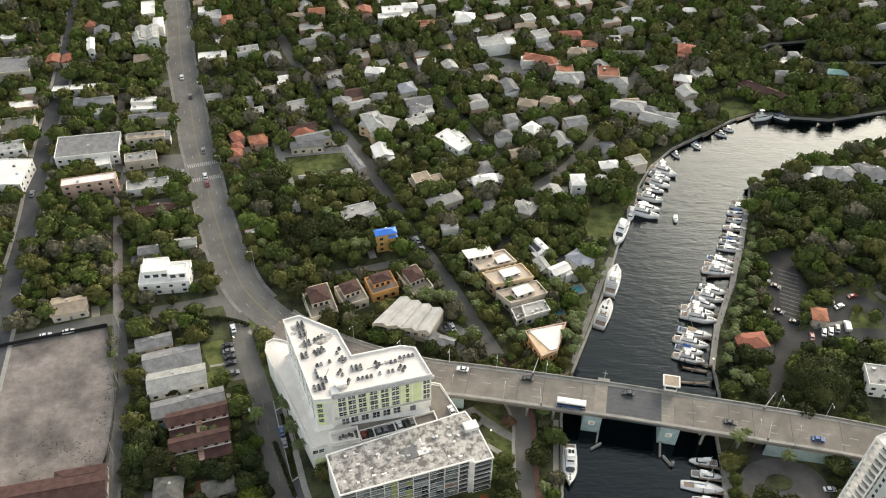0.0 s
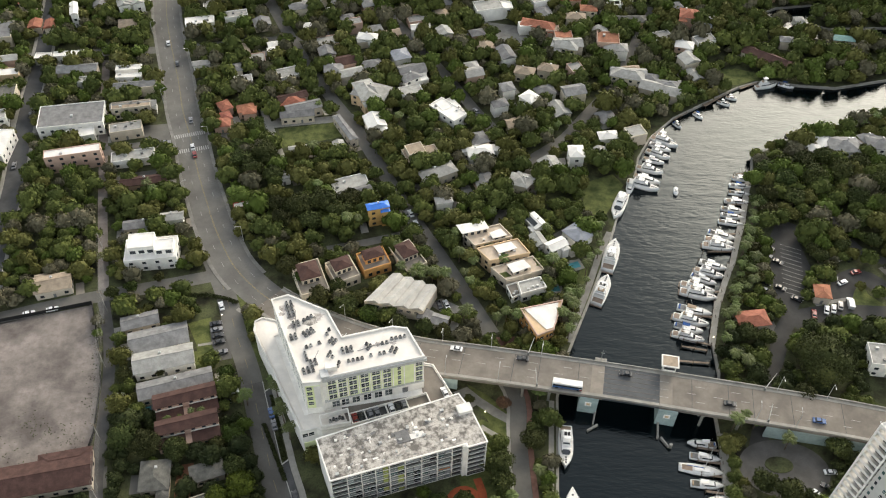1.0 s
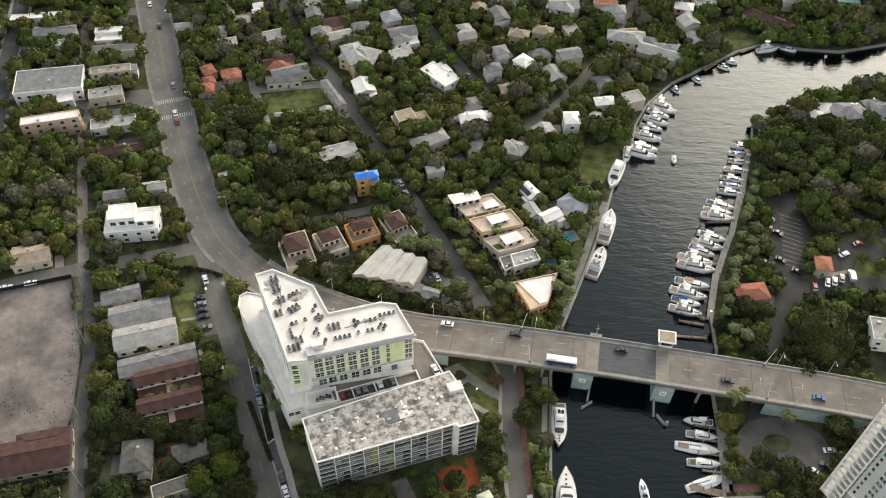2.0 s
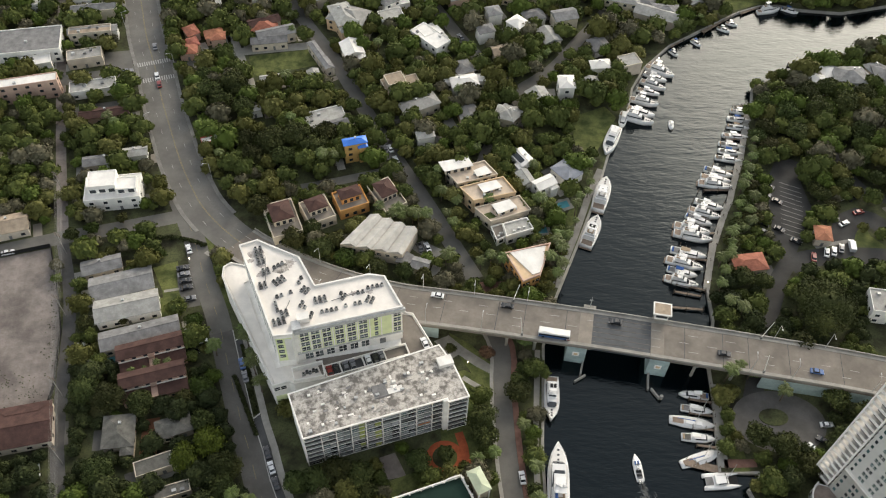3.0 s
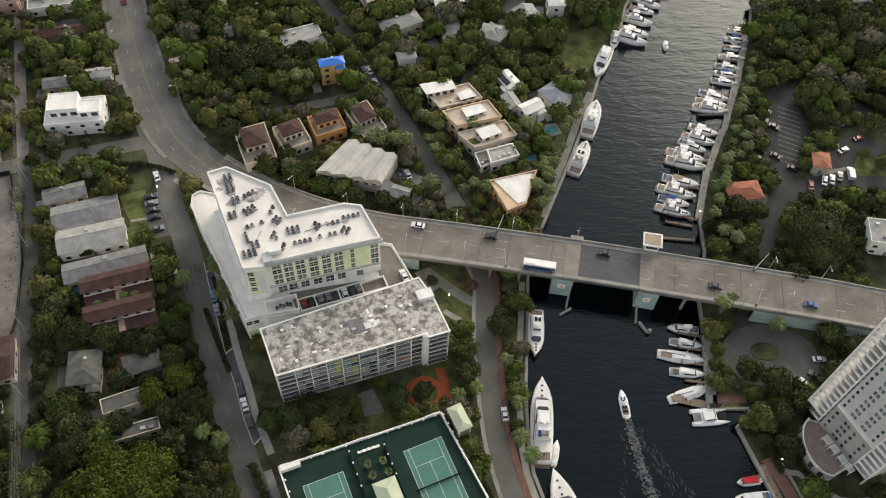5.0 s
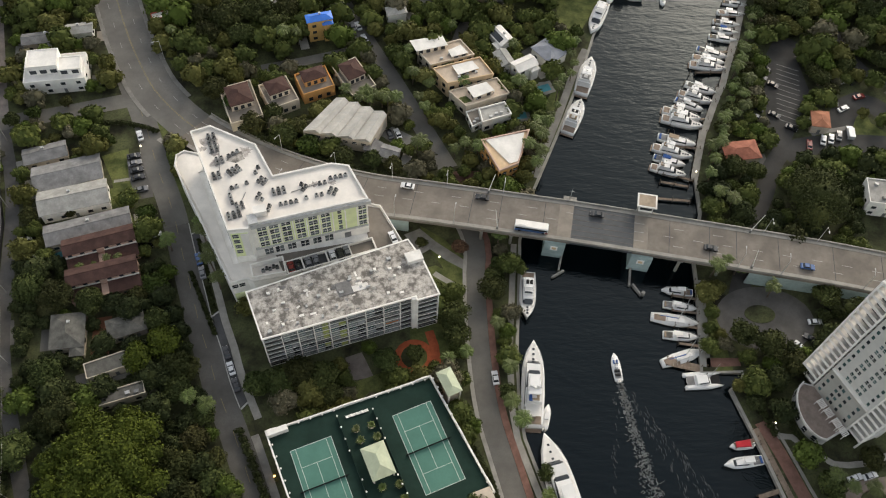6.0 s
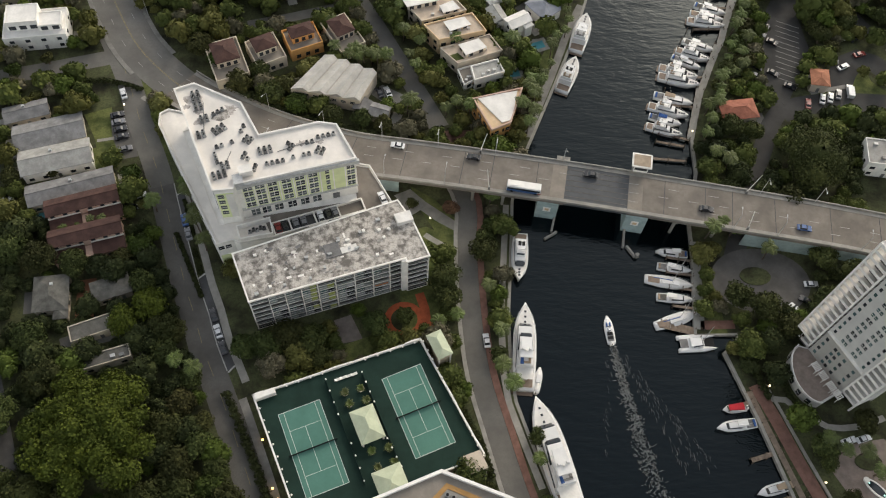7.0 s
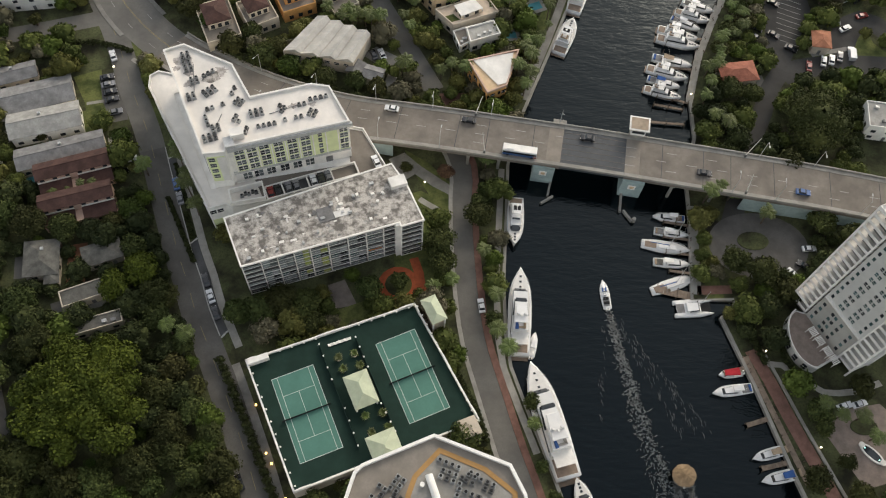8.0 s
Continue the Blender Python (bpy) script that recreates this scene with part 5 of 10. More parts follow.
house(72.1, 473.6, 9.8, 8.4, 2, 5, 'flat', red_roof, pink_wall, False)
house(73.3, 461.9, 16.0, 11.0, 4, 6, 'gable', pale_roof, cream_wall, False)
house(15.2, 540.4, 14.5, 13.7, 6, 6, 'hip', white_roof, white_wall, False)
house(-20.2, 559.2, 10.4, 8.9, 6, 6, 'hip', white_roof, white_wall, False)
house(-28.8, 545.7, 22.6, 7.7, 8, 5, 'flat', white_roof, white_wall, False)
house(-9.8, 531.6, 12.9, 8.3, 8, 6, 'flat', orange_roof, tan_wall, False)
house(-49.1, 551.7, 9.5, 10.5, 10, 6, 'gable', red_roof, pink_wall, False)
house(-79.8, 549.5, 11.0, 10.6, 12, 6, 'gable', red_roof, cream_wall, False)
house(-59.7, 505.2, 7.0, 6.2, 12, 4, 'hip', white_roof, white_wall, False)
house(-71.9, 485.5, 6.7, 5.8, 12, 4, 'hip', white_roof, white_wall, False)
house(-7.4, 484.8, 9.5, 7.2, 12, 4, 'gable', white_roof, white_wall, False)
house(-38.7, 468.8, 10.0, 6.3, 15, 4, 'gable', pale_roof, cream_wall, False)
house(-48.0, 443.4, 11.3, 10.2, 20, 5, 'gable', brown_roof, pink_wall, False)
house(-43.7, 430.8, 13.0, 8.6, 20, 5, 'gable', pale_roof, cream_wall, False)
house(107.0, 514.3, 9.0, 6.4, 0, 5, 'flat', white_roof, white_wall, False)
house(112.3, 495.0, 21.1, 9.1, 0, 4, 'hip', mossy_roof, tan_wall, False)
house(98.9, 457.4, 13.5, 9.5, -5, 6, 'hip', pale_roof, white_wall, False)
house(101.9, 431.7, 19.2, 11.2, -8, 5, 'gable', pale_roof, white_wall, False)
house(116.1, 416.2, 21.7, 10.8, -25, 5, 'gable', pale_roof, cream_wall, False)
house(153.1, 484.5, 9.7, 8.9, -15, 5, 'hip', blue_grey_roof, white_wall, False)
house(229.1, 471.1, 12.0, 7.4, -10, 5, 'hip', teal_roof, cream_wall, False)
house(196.9, 469.4, 8.6, 7.3, -10, 5, 'hip', grey_roof, cream_wall, False)
house(211.9, 496.2, 6.2, 6.3, 0, 4, 'hip', pale_roof, white_wall, False)
house(53.5, 532.4, 14.3, 7.5, 6, 5, 'hip', tan_roof, cream_wall, False)
house(80.6, 520.4, 14.0, 8.2, 2, 5, 'hip', red_roof, pink_wall, False)
house(158.6, 494.2, 6.8, 7.0, 0, 5, 'flat', white_roof, white_wall, False)
house(207.2, 560.4, 12.8, 7.4, -5, 5, 'hip', pale_roof, white_wall, False)
house(162.1, 557.1, 8.9, 7.4, 0, 5, 'hip', white_roof, white_wall, False)
house(126.3, 541.8, 8.7, 7.0, 0, 5, 'hip', white_roof, white_wall, False)


# ---- large buildings ----
FRAME_PANE = Shape().box(0, 0, 0, 1, 0.1, 1).mesh("window_frame", white_wall)
TEAL_PANE = Shape().box(0, 0, 0, 1, 0.08, 1).mesh("window", teal_glass)


def along(a, b, u, out=0.0):
    """The point u metres from a towards b and out metres to the right of that way, and the turn of the wall."""
    a, b = Vector(a), Vector(b)
    d = (b - a).normalized()
    p = a + d * u + Vector((d.y, -d.x)) * out
    return p, math.degrees(math.atan2(d.y, d.x))


def pane(parent, a, b, u, z, w, h, mesh=None, out=0.03, bars=True):
    p, t = along(a, b, u, out)
    ob = unit(mesh or UNIT_PANE, parent, p.x, p.y, z, w, h, t)
    if bars:
        q, _ = along(a, b, u, out + 0.02)
        unit(FRAME_PANE, parent, q.x, q.y, z + h * 0.45, w, 0.1, t)
    return ob


def panel(shape, a, b, u0, u1, z0, z1, thick=0.12, out=0.0):
    p, t = along(a, b, (u0 + u1) / 2, out)
    return shape.box(p.x, p.y, z0, u1 - u0, thick, z1 - z0, t)


condenser_metal = material("condenser_metal", (0.27, 0.27, 0.26), 0.5, 0.3, 1.5, 5.0, metal=0.2, per_object=0.6)


# roof condensers: built once, then set out in short rows
def condenser_kind():
    e = thing("air_conditioner", 0, 0, -300, 0, "small grey rooftop air conditioning condenser", "air conditioner", "rooftop condensers")
    part("case", Shape().box(0, 0, 0.25, 0.8, 0.8, 0.8).box(0, 0, 0, 1.1, 1.1, 0.25), condenser_metal, e)
    part("fan", Shape().tube((0, 0, 1.05), (0, 0, 1.14), 0.32, 0.28, 10), rubber, e, "black round fan grille")
    return e


CONDENSER = condenser_kind()


def condensers(x, y, z, rows, cols, turn, gap=1.45):
    c, s = math.cos(radians(turn)), math.sin(radians(turn))
    for i in range(cols):
        for j in range(rows):
            if rng.random() < 0.08:
                continue
            a, b = (i - (cols - 1) / 2) * gap, (j - (rows - 1) / 2) * gap
            copy_thing(CONDENSER, pose(x + a * c - b * s, y + a * s + b * c, z, 0, 0, turn + rng.uniform(-6, 6)))


# ---- white and lime hotel on its parking podium ----
HX, HY = -30.0, 210.0
h_rel = lambda pts: [(p[0] - HX, p[1] - HY) for p in pts]
PODIUM = [(-41.2, 189.4), (-36.6, 190.9), (-34.8, 190.1), (-25.6, 192.0), (7.2, 203.2), (0.3, 217.6), (-5.5, 218.9), (-13.3, 219.6), (-30.5, 215.2), (-35.9, 227), (-49.3, 234.6), (-57, 238.8), (-61, 239.8), (-63.2, 238), (-63, 233.5)]
TOWER = [(-39.8, 194.3), (-34.7, 194.9), (-34.3, 196.4), (-2.75, 205.5), (-8.4, 217.6), (-13.3, 218.4), (-29.5, 213.6), (-35.4, 225.6), (-49.3, 233), (-54.5, 230.7)]
keep_off_poly(PODIUM)
hotel = thing("hotel", HX, HY, 0, 0, "white and lime green mid-rise hotel on a parking podium", "hotel")
PT, RT = 15.0, 32.5
podium = part("podium", Shape().prism(h_rel(PODIUM), -0.2, PT - 0.9), white_wall, hotel, "white rendered parking podium with blank walls")
part("podium_parapet", Shape().wall_run(h_rel(PODIUM), PT - 0.95, PT, 0.35), white_roof, podium)
part("podium_roof", Shape().prism(h_rel([(-40.7, 190.0), (-36.6, 191.4), (-34.8, 190.6), (-26.4, 192.3), (-29.4, 199.4), (-41, 196), (-55.5, 231), (-50, 234), (-57, 238), (-61, 239.2), (-62.6, 237.5), (-62.4, 233.5)]), PT - 0.9, PT - 0.55), hotel_roof_mat, podium, "white membrane roof")
part("parking_deck", Shape().prism(h_rel([(-29.4, 199.4), (-26.4, 192.3), (6.6, 203.7), (0, 217), (-5, 218), (-3, 205)]), PT - 0.9, PT - 0.75), deck_concrete, podium, "stained tan concrete parking deck")
wall = part("tower_wall", Shape().prism(h_rel(TOWER), PT - 0.9, RT - 0.5), white_wall, hotel, "white rendered walls")
roof = part("roof", Shape().prism(h_rel(TOWER), RT - 0.5, RT - 0.35), hotel_roof_mat, hotel, "bright white roof membrane, stained in places")
part("parapet", Shape().wall_run(h_rel(TOWER), RT - 0.5, RT + 0.5, 0.5), white_roof, hotel, "white parapet")
# long south front
S0, S1 = h_rel([(-34.3, 196.4), (-2.75, 205.5)])
FL = (Vector(S1) - Vector(S0)).length
lime = Shape()
panel(lime, S0, S1, 1.0, FL - 0.1, 19.6, 30.8, 0.3, 0.1)
part("lime_cladding", lime, lime_wall, hotel, "pale lime green cladding")
band = Shape()
panel(band, S0, S1, 0, FL, 18.9, 19.6, 0.7, 0.25)
panel(band, S0, S1, 0, FL + 0.8, 30.8, 32.2, 0.9, 0.4)
part("cornice", band, light_metal, hotel, "grey white string course and eaves band")
for u in (1.2, 4.5, 7.7, 11.4, 15.2, 18.8, 22.6, 26.2, 29.6, FL - 0.3):
    part("pilaster", panel(Shape(), S0, S1, u - 0.16, u + 0.16, 19.6, 30.8, 0.5, 0.18), white_wall, hotel, "slim white pilaster")
FRONT_GLASS = Shape().box(0, 0, 0, 1, 0.08, 1).mesh("window", material("front_glass", (0.10, 0.115, 0.115), 0.15, 0.3, 0.4, 2.0, per_object=0.45))


def front_window(a, b, u, z, w, h, out):
    """A window of two lights in a white frame, each with a transom."""
    p, t = along(a, b, u, out - 0.03)
    unit(FRAME_PANE, hotel, p.x, p.y, z - 0.1, w + 0.24, h + 0.2, t)
    for k in (-1, 1):
        pane(hotel, a, b, u + k * w * 0.26, z, w * 0.48, h, FRONT_GLASS if rng.random() < 0.75 else None, out)


for z in (20.1, 22.9, 25.7, 28.5):
    for u in (2.8, 6.1, 9.5, 13.3, 17.0, 20.6):
        front_window(S0, S1, u, z, 2.5, 2.1, 0.3)
    pane(hotel, S0, S1, 24.6, z, 1.1, 2.0, FRONT_GLASS, 0.3)
    front_window(S0, S1, FL - 1.7, z, 2.2, 2.1, 0.3)
for u in (3.4, 6.5, 10.0, 13.8, 17.4, 20.9):
    front_window(S0, S1, u, PT - 0.2, 2.4, 3.1, 0.08)
door_strip = Shape()
panel(door_strip, S0, S1, 25.5, 27.4, PT - 0.7, PT + 2.0, 0.1, 0.06)
part("service_door", door_strip, grey_metal, hotel, "grey roller door")
# short west return of the south front
W0, W1 = h_rel([(-39.8, 194.3), (-34.7, 194.9)])
wl = Shape()
panel(wl, W0, W1, 0.3, 4.9, 18.2, 30.6, 0.25, 0.1)
part("lime_cladding", wl, lime_wall, hotel)
ws = Shape()
panel(ws, W0, W1, 2.9, 4.9, 18.4, 30.4, 0.3, 0.2)
part("stair_panel", ws, white_roof, hotel, "tall pale stair panel")
for z in (20.1, 22.9, 25.7, 28.5):
    pane(hotel, W0, W1, 1.5, z, 1.7, 1.7, FRONT_GLASS, 0.26)
# east end and west wall windows
for a, b, us in ((h_rel([(-2.75, 205.5)])[0], h_rel([(-8.4, 217.6)])[0], (3, 7, 11)), (h_rel([(-54.5, 230.7)])[0], h_rel([(-39.8, 194.3)])[0], (5, 11, 17, 23, 29, 35))):
    for u in us:
        for z in (17.5, 21.2, 24.9, 28.6):
            pane(hotel, a, b, u, z, 1.4, 1.9, None, 0.03)
# north-east return windows
for a, b, us in ((h_rel([(-13.3, 218.4)])[0], h_rel([(-29.5, 213.6)])[0], (3, 7, 11, 14)),):
    for u in us:
        for z in (17.5, 21.2, 24.9, 28.6):
            pane(hotel, a, b, u, z, 1.6, 1.9, None, 0.03)
# podium openings at the south-west corner
P0, P1 = h_rel([(-41.2, 189.4), (-36.6, 190.9)])
for u in (1.0, 3.0):
    pane(podium, P0, P1, u, 11.0, 1.7, 1.7, None, 0.03)
sw = Shape()
panel(sw, P0, P1, 0.2, 4.2, 0.5, 7.5, 0.2, 0.06)
part("lime_cladding", sw, lime_wall, podium)
# roof-top structures
part("stair_box", Shape().box(-1.8, -9.5, RT - 0.35, 3.6, 2.6, 2.4, 16), white_roof, roof, "white stair head")
part("stair_box", Shape().box(-3.6, -12.3, RT - 0.35, 2.6, 3.4, 1.4, 16), light_metal, roof, "grey hatch box")
part("roof_stain", Shape().prism([(-12.5, 12.2), (-9.2, 13.6), (-8.0, 10.6), (-10.4, 9.0), (-13.2, 9.8)], RT - 0.35, RT - 0.335), weathered, roof, "dark stain on the membrane")
for px, py, r_, c_, tn in ((-48.5, 229.0, 2, 2, 20), (-47.6, 225.6, 2, 4, 110), (-45.0, 219.8, 2, 2, 110), (-41.5, 222.4, 1, 3, 40), (-40.5, 216.0, 2, 3, 40), (-45.2, 214.0, 2, 2, 110), (-34.2, 216.2, 2, 2, 30), (-38.5, 210.4, 1, 4, 25),
                           (-32.3, 212.2, 2, 2, 60), (-27.4, 208.4, 2, 3, 16), (-32.2, 206.3, 2, 2, 70), (-40.2, 205.5, 1, 3, 110), (-37.6, 203.0, 2, 2, 110), (-38.8, 199.8, 2, 3, 20), (-29.5, 203.0, 1, 3, 80), (-24.4, 204.2, 1, 4, 16), (-21.0, 209.9, 2, 2, 60),
                           (-17.5, 206.6, 1, 4, 16), (-11.2, 213.8, 1, 4, 16), (-12.5, 208.4, 2, 2, 70), (-15.5, 211.4, 1, 2, 16)):
    condensers(px, py, RT - 0.35, r_, c_, tn)
part("roof_pipe", Shape().tube((-16, 16, RT - 0.2), (-14.5, 5, RT - 0.2), 0.12).tube((6, -2, RT - 0.2), (14, 1.5, RT - 0.2), 0.1).tube((-8, -8, RT - 0.2), (-6.5, -2, RT - 0.2), 0.1), grey_metal, roof)
# white plant box on the podium and the framed light wells of the garage
box_ = part("plant_box", Shape().wall_run(h_rel([(-34.7, 190.3), (-25.8, 192.2), (-27.1, 197.5), (-35.9, 194.6)]), PT - 0.6, PT + 1.7, 0.35), white_wall, podium, "white walled plant enclosure")
for k in range(5):
    copy_thing(CONDENSER, pose(-32.4 + k * 0.95, 193.6 + k * 0.32 + 0.5 * (k % 2), PT - 0.55, 0, 0, 16))
WA, WB = h_rel([(-25.3, 192.3), (-0.4, 201.2)])
WLEN = (Vector(WB) - Vector(WA)).length
well = Shape()
for u in (0.15, 4.9, 12.1, 19.0, WLEN - 0.15):
    panel(well, WA, WB, u - 0.2, u + 0.2, PT - 0.75, PT + 0.35, 4.6, -2.0)
for o in (0.15, -4.15):
    panel(well, WA, WB, 0, WLEN, PT - 0.74, PT + 0.36, 0.4, o)
part("light_well_frame", well, white_roof, podium, "white beams round sunken parking bays")
wf = Shape()
panel(wf, WA, WB, 0.3, WLEN - 7.5, PT - 0.9, PT - 0.70, 4.0, -2.0)
part("light_well_floor", wf, dark_asphalt, podium, "dark sunken bay floor")

# brown weathering where plant has leaked on the white roof
stain_mat = material("roof_stain", (0.40, 0.355, 0.32), 0.85, 0.3, 0.8, 2.5, second=(0.50, 0.46, 0.42))
srng = random.Random(12)
for k, (x, y, r) in enumerate(((-49.0, 227.4, 2.4), (-38.2, 223.6, 2.0), (-40.6, 222.2, 1.5), (-46.3, 218.8, 1.6), (-50.4, 224.4, 1.3), (-17.7, 211.0, 1.2), (-12.7, 211.6, 1.0), (-47.0, 222.5, 1.2))):
    ring = []
    for i in range(16):
        q = r * srng.uniform(0.45, 1.15)
        ring.append((x - HX + q * 1.25 * math.cos(i * math.pi / 8), y - HY + q * math.sin(i * math.pi / 8)))
    part("roof_stain", Shape().prism(ring, RT - 0.37, RT - 0.34 + 0.001 * k), stain_mat, roof, "brown leak stain")

# ---- weathered apartment block with balconies ----
AX, AY = -10.0, 183.0
a_rel = lambda pts: [(p[0] - AX, p[1] - AY) for p in pts]
BLOCK = [(-29.9, 168.0), (10.7, 181.6), (11.1, 180.4), (17.1, 182.4), (12.7, 194), (8.5, 201.3), (-35.6, 183.1)]
keep_off_poly(BLOCK)
AZ = 19.2
apt = thing("apartment_block", AX, AY, 0, 0, "seven-storey grey white apartment block with ribbon balconies", "apartment building")
CORE = [(-30.5, 169.3), (10.2, 183.1), (10.6, 182.0), (16.6, 184.0), (12.7, 194), (8.5, 201.3), (-35.6, 183.1)]
part("wall", Shape().prism(a_rel(CORE), -0.2, AZ - 0.3), white_wall, apt, "grey white painted walls")
aroof = part("roof", Shape().prism(a_rel(BLOCK), AZ - 0.3, AZ), weathered, apt, "patched and weathered pale bitumen roof")
part("roof_edge", Shape().wall_run(a_rel(BLOCK), AZ - 0.45, AZ + 0.22, 0.45), white_wall, apt)
F0, F1 = a_rel([(-29.9, 168.0), (10.7, 181.6)])
E0, E1 = a_rel([(11.1, 180.4), (17.1, 182.4)])
AL = (Vector(F1) - Vector(F0)).length
EL = (Vector(E1) - Vector(E0)).length
STOREY = 2.72
BAYS = [0.0, 4.9, 9.3, 13.7, 18.1, 23.0, 28.3, 33.4, 38.2]
smoke_glass = material("smoke_glass", (0.15, 0.175, 0.17), 0.3, 0.3, 0.4, 2.0, per_object=0.4)
GLAZING = Shape().box(0, 0, 0, 1, 0.08, 1).mesh("window", smoke_glass)
for k in range(7):
    z = k * STOREY
    for a, b, ln in ((F0, F1, AL), (E0, E1, EL)):
        sl = Shape()
        panel(sl, a, b, 0, ln, z - 0.18 + 0.2, z + 0.2, 1.5, -0.72)
        slab = part("balcony_slab", sl, white_wall, apt)
        rl = Shape()
        panel(rl, a, b, 0.1, ln - 0.1, z + 1.12, z + 1.2, 0.07, -0.05)
        for i in range(int(ln / 1.5)):
            panel(rl, a, b, 0.4 + i * 1.5, 0.44 + i * 1.5, z + 0.2, z + 1.12, 0.04, -0.05)
        part("railing", rl, light_metal, slab, "thin grey metal railing")
        part("balcony_floor", panel(Shape(), a, b, 0.1, ln - 0.1, z + 0.2, z + 0.22, 1.3, -0.75), grey_roof, slab, "dark grey balcony floor")
        n_ = 9 if ln > 20 else 1
        for i in range(n_):
            if n_ > 1 and 0 < i < 8 and (i + k) % 5:
                continue   # glazed-in balconies
            u0, u1 = ((BAYS + [ln])[i], (BAYS + [ln])[i + 1]) if n_ > 1 else (0.0, ln)
            gp = Shape()
            panel(gp, a, b, u0 + 0.32, u1 - 0.08, z + 0.3, z + 1.08, 0.03, -0.05)
            part("glass_panel", gp, smoke_glass if (i * 5 + k * 3) % 7 else dark_glass, slab, "smoky balcony glass")
for u in BAYS + [AL - 0.25]:
    part("fin_wall", panel(Shape(), F0, F1, u, u + 0.25, -0.2, AZ - 0.4, 1.56, -0.75), white_wall, apt, "white cross wall between balconies")
for u in (0.02, EL - 0.3):
    part("fin_wall", panel(Shape(), E0, E1, u, u + 0.28, -0.2, AZ - 0.4, 1.56, -0.75), white_wall, apt, "white cross wall between balconies")
sp = Shape()
panel(sp, F0, F1, AL - 1.3, AL + 0.4, -0.2, AZ - 0.05, 1.3, 0.2)
part("stair_shaft", sp, white_wall, apt, "grey white vertical shaft")
GLZ = [(F0, F1, BAYS[i], (BAYS + [AL])[i + 1]) for i in range(9)] + [(E0, E1, 0.1, EL)]
lime_curtain = material("lime_curtain", (0.32, 0.36, 0.09), 0.8, 0.2, 0.5, 2.0)
CURTAIN = Shape().box(0, 0, 0, 1, 0.06, 1).mesh("curtain", lime_curtain)
BLIND = Shape().box(0, 0, 0, 1, 0.06, 1).mesh("blind", material("grey_blind", (0.30, 0.31, 0.31), 0.8, 0.2, 0.5, 2.0, per_object=0.4))
for k in range(7):
    for i, (a, b, u0, u1) in enumerate(GLZ):
        w = u1 - u0 - 0.5
        m = TEAL_PANE if (i + k) % 4 == 0 else GLAZING
        dp = -0.22 if 0 < i < 8 and (i + k) % 5 else -1.38
        pane(apt, a, b, (u0 + u1) / 2 - w * 0.22, k * STOREY + 0.25, w * 0.5, 2.15, m, dp, True)
        pane(apt, a, b, (u0 + u1) / 2 + w * 0.27, k * STOREY + 0.25, w * 0.44, 2.15, CURTAIN if i in (3, 4) and rng.random() < 0.5 else (BLIND if rng.random() < 0.25 else (GLAZING if rng.random() < 0.6 else None)), dp, False)
tow = Shape()
panel(tow, F0, F1, 33.9, 37.6, 2 * STOREY + 1.3, 2 * STOREY + 1.7, 0.1, 0.05)
part("balcony_cloth", tow, material("orange_cloth", (0.5, 0.18, 0.05), 0.9), apt, "orange cloth over a balcony rail")
part("lift_house", Shape().box(20.2, 11.6, AZ, 4.6, 3.4, 1.6, 18.5), white_roof, aroof, "white lift machine room")
for k in range(86):
    u, w = rng.uniform(0.04, 0.94), rng.uniform(0.06, 0.94)
    p = Vector((-29.9, 168.0)).lerp(Vector((12.5, 182)), u) + Vector((-5.6, 15.1)) * w
    p = a_rel([p])[0]
    if k < 60:
        part("roof_patch", Shape().box(p[0], p[1], AZ, rng.uniform(0.4, 1.7), rng.uniform(0.2, 0.8), 0.04 + 0.001 * k, 18.5 + rng.choice([0, 0, 90, 20])), (white_roof, grey_roof, pale_roof, white_wall, pale_roof, grey_roof)[k % 6], aroof)
    else:
        part("roof_vent", Shape().box(p[0], p[1], AZ, rng.uniform(0.5, 1.2), rng.uniform(0.4, 0.9), rng.uniform(0.4, 0.9), 18.5), (light_metal, white_wall)[k % 2], aroof, "small roof vent")
part("roof_patch", Shape().box(4.5, 1.4, AZ, 6.5, 2.0, 0.2, 20), white_roof, aroof, "bright white repaired strip")
part("roof_patch", Shape().box(1.0, 1.2, AZ, 4.2, 4.6, 0.24, 20), grey_roof, aroof, "dark sunken repair area")

# ---- parking structure with tennis courts ----
GX, GY = 0.5, 138.0
g_rel = lambda pts: [(p[0] - GX, p[1] - GY) for p in pts]
DECK = [(-14.6, 112.3), (30.3, 129.9), (14.6, 163.5), (-28.7, 147.2)]
keep_off_poly(DECK)
GZ = 6.5
garage = thing("parking_structure", GX, GY, 0, 0, "cream parking structure with a dark green tennis deck", "parking structure")
part("wall", Shape().prism(g_rel(DECK), -0.2, GZ - 0.1), cream_wall, garage, "cream rendered walls")
deck = part("deck", Shape().prism([(a * 0.985, b * 0.985) for a, b in g_rel(DECK)], GZ - 0.1, GZ), court_dark, garage, "dark green painted deck")
D = g_rel(DECK)
par = Shape()
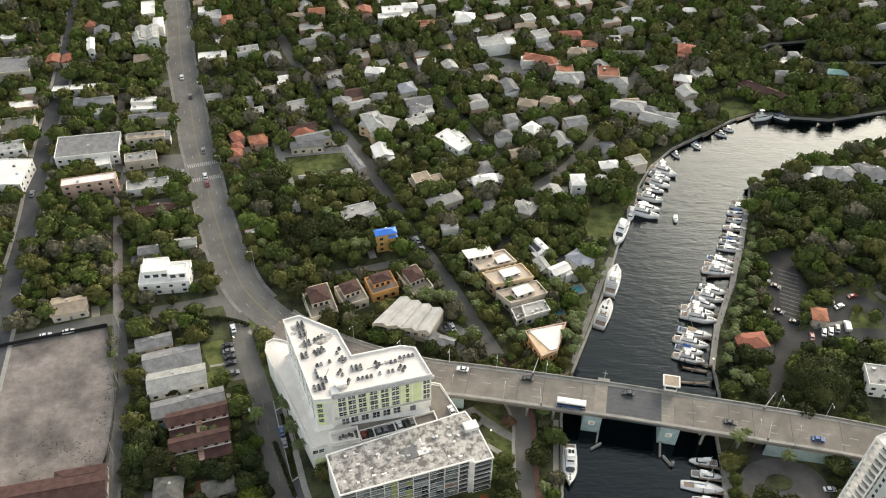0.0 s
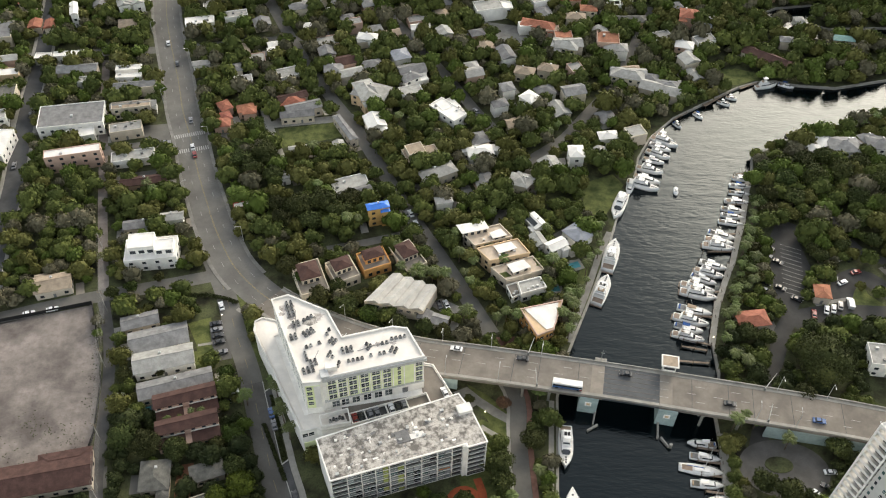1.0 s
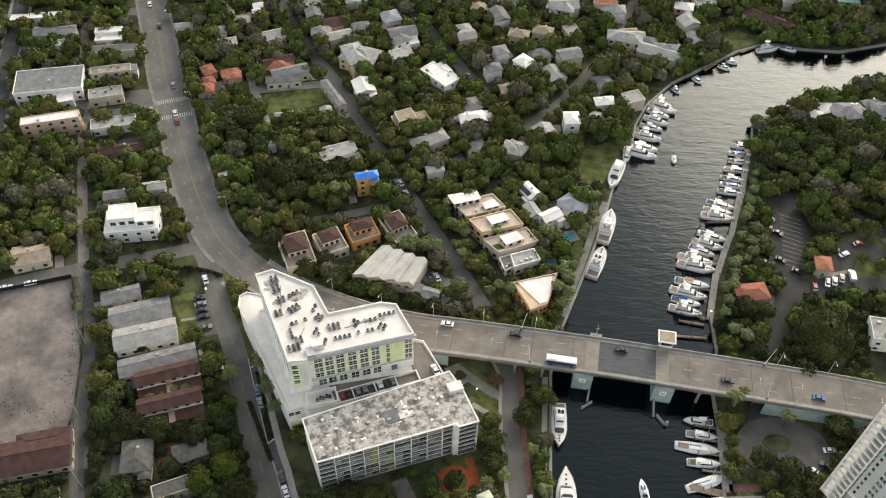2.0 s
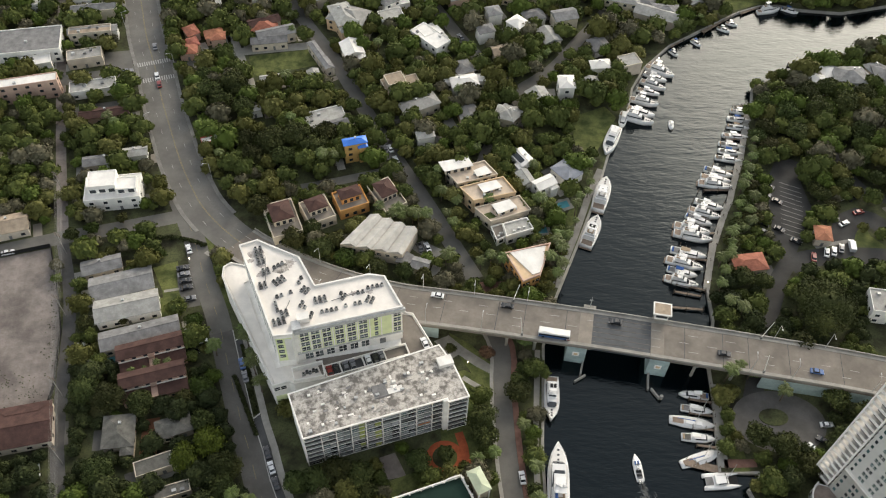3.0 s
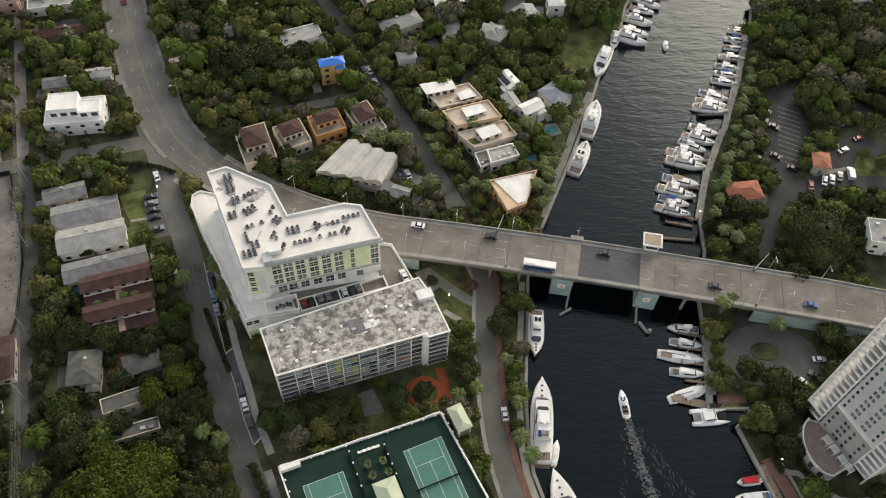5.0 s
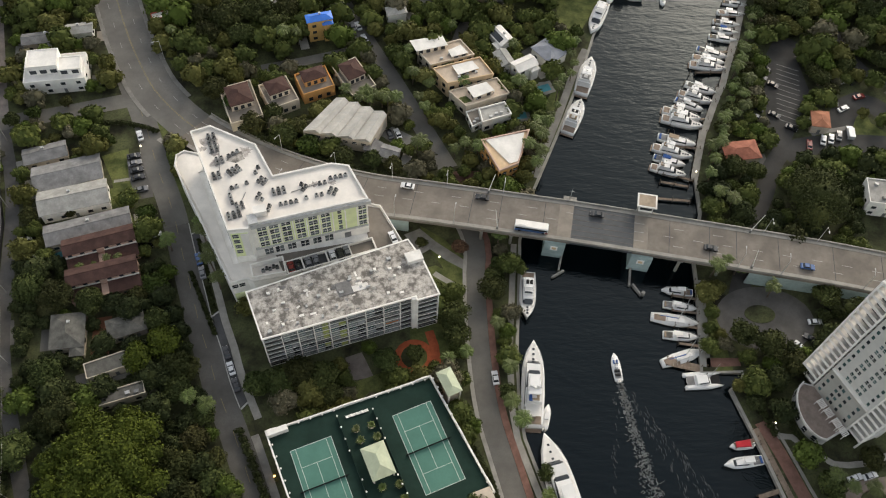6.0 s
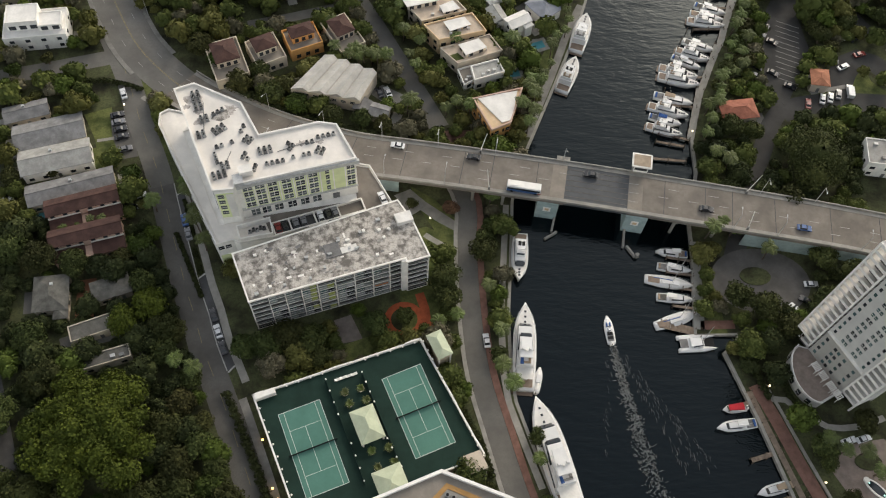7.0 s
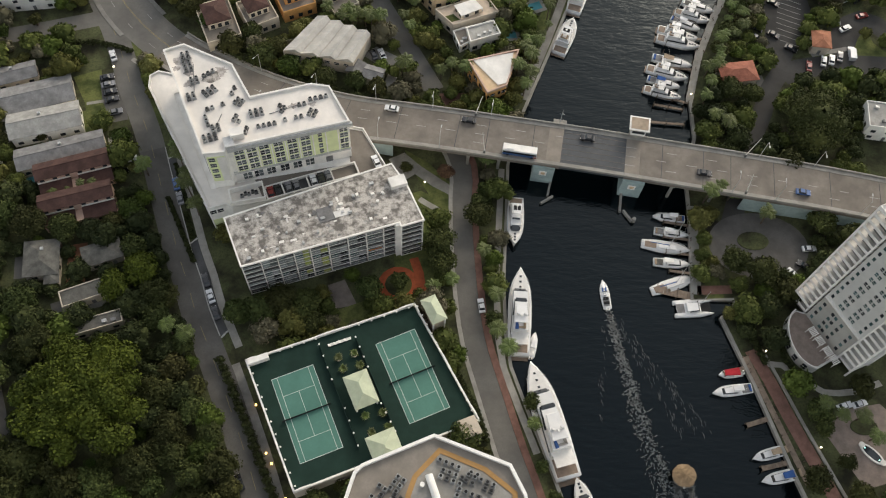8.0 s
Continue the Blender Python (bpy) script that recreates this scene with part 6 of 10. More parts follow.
for i, (a, b) in enumerate(((D[0], D[1]), (D[1], D[2]), (D[2], D[3]), (D[3], D[0]))):
    ln = (Vector(b) - Vector(a)).length
    panel(par, a, b, 0, ln, GZ - 0.2, GZ + 0.9, 0.45, -0.2)
    # raised and scalloped pieces of the parapet
    for u0, u1, h in ((0.0, 4.5, 1.7), (ln * 0.42, ln * 0.6, 1.45), (ln - 3.0, ln, 1.7)):
        n = 8
        for k in range(n):
            t0 = u0 + (u1 - u0) * k / n
            t1 = u0 + (u1 - u0) * (k + 1) / n
            panel(par, a, b, t0, t1, GZ + 0.9, GZ + h - 0.35 * abs(math.cos(math.pi * (k + 0.5) / n)), 0.44, -0.2)
part("parapet", par, white_wall, garage, "white scalloped parapet")
part("corner_tower", Shape().box(*g_rel([(27.6, 127.9)])[0], -0.2, 4.6, 5.0, 9.2, 21.5), cream_wall, garage, "cream corner stair tower")
part("corner_tower", Shape().box(*g_rel([(-25.4, 147.2)])[0], -0.2, 5.5, 1.6, 8.8, 21.5), white_wall, garage)
tennis_line = material("court_line", (0.62, 0.65, 0.60), 0.8, 0.1)


def tennis_court(cx, cy, turn):
    e = thing("tennis_court", cx, cy, GZ, turn, "green hard tennis court with white lines and net", "tennis court", "tennis courts")
    part("surface", Shape().box(0, 0, 0, 11.15, 23.95, 0.012), court_green, e, "light green playing surface")
    ln = Shape()
    for x in (-5.485, -4.115, 4.115, 5.485):
        ln.box(x, 0, 0.012, 0.11, 23.77, 0.006)
    for y in (-11.885, 11.885):
        ln.box(0, y, 0.0125, 10.97, 0.12, 0.006)
    for y in (-6.4, 6.4):
        ln.box(0, y, 0.0125, 8.23, 0.1, 0.006)
    ln.box(0, 0, 0.0122, 0.1, 12.8, 0.006)
    part("lines", ln, tennis_line, e)
    part("net", Shape().box(0, 0, 0.05, 12.4, 0.06, 0.95).box(-6.2, 0, 0, 0.12, 0.12, 1.1).box(6.2, 0, 0, 0.12, 0.12, 1.1), rubber, e, "dark net on posts")
    return e


tennis_court(13.7, 142.7, 22.2)
tennis_court(-12.5, 132.7, 21.3)


def pavilion(x, y, w, d, turn, z, eave):
    e = thing("pavilion", x, y, z, turn, "open pavilion with pale green hipped metal roof", "pavilion", "deck pavilions")
    for a in (-1, 1):
        for b in (-1, 1):
            part("post", Shape().box(a * (w / 2 - 0.5), b * (d / 2 - 0.5), 0, 0.4, 0.4, eave), white_wall, e)
    lp = max(0.0, (d - w) / 2)
    vs = [(-w / 2, -d / 2, eave), (w / 2, -d / 2, eave), (w / 2, d / 2, eave), (-w / 2, d / 2, eave), (0, -lp, eave + w * 0.24), (0, lp, eave + w * 0.24)] + [(a * w / 2, b * d / 2, eave - 0.2) for a, b in ((-1, -1), (1, -1), (1, 1), (-1, 1))]
    part("roof", Shape().add(vs, [(0, 1, 4), (1, 2, 5, 4), (2, 3, 5), (3, 0, 4, 5), (6, 9, 8, 7), (0, 6, 7, 1), (1, 7, 8, 2), (2, 8, 9, 3), (3, 9, 6, 0)]), pavilion_roof, e, "pale green roof")
    return e


pavilion(0.9, 138.0, 6.4, 9.6, 22, GZ, 3.2)
pavilion(7.0, 122.6, 7.6, 8.4, 22, GZ, 3.2)
ne = pavilion(19.5, 161.5, 4.4, 8.0, 25, 0, 9.8)
part("shaft", Shape().box(0, 0, -0.2, 3.4, 6.6, 9.7), cream_wall, ne, "cream stair shaft")


def deck_lamp(x, y):
    e = thing("deck_lamp", x, y, GZ, 22, "white ball lamp on a short fence post", "lamp", "deck fence lamps")
    part("post", Shape().box(0, 0, 0, 0.14, 0.14, 1.6), court_dark, e)
    part("globe", Shape().tube((0, 0, 1.6), (0, 0, 2.05), 0.26, 0.22, 8), white_wall, e, "white lamp head")
    return e


first_lamp = deck_lamp(-10.1, 151.2)
for row, n in ((((-10.1, 151.2), (-6.5, 141.3)), 4), (((-3.0, 133.4), (0.4, 123.6)), 4), (((-0.8, 153.2), (2.5, 144.7)), 4), (((5.9, 134.6), (9.4, 127.2)), 4), (((15.3, 162.2), (28.3, 132.4)), 12), (((-27.6, 146.4), (-14.2, 113.8)), 11), (((-23.0, 148.2), (-11, 152.8)), 5), (((0, 156.8), (13, 161.8)), 5)):
    a, b = Vector(row[0]), Vector(row[1])
    for k in range(n):
        p = a.lerp(b, k / (n - 1))
        if (p - Vector((-10.1, 151.2))).length > 0.3:
            copy_thing(first_lamp, pose(p.x, p.y, GZ, 0, 0, 22))
for a, b in (((-10.1, 151.2), (0.6, 123)), ((-0.8, 153.2), (9.6, 126.6))):
    a, b = Vector(a), Vector(b)
    f = solid("court_fence", Shape().wall_run([a, b], GZ, GZ + 1.5, 0.05, False), court_dark, "low dark green windscreen fence between the courts", "fence")


def planter(x, y):
    e = thing("planter", x, y, GZ, rng.uniform(0, 360), "round cream planter with a bushy young palm", "planter", "deck planters")
    part("pot", Shape().tube((0, 0, 0), (0, 0, 0.9), 0.75, 1.0, 14), cream_wall, e)
    fr = Shape()
    for k in range(16):
        a = k * 0.39
        L = rng.uniform(1.1, 1.7)
        up = rng.uniform(0.2, 1.0)
        d, s = Vector((math.cos(a), math.sin(a), 0)), Vector((-math.sin(a), math.cos(a), 0)) * 0.22
        p0, p1, p2 = Vector((0, 0, 0.95)), d * L * 0.6 + Vector((0, 0, 0.95 + up)), d * L + Vector((0, 0, 0.7 + up * 0.8))
        fr.add([p0 - s * 0.3, p0 + s * 0.3, p1 + s, p1 - s, p2], [(0, 1, 2, 3), (3, 2, 4)])
    part("leaves", fr, palm_leaf, e, "green arching leaves")


for x, y in ((-5.1, 147.6), (-1.1, 148.7), (-3.8, 144.4), (0.4, 145.4), (2.0, 131.5), (6.3, 132.2), (3.6, 127.1), (7.7, 128.5)):
    planter(x, y)


def lounger(x, y, turn):
    e = thing("sun_lounger", x, y, GZ, turn, "white deck lounger beside the courts", "lounger", "deck loungers")
    part("seat", Shape().box(0, -0.3, 0.3, 0.75, 1.4, 0.1), white_wall, e)
    part("backrest", Shape().add([(-0.37, 0.4, 0.35), (0.37, 0.4, 0.35), (0.37, 1.0, 0.85), (-0.37, 1.0, 0.85), (-0.37, 0.4, 0.25), (0.37, 0.4, 0.25), (0.37, 1.05, 0.78), (-0.37, 1.05, 0.78)], [(0, 1, 2, 3), (7, 6, 5, 4), (0, 4, 5, 1), (1, 5, 6, 2), (2, 6, 7, 3), (3, 7, 4, 0)]), white_wall, e)
    for a, b in ((-0.32, -0.9), (0.32, -0.9), (-0.32, 0.35), (0.32, 0.35)):
        part("leg", Shape().box(a, b, 0, 0.07, 0.07, 0.3), light_metal, e)


for k in range(4):
    lounger(-7.0 + k * 1.35, 151.6 + k * 0.5, 112)

# ---- round-ended tower in front, seen from above ----
TX, TY = 17.0, 88.0
TZ = 60.0
NEAR = [(0.2, 88), (0.6, 93.5), (2.2, 98.6), (3.6, 100.0), (17.0, 105.6), (31.0, 99.6), (33.4, 94.0), (34, 88), (30, 76), (17, 70), (4, 76)]
keep_off_poly(NEAR)
nt_ = thing("residential_tower", TX, TY, 0, 0, "tall cream residential tower with a flat plant roof", "tower")
n_rel = [(p[0] - TX, p[1] - TY) for p in NEAR]
part("wall", Shape().prism(n_rel, -0.2, TZ - 0.4), cream_wall, nt_)
nroof = part("roof", Shape().prism(n_rel, TZ - 0.4, TZ - 0.2), pale_deck, nt_, "pale pinkish roof screed")
part("parapet", Shape().wall_run(n_rel, TZ - 0.4, TZ + 0.9, 0.6), white_wall, nt_, "broad white parapet")
stripe = Shape()
inner = [(-5.0, 6.3), (-3.7, 9.8), (1.0, 14.8), (9.3, 11.0), (14.6, 6.4), (14.6, -8.0), (0.0, -14.0), (-6.5, -9.0)]
stripe.wall_run(inner, TZ - 0.2, TZ - 0.08, 0.95)
part("membrane_stripe", stripe, ochre, nroof, "ochre brown walkway stripe")
part("plant_screed", Shape().prism([(a * 0.95, b * 0.95) for a, b in inner], TZ - 0.2, TZ - 0.17), concrete, nroof, "grey plant area screed")
part("duct", Shape().tube((-1.2, 10.0, TZ + 0.6), (0.8, 3.5, TZ + 0.6), 0.75, sides=12).tube((-2.4, 8.2, TZ - 0.2), (-2.4, 8.2, TZ + 1.0), 0.45, sides=10), white_wall, nroof, "fat white duct")
for px, py, r_, c_, tn in ((21.4, 99.4, 1, 7, -24), (20.0, 97.6, 2, 4, -24), (25.2, 96.4, 2, 5, -24), (24, 93.4, 2, 6, -24), (10.0, 96.4, 2, 3, 55), (6.6, 94.8, 2, 3, 55), (9.4, 93.0, 2, 3, 55), (19, 91, 3, 5, -24)):
    condensers(px, py, TZ - 0.18, r_, c_, tn, 1.25)

# ---- white condominium tower by the river ----
CX, CY = 130.0, 156.0
condo = thing("condominium_tower", CX, CY, 0, 0, "tall off-white condominium tower with stacked balconies", "tower")
c_rel = lambda pts: [(p[0] - CX, p[1] - CY) for p in pts]
CBODY = [(119.3, 157.6), (124.8, 144.6), (150, 155), (144.5, 168)]
keep_off_poly([(113, 158), (118, 142), (152, 146), (148, 172), (120, 168)])
condo_wall = material("condo_wall", (0.60, 0.585, 0.55), 0.8, 0.08, 0.2, 1.5)
condo_base = material("condo_base", (0.40, 0.385, 0.35), 0.8, 0.1, 0.2, 1.5)
terrace_tile = material("terrace_tile", (0.25, 0.2, 0.17), 0.8, 0.2, 0.5, 3.0)
CT = 58.0
part("wall", Shape().prism(c_rel(CBODY), -0.2, CT), condo_wall, condo, "off-white rendered walls")
C0, C1 = c_rel([(119.3, 157.6), (124.8, 144.6)])
CLN = (Vector(C1) - Vector(C0)).length
base = Shape()
panel(base, C0, C1, 0.2, CLN - 0.2, 3.8, 17.4, 0.5, 0.15)
part("base_block", base, condo_base, condo, "slightly darker lower block")
cst = Shape()
panel(cst, C0, C1, 0.1, CLN - 0.1, 17.4, 17.9, 0.8, 0.3)
part("string_course", cst, white_wall, condo)
for k in range(13):
    z = 18.9 + k * 2.95
    for u, w in ((1.3, 0.8), (4.4, 0.85), (5.5, 0.85), (8.4, 0.85), (9.5, 0.85), (12.7, 0.8)):
        pane(condo, C0, C1, u, z, w, 1.35, TEAL_PANE if (k * 7 + int(u * 3)) % 3 else None, 0.04, w > 0.82)
for k in range(4):
    z = 5.2 + k * 2.95
    for u in (1.6, 5.0, 6.3, 8.6, 12.2):
        pane(condo, C0, C1, u, z, 0.95, 1.35, TEAL_PANE if (k + int(u)) % 2 else None, 0.43, False)
# balcony stacks on the north-west and south corners
for (qx, qy), sx, sy, tn in (((121.6, 162.5), 8.4, 6.2, 23), ((129.5, 143.8), 8.0, 5.2, 23)):
    q = c_rel([(qx, qy)])[0]
    for k in range(19):
        z = 3.8 + k * 2.95
        sl = part("balcony_slab", Shape().box(q[0], q[1], z - 0.22, sx, sy, 0.22, tn), white_wall, condo)
        part("railing", Shape().wall_run([(Vector(q) + Vector((math.cos(radians(tn)) * a * sx / 2 - math.sin(radians(tn)) * b * sy / 2, math.sin(radians(tn)) * a * sx / 2 + math.cos(radians(tn)) * b * sy / 2))) for a, b in ((-1, -1), (1, -1), (1, 1), (-1, 1))], z, z + 1.0, 0.08), white_wall, sl, "white balcony railing")
    # back wall coloured grey so the recess reads dark: shade in the colour
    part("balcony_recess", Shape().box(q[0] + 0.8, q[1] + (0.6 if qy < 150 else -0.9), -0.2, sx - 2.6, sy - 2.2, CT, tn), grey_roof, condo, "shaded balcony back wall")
    cols = Shape()
    for a, b in ((-1, -1), (1, -1), (1, 1), (-1, 1)):
        w = Vector((math.cos(radians(tn)) * a * sx * 0.47 - math.sin(radians(tn)) * b * sy * 0.47, math.sin(radians(tn)) * a * sx * 0.47 + math.cos(radians(tn)) * b * sy * 0.47))
        cols.box(q[0] + w.x, q[1] + w.y, -0.2, 0.5, 0.5, CT, tn)
    part("column", cols, white_wall, condo)
part("roof", Shape().prism([(a * 1.02, b * 1.02) for a, b in c_rel(CBODY)], CT, CT + 1.0), white_wall, condo)
# curved terrace at its foot
arc = [(118.6 + 5.8 * math.cos(a), 150.2 + 9.2 * math.sin(a)) for a in [radians(112 + 12 * i) for i in range(14)]]
arc = [(a * math.cos(radians(-2)), b) for a, b in arc]
terrace_pts = c_rel([(121, 157.5), (125.5, 145.5)][::-1]) + c_rel(arc)
part("terrace", Shape().prism(c_rel([(124.8, 144.6), (119.3, 157.6)] + arc), -0.2, 3.8), condo_wall, condo, "curved two-level terrace base")
part("terrace_paving", Shape().prism(c_rel([(124.6, 145), (119.4, 157.2)] + [(118.6 + (p[0] - 118.6) * 0.94, 150.2 + (p[1] - 150.2) * 0.94) for p in arc]), 3.8, 3.83), terrace_tile, condo, "pale brown terrace paving")
part("terrace_balustrade", Shape().wall_run(c_rel(arc), 3.8, 4.7, 0.3, False), white_wall, condo, "white balustrade")
for i in range(2, 12, 2):
    pane(condo, c_rel([arc[i + 1]])[0], c_rel([arc[i]])[0], 0.9, 0.8, 1.5, 2.4, None, 0.06)
    pane(condo, c_rel([arc[i]])[0], c_rel([arc[i + 1]])[0], 0.9, 0.8, 1.5, 2.4, None, 0.06)


def awning(x, y, turn):
    e = thing("pergola", x, y, 3.83, turn, "white slatted pergola over a terrace seat", "pergola", "terrace pergolas")
    for k in range(6):
        part("slat", Shape().box(-1.1 + k * 0.44, 0, 2.3, 0.24, 2.0, 0.1), white_wall, e)
    for a in (-1.1, 1.1):
        part("beam", Shape().box(0, a * 0.8, 2.15, 2.6, 0.14, 0.15), white_wall, e)
        for b in (-0.8, 0.8):
            part("post", Shape().box(a, b, 0, 0.14, 0.14, 2.2), white_wall, e)


for u in (2.2, 5.2, 8.6, 11.4):
    p, t = along((121.5, 157.6), (127.0, 144.6), u, 1.8)
    awning(p.x, p.y, t)

condo.location.x += 2.2

# ---- corrugated warehouse, wedge-shaped orange house ----
def warehouse():
    P = [(-26.1, 257.4), (-3.7, 252.0), (1.6, 264.9), (-15.8, 273.3)]
    keep_off_poly(P)
    o = Vector((-11, 262))
    q = [Vector(p) - o for p in P]
    e = thing("warehouse", o.x, o.y, 0, 0, "cream warehouse with ridged grey sheet roof", "warehouse")
    part("wall", Shape().prism([(p.x, p.y) for p in q], -0.2, 6.0), cream_wall, e)
    n = 4
    for k in range(n):
        t0, t1, tm = k / n, (k + 1) / n, (k + 0.72) / n
        a0, a1, am = q[0].lerp(q[1], t0), q[0].lerp(q[1], t1), q[0].lerp(q[1], tm)
        b0, b1, bm_ = q[3].lerp(q[2], t0), q[3].lerp(q[2], t1), q[3].lerp(q[2], tm)
        s = Shape()
        s.add([(a0.x, a0.y, 6.0), (am.x, am.y, 7.6), (a1.x, a1.y, 6.1), (b0.x, b0.y, 6.0), (bm_.x, bm_.y, 7.6), (b1.x, b1.y, 6.1)], [(0, 1, 4, 3), (1, 2, 5, 4), (0, 2, 1), (3, 4, 5), (0, 3, 5, 2)])
        r = part("roof_bay", s, corrugated, e, "grey corrugated roof bay")
        for j in range(7):
            f = (j + 0.5) / 7
            u, v = a0.lerp(b0, f), am.lerp(bm_, f)
            part("rib", Shape().tube((u.x, u.y, 6.03), (v.x, v.y, 7.63), 0.05, sides=4), light_metal, r)
    for k in range(7):
        pane(e, q[0], q[1], 2 + k * 3.1, 3.6, 1.6, 1.1, None, 0.04)


warehouse()


def wedge_house():
    P = [(32.8, 251.3), (48.8, 256.1), (44.0, 241.1), (38.0, 238.0)]
    keep_off_poly(P)
    P = P[::-1]
    o = Vector((42, 246))
    q = [(p[0] - o.x, p[1] - o.y) for p in P]
    e = thing("house", o.x, o.y, 0, 0, "orange three-storey wedge-shaped house with white roof", "house", "neighbourhood houses")
    part("wall", Shape().prism(q, -0.2, 7.6), orange_wall, e)
    part("terrace", Shape().prism([(a * 0.94, b * 0.94) for a, b in q], 7.6, 7.68), tan_wall, e, "pinkish roof terrace floor")
    part("roof", Shape().prism([(-8.0, 5.8), (5.2, 9.0), (2.6, -3.8), (-0.6, -5.0)], 7.68, 8.1), white_roof, e, "white upper roof slab")
    part("parapet", Shape().wall_run(q, 7.5, 8.4, 0.45), pink_wall, e, "cream parapet")
    for a, b, ln in ((q[3], q[0], 14), (q[0], q[1], 7), (q[1], q[2], 16), (q[2], q[3], 16)):
        for u in range(2, ln, 4):
            for z in (1.0, 4.4):
                pane(e, a, b, u, z, 1.5, 1.6, None, 0.04)
                pane(e, b, a, u, z, 1.5, 1.6, None, 0.04)


wedge_house()

# ---- far houses along the back streets, between the ones above ----
DRIVES = Shape()
for x0, x1, y0, y1, count in ((-115, 40, 425, 600, 92), (40, 150, 430, 620, 50), (-330, -215, 300, 620, 44), (-190, -130, 470, 640, 22), (190, 330, 300, 380, 12), (200, 420, 520, 680, 24), (20, 100, 330, 420, 22), (190, 330, 230, 300, 6)):
    for k in range(count * 6):
        x, y = rng.uniform(x0, x1), rng.uniform(y0, y1)
        w, d = rng.uniform(8, 15), rng.uniform(7, 11)
        if free(x, y) < max(w, d) * 0.56:
            continue
        st, rf = rng.choice([("hip", pale_roof), ("hip", grey_roof), ("gable", grey_roof), ("hip", tan_roof), ("flat", pale_roof), ("gable", pale_roof), ("flat", pale_roof), ("gable", tan_roof), ("hip", grey_roof), ("gable", pale_roof)])
        house(x, y, w, d, 18 + rng.choice([0, 90]) + rng.uniform(-4, 4), rng.choice([3.4, 3.6, 6.0]), st, rf, rng.choice([cream_wall, white_wall, pink_wall]), False)
        a, q = rng.uniform(0, 6.28), max(w, d) * 0.62
        DRIVES.box(x + q * math.cos(a), y + q * math.sin(a), -0.1, rng.uniform(3, 7), rng.uniform(5, 11), 0.112 + 0.0001 * k, 18 + rng.choice([0, 90]))
        keep_off_spot(x + q * math.cos(a), y + q * math.sin(a), 2.2)
        count -= 1
        if count == 0:
            break
solid("driveway", DRIVES, path_concrete, "pale paved drives and yards among far houses", "driveway", "stuff")

# ---- trees ----
trng = np.random.RandomState(3)


def crown_arrays(radius, height, leaves, leaf, lobes, seed, core=0.72):
    """A crown of leaf clumps on several lobes: vertices (n, 3) and quads (m, 4), the crown's base at z = 0."""
    r = np.random.RandomState(seed)
    cs = [(0, 0, height * 0.5, radius * 0.72)]
    for i in range(lobes):
        a = 2 * math.pi * i / lobes + r.uniform(-0.4, 0.4)
        q = radius * r.uniform(0.38, 0.62)
        cs.append((q * math.cos(a), q * math.sin(a), height * r.uniform(0.25, 0.62), radius * r.uniform(0.36, 0.52)))
    if lobes >= 30:   # a wide dome of many clumps
        cs = [(0, 0, height * 0.32, radius * 0.6)]
        for i in range(lobes):
            q = radius * 0.84 * math.sqrt((i + 0.5) / lobes)
            a = 2.4 * i + r.uniform(-0.3, 0.3)
            cs.append((q * math.cos(a), q * math.sin(a), height * (0.18 + 0.56 * math.sqrt(1 - (q / radius) ** 2)) + r.uniform(-0.8, 0.5), radius * r.uniform(0.13, 0.24)))
    cs = np.array(cs)
    pick = r.choice(len(cs), leaves, p=(cs[:, 3] ** 2) / (cs[:, 3] ** 2).sum())
    n = r.normal(size=(leaves, 3))
    n[:, 2] = np.abs(n[:, 2]) * 1.1 - 0.25
    n /= np.linalg.norm(n, axis=1)[:, None]
    rad = cs[pick, 3] * r.uniform(0.8, 1.08, leaves)
    c = cs[pick, :3] + n * rad[:, None] * np.array([1, 1, min(1.0, height / radius * 0.62)])
    tilt = n + r.normal(size=(leaves, 3)) * 0.55
    tilt /= np.linalg.norm(tilt, axis=1)[:, None]
    u = np.cross(tilt, r.normal(size=(leaves, 3)))
    u /= np.linalg.norm(u, axis=1)[:, None]
    w = np.cross(tilt, u)
    s = leaf * r.uniform(0.55, 1.25, leaves)[:, None]
    k = r.uniform(0.5, 0.9, leaves)[:, None]
    quad = np.stack([c - u * s, c - w * s * k + tilt * s * 0.15, c + u * s, c + w * s * k + tilt * s * 0.15], 1)
    v, f = [quad.reshape(-1, 3)], [np.arange(leaves * 4).reshape(-1, 4)]
    # dense inner mass of each lobe
    base = leaves * 4
    ring, rows = 6, 3
    for x, y, z, q in cs:
        pts = []
        for i in range(rows + 1):
            th = math.pi * (0.04 + 0.92 * i / rows)
            for j in range(ring):
                ph = 2 * math.pi * (j + 0.5 * (i % 2)) / ring
                g = q * core * r.uniform(0.85, 1.1)
                pts.append((x + g * math.sin(th) * math.cos(ph), y + g * math.sin(th) * math.sin(ph), z + g * math.cos(th) * min(1.0, height / radius * 0.62)))
        v.append(np.array(pts))
        f.append(np.array([(base + i * ring + j, base + (i + 1) * ring + j, base + (i + 1) * ring + (j + 1) % ring, base + i * ring + (j + 1) % ring) for i in range(rows) for j in range(ring)]))
        base += len(pts)
    return np.concatenate(v), np.concatenate(f)


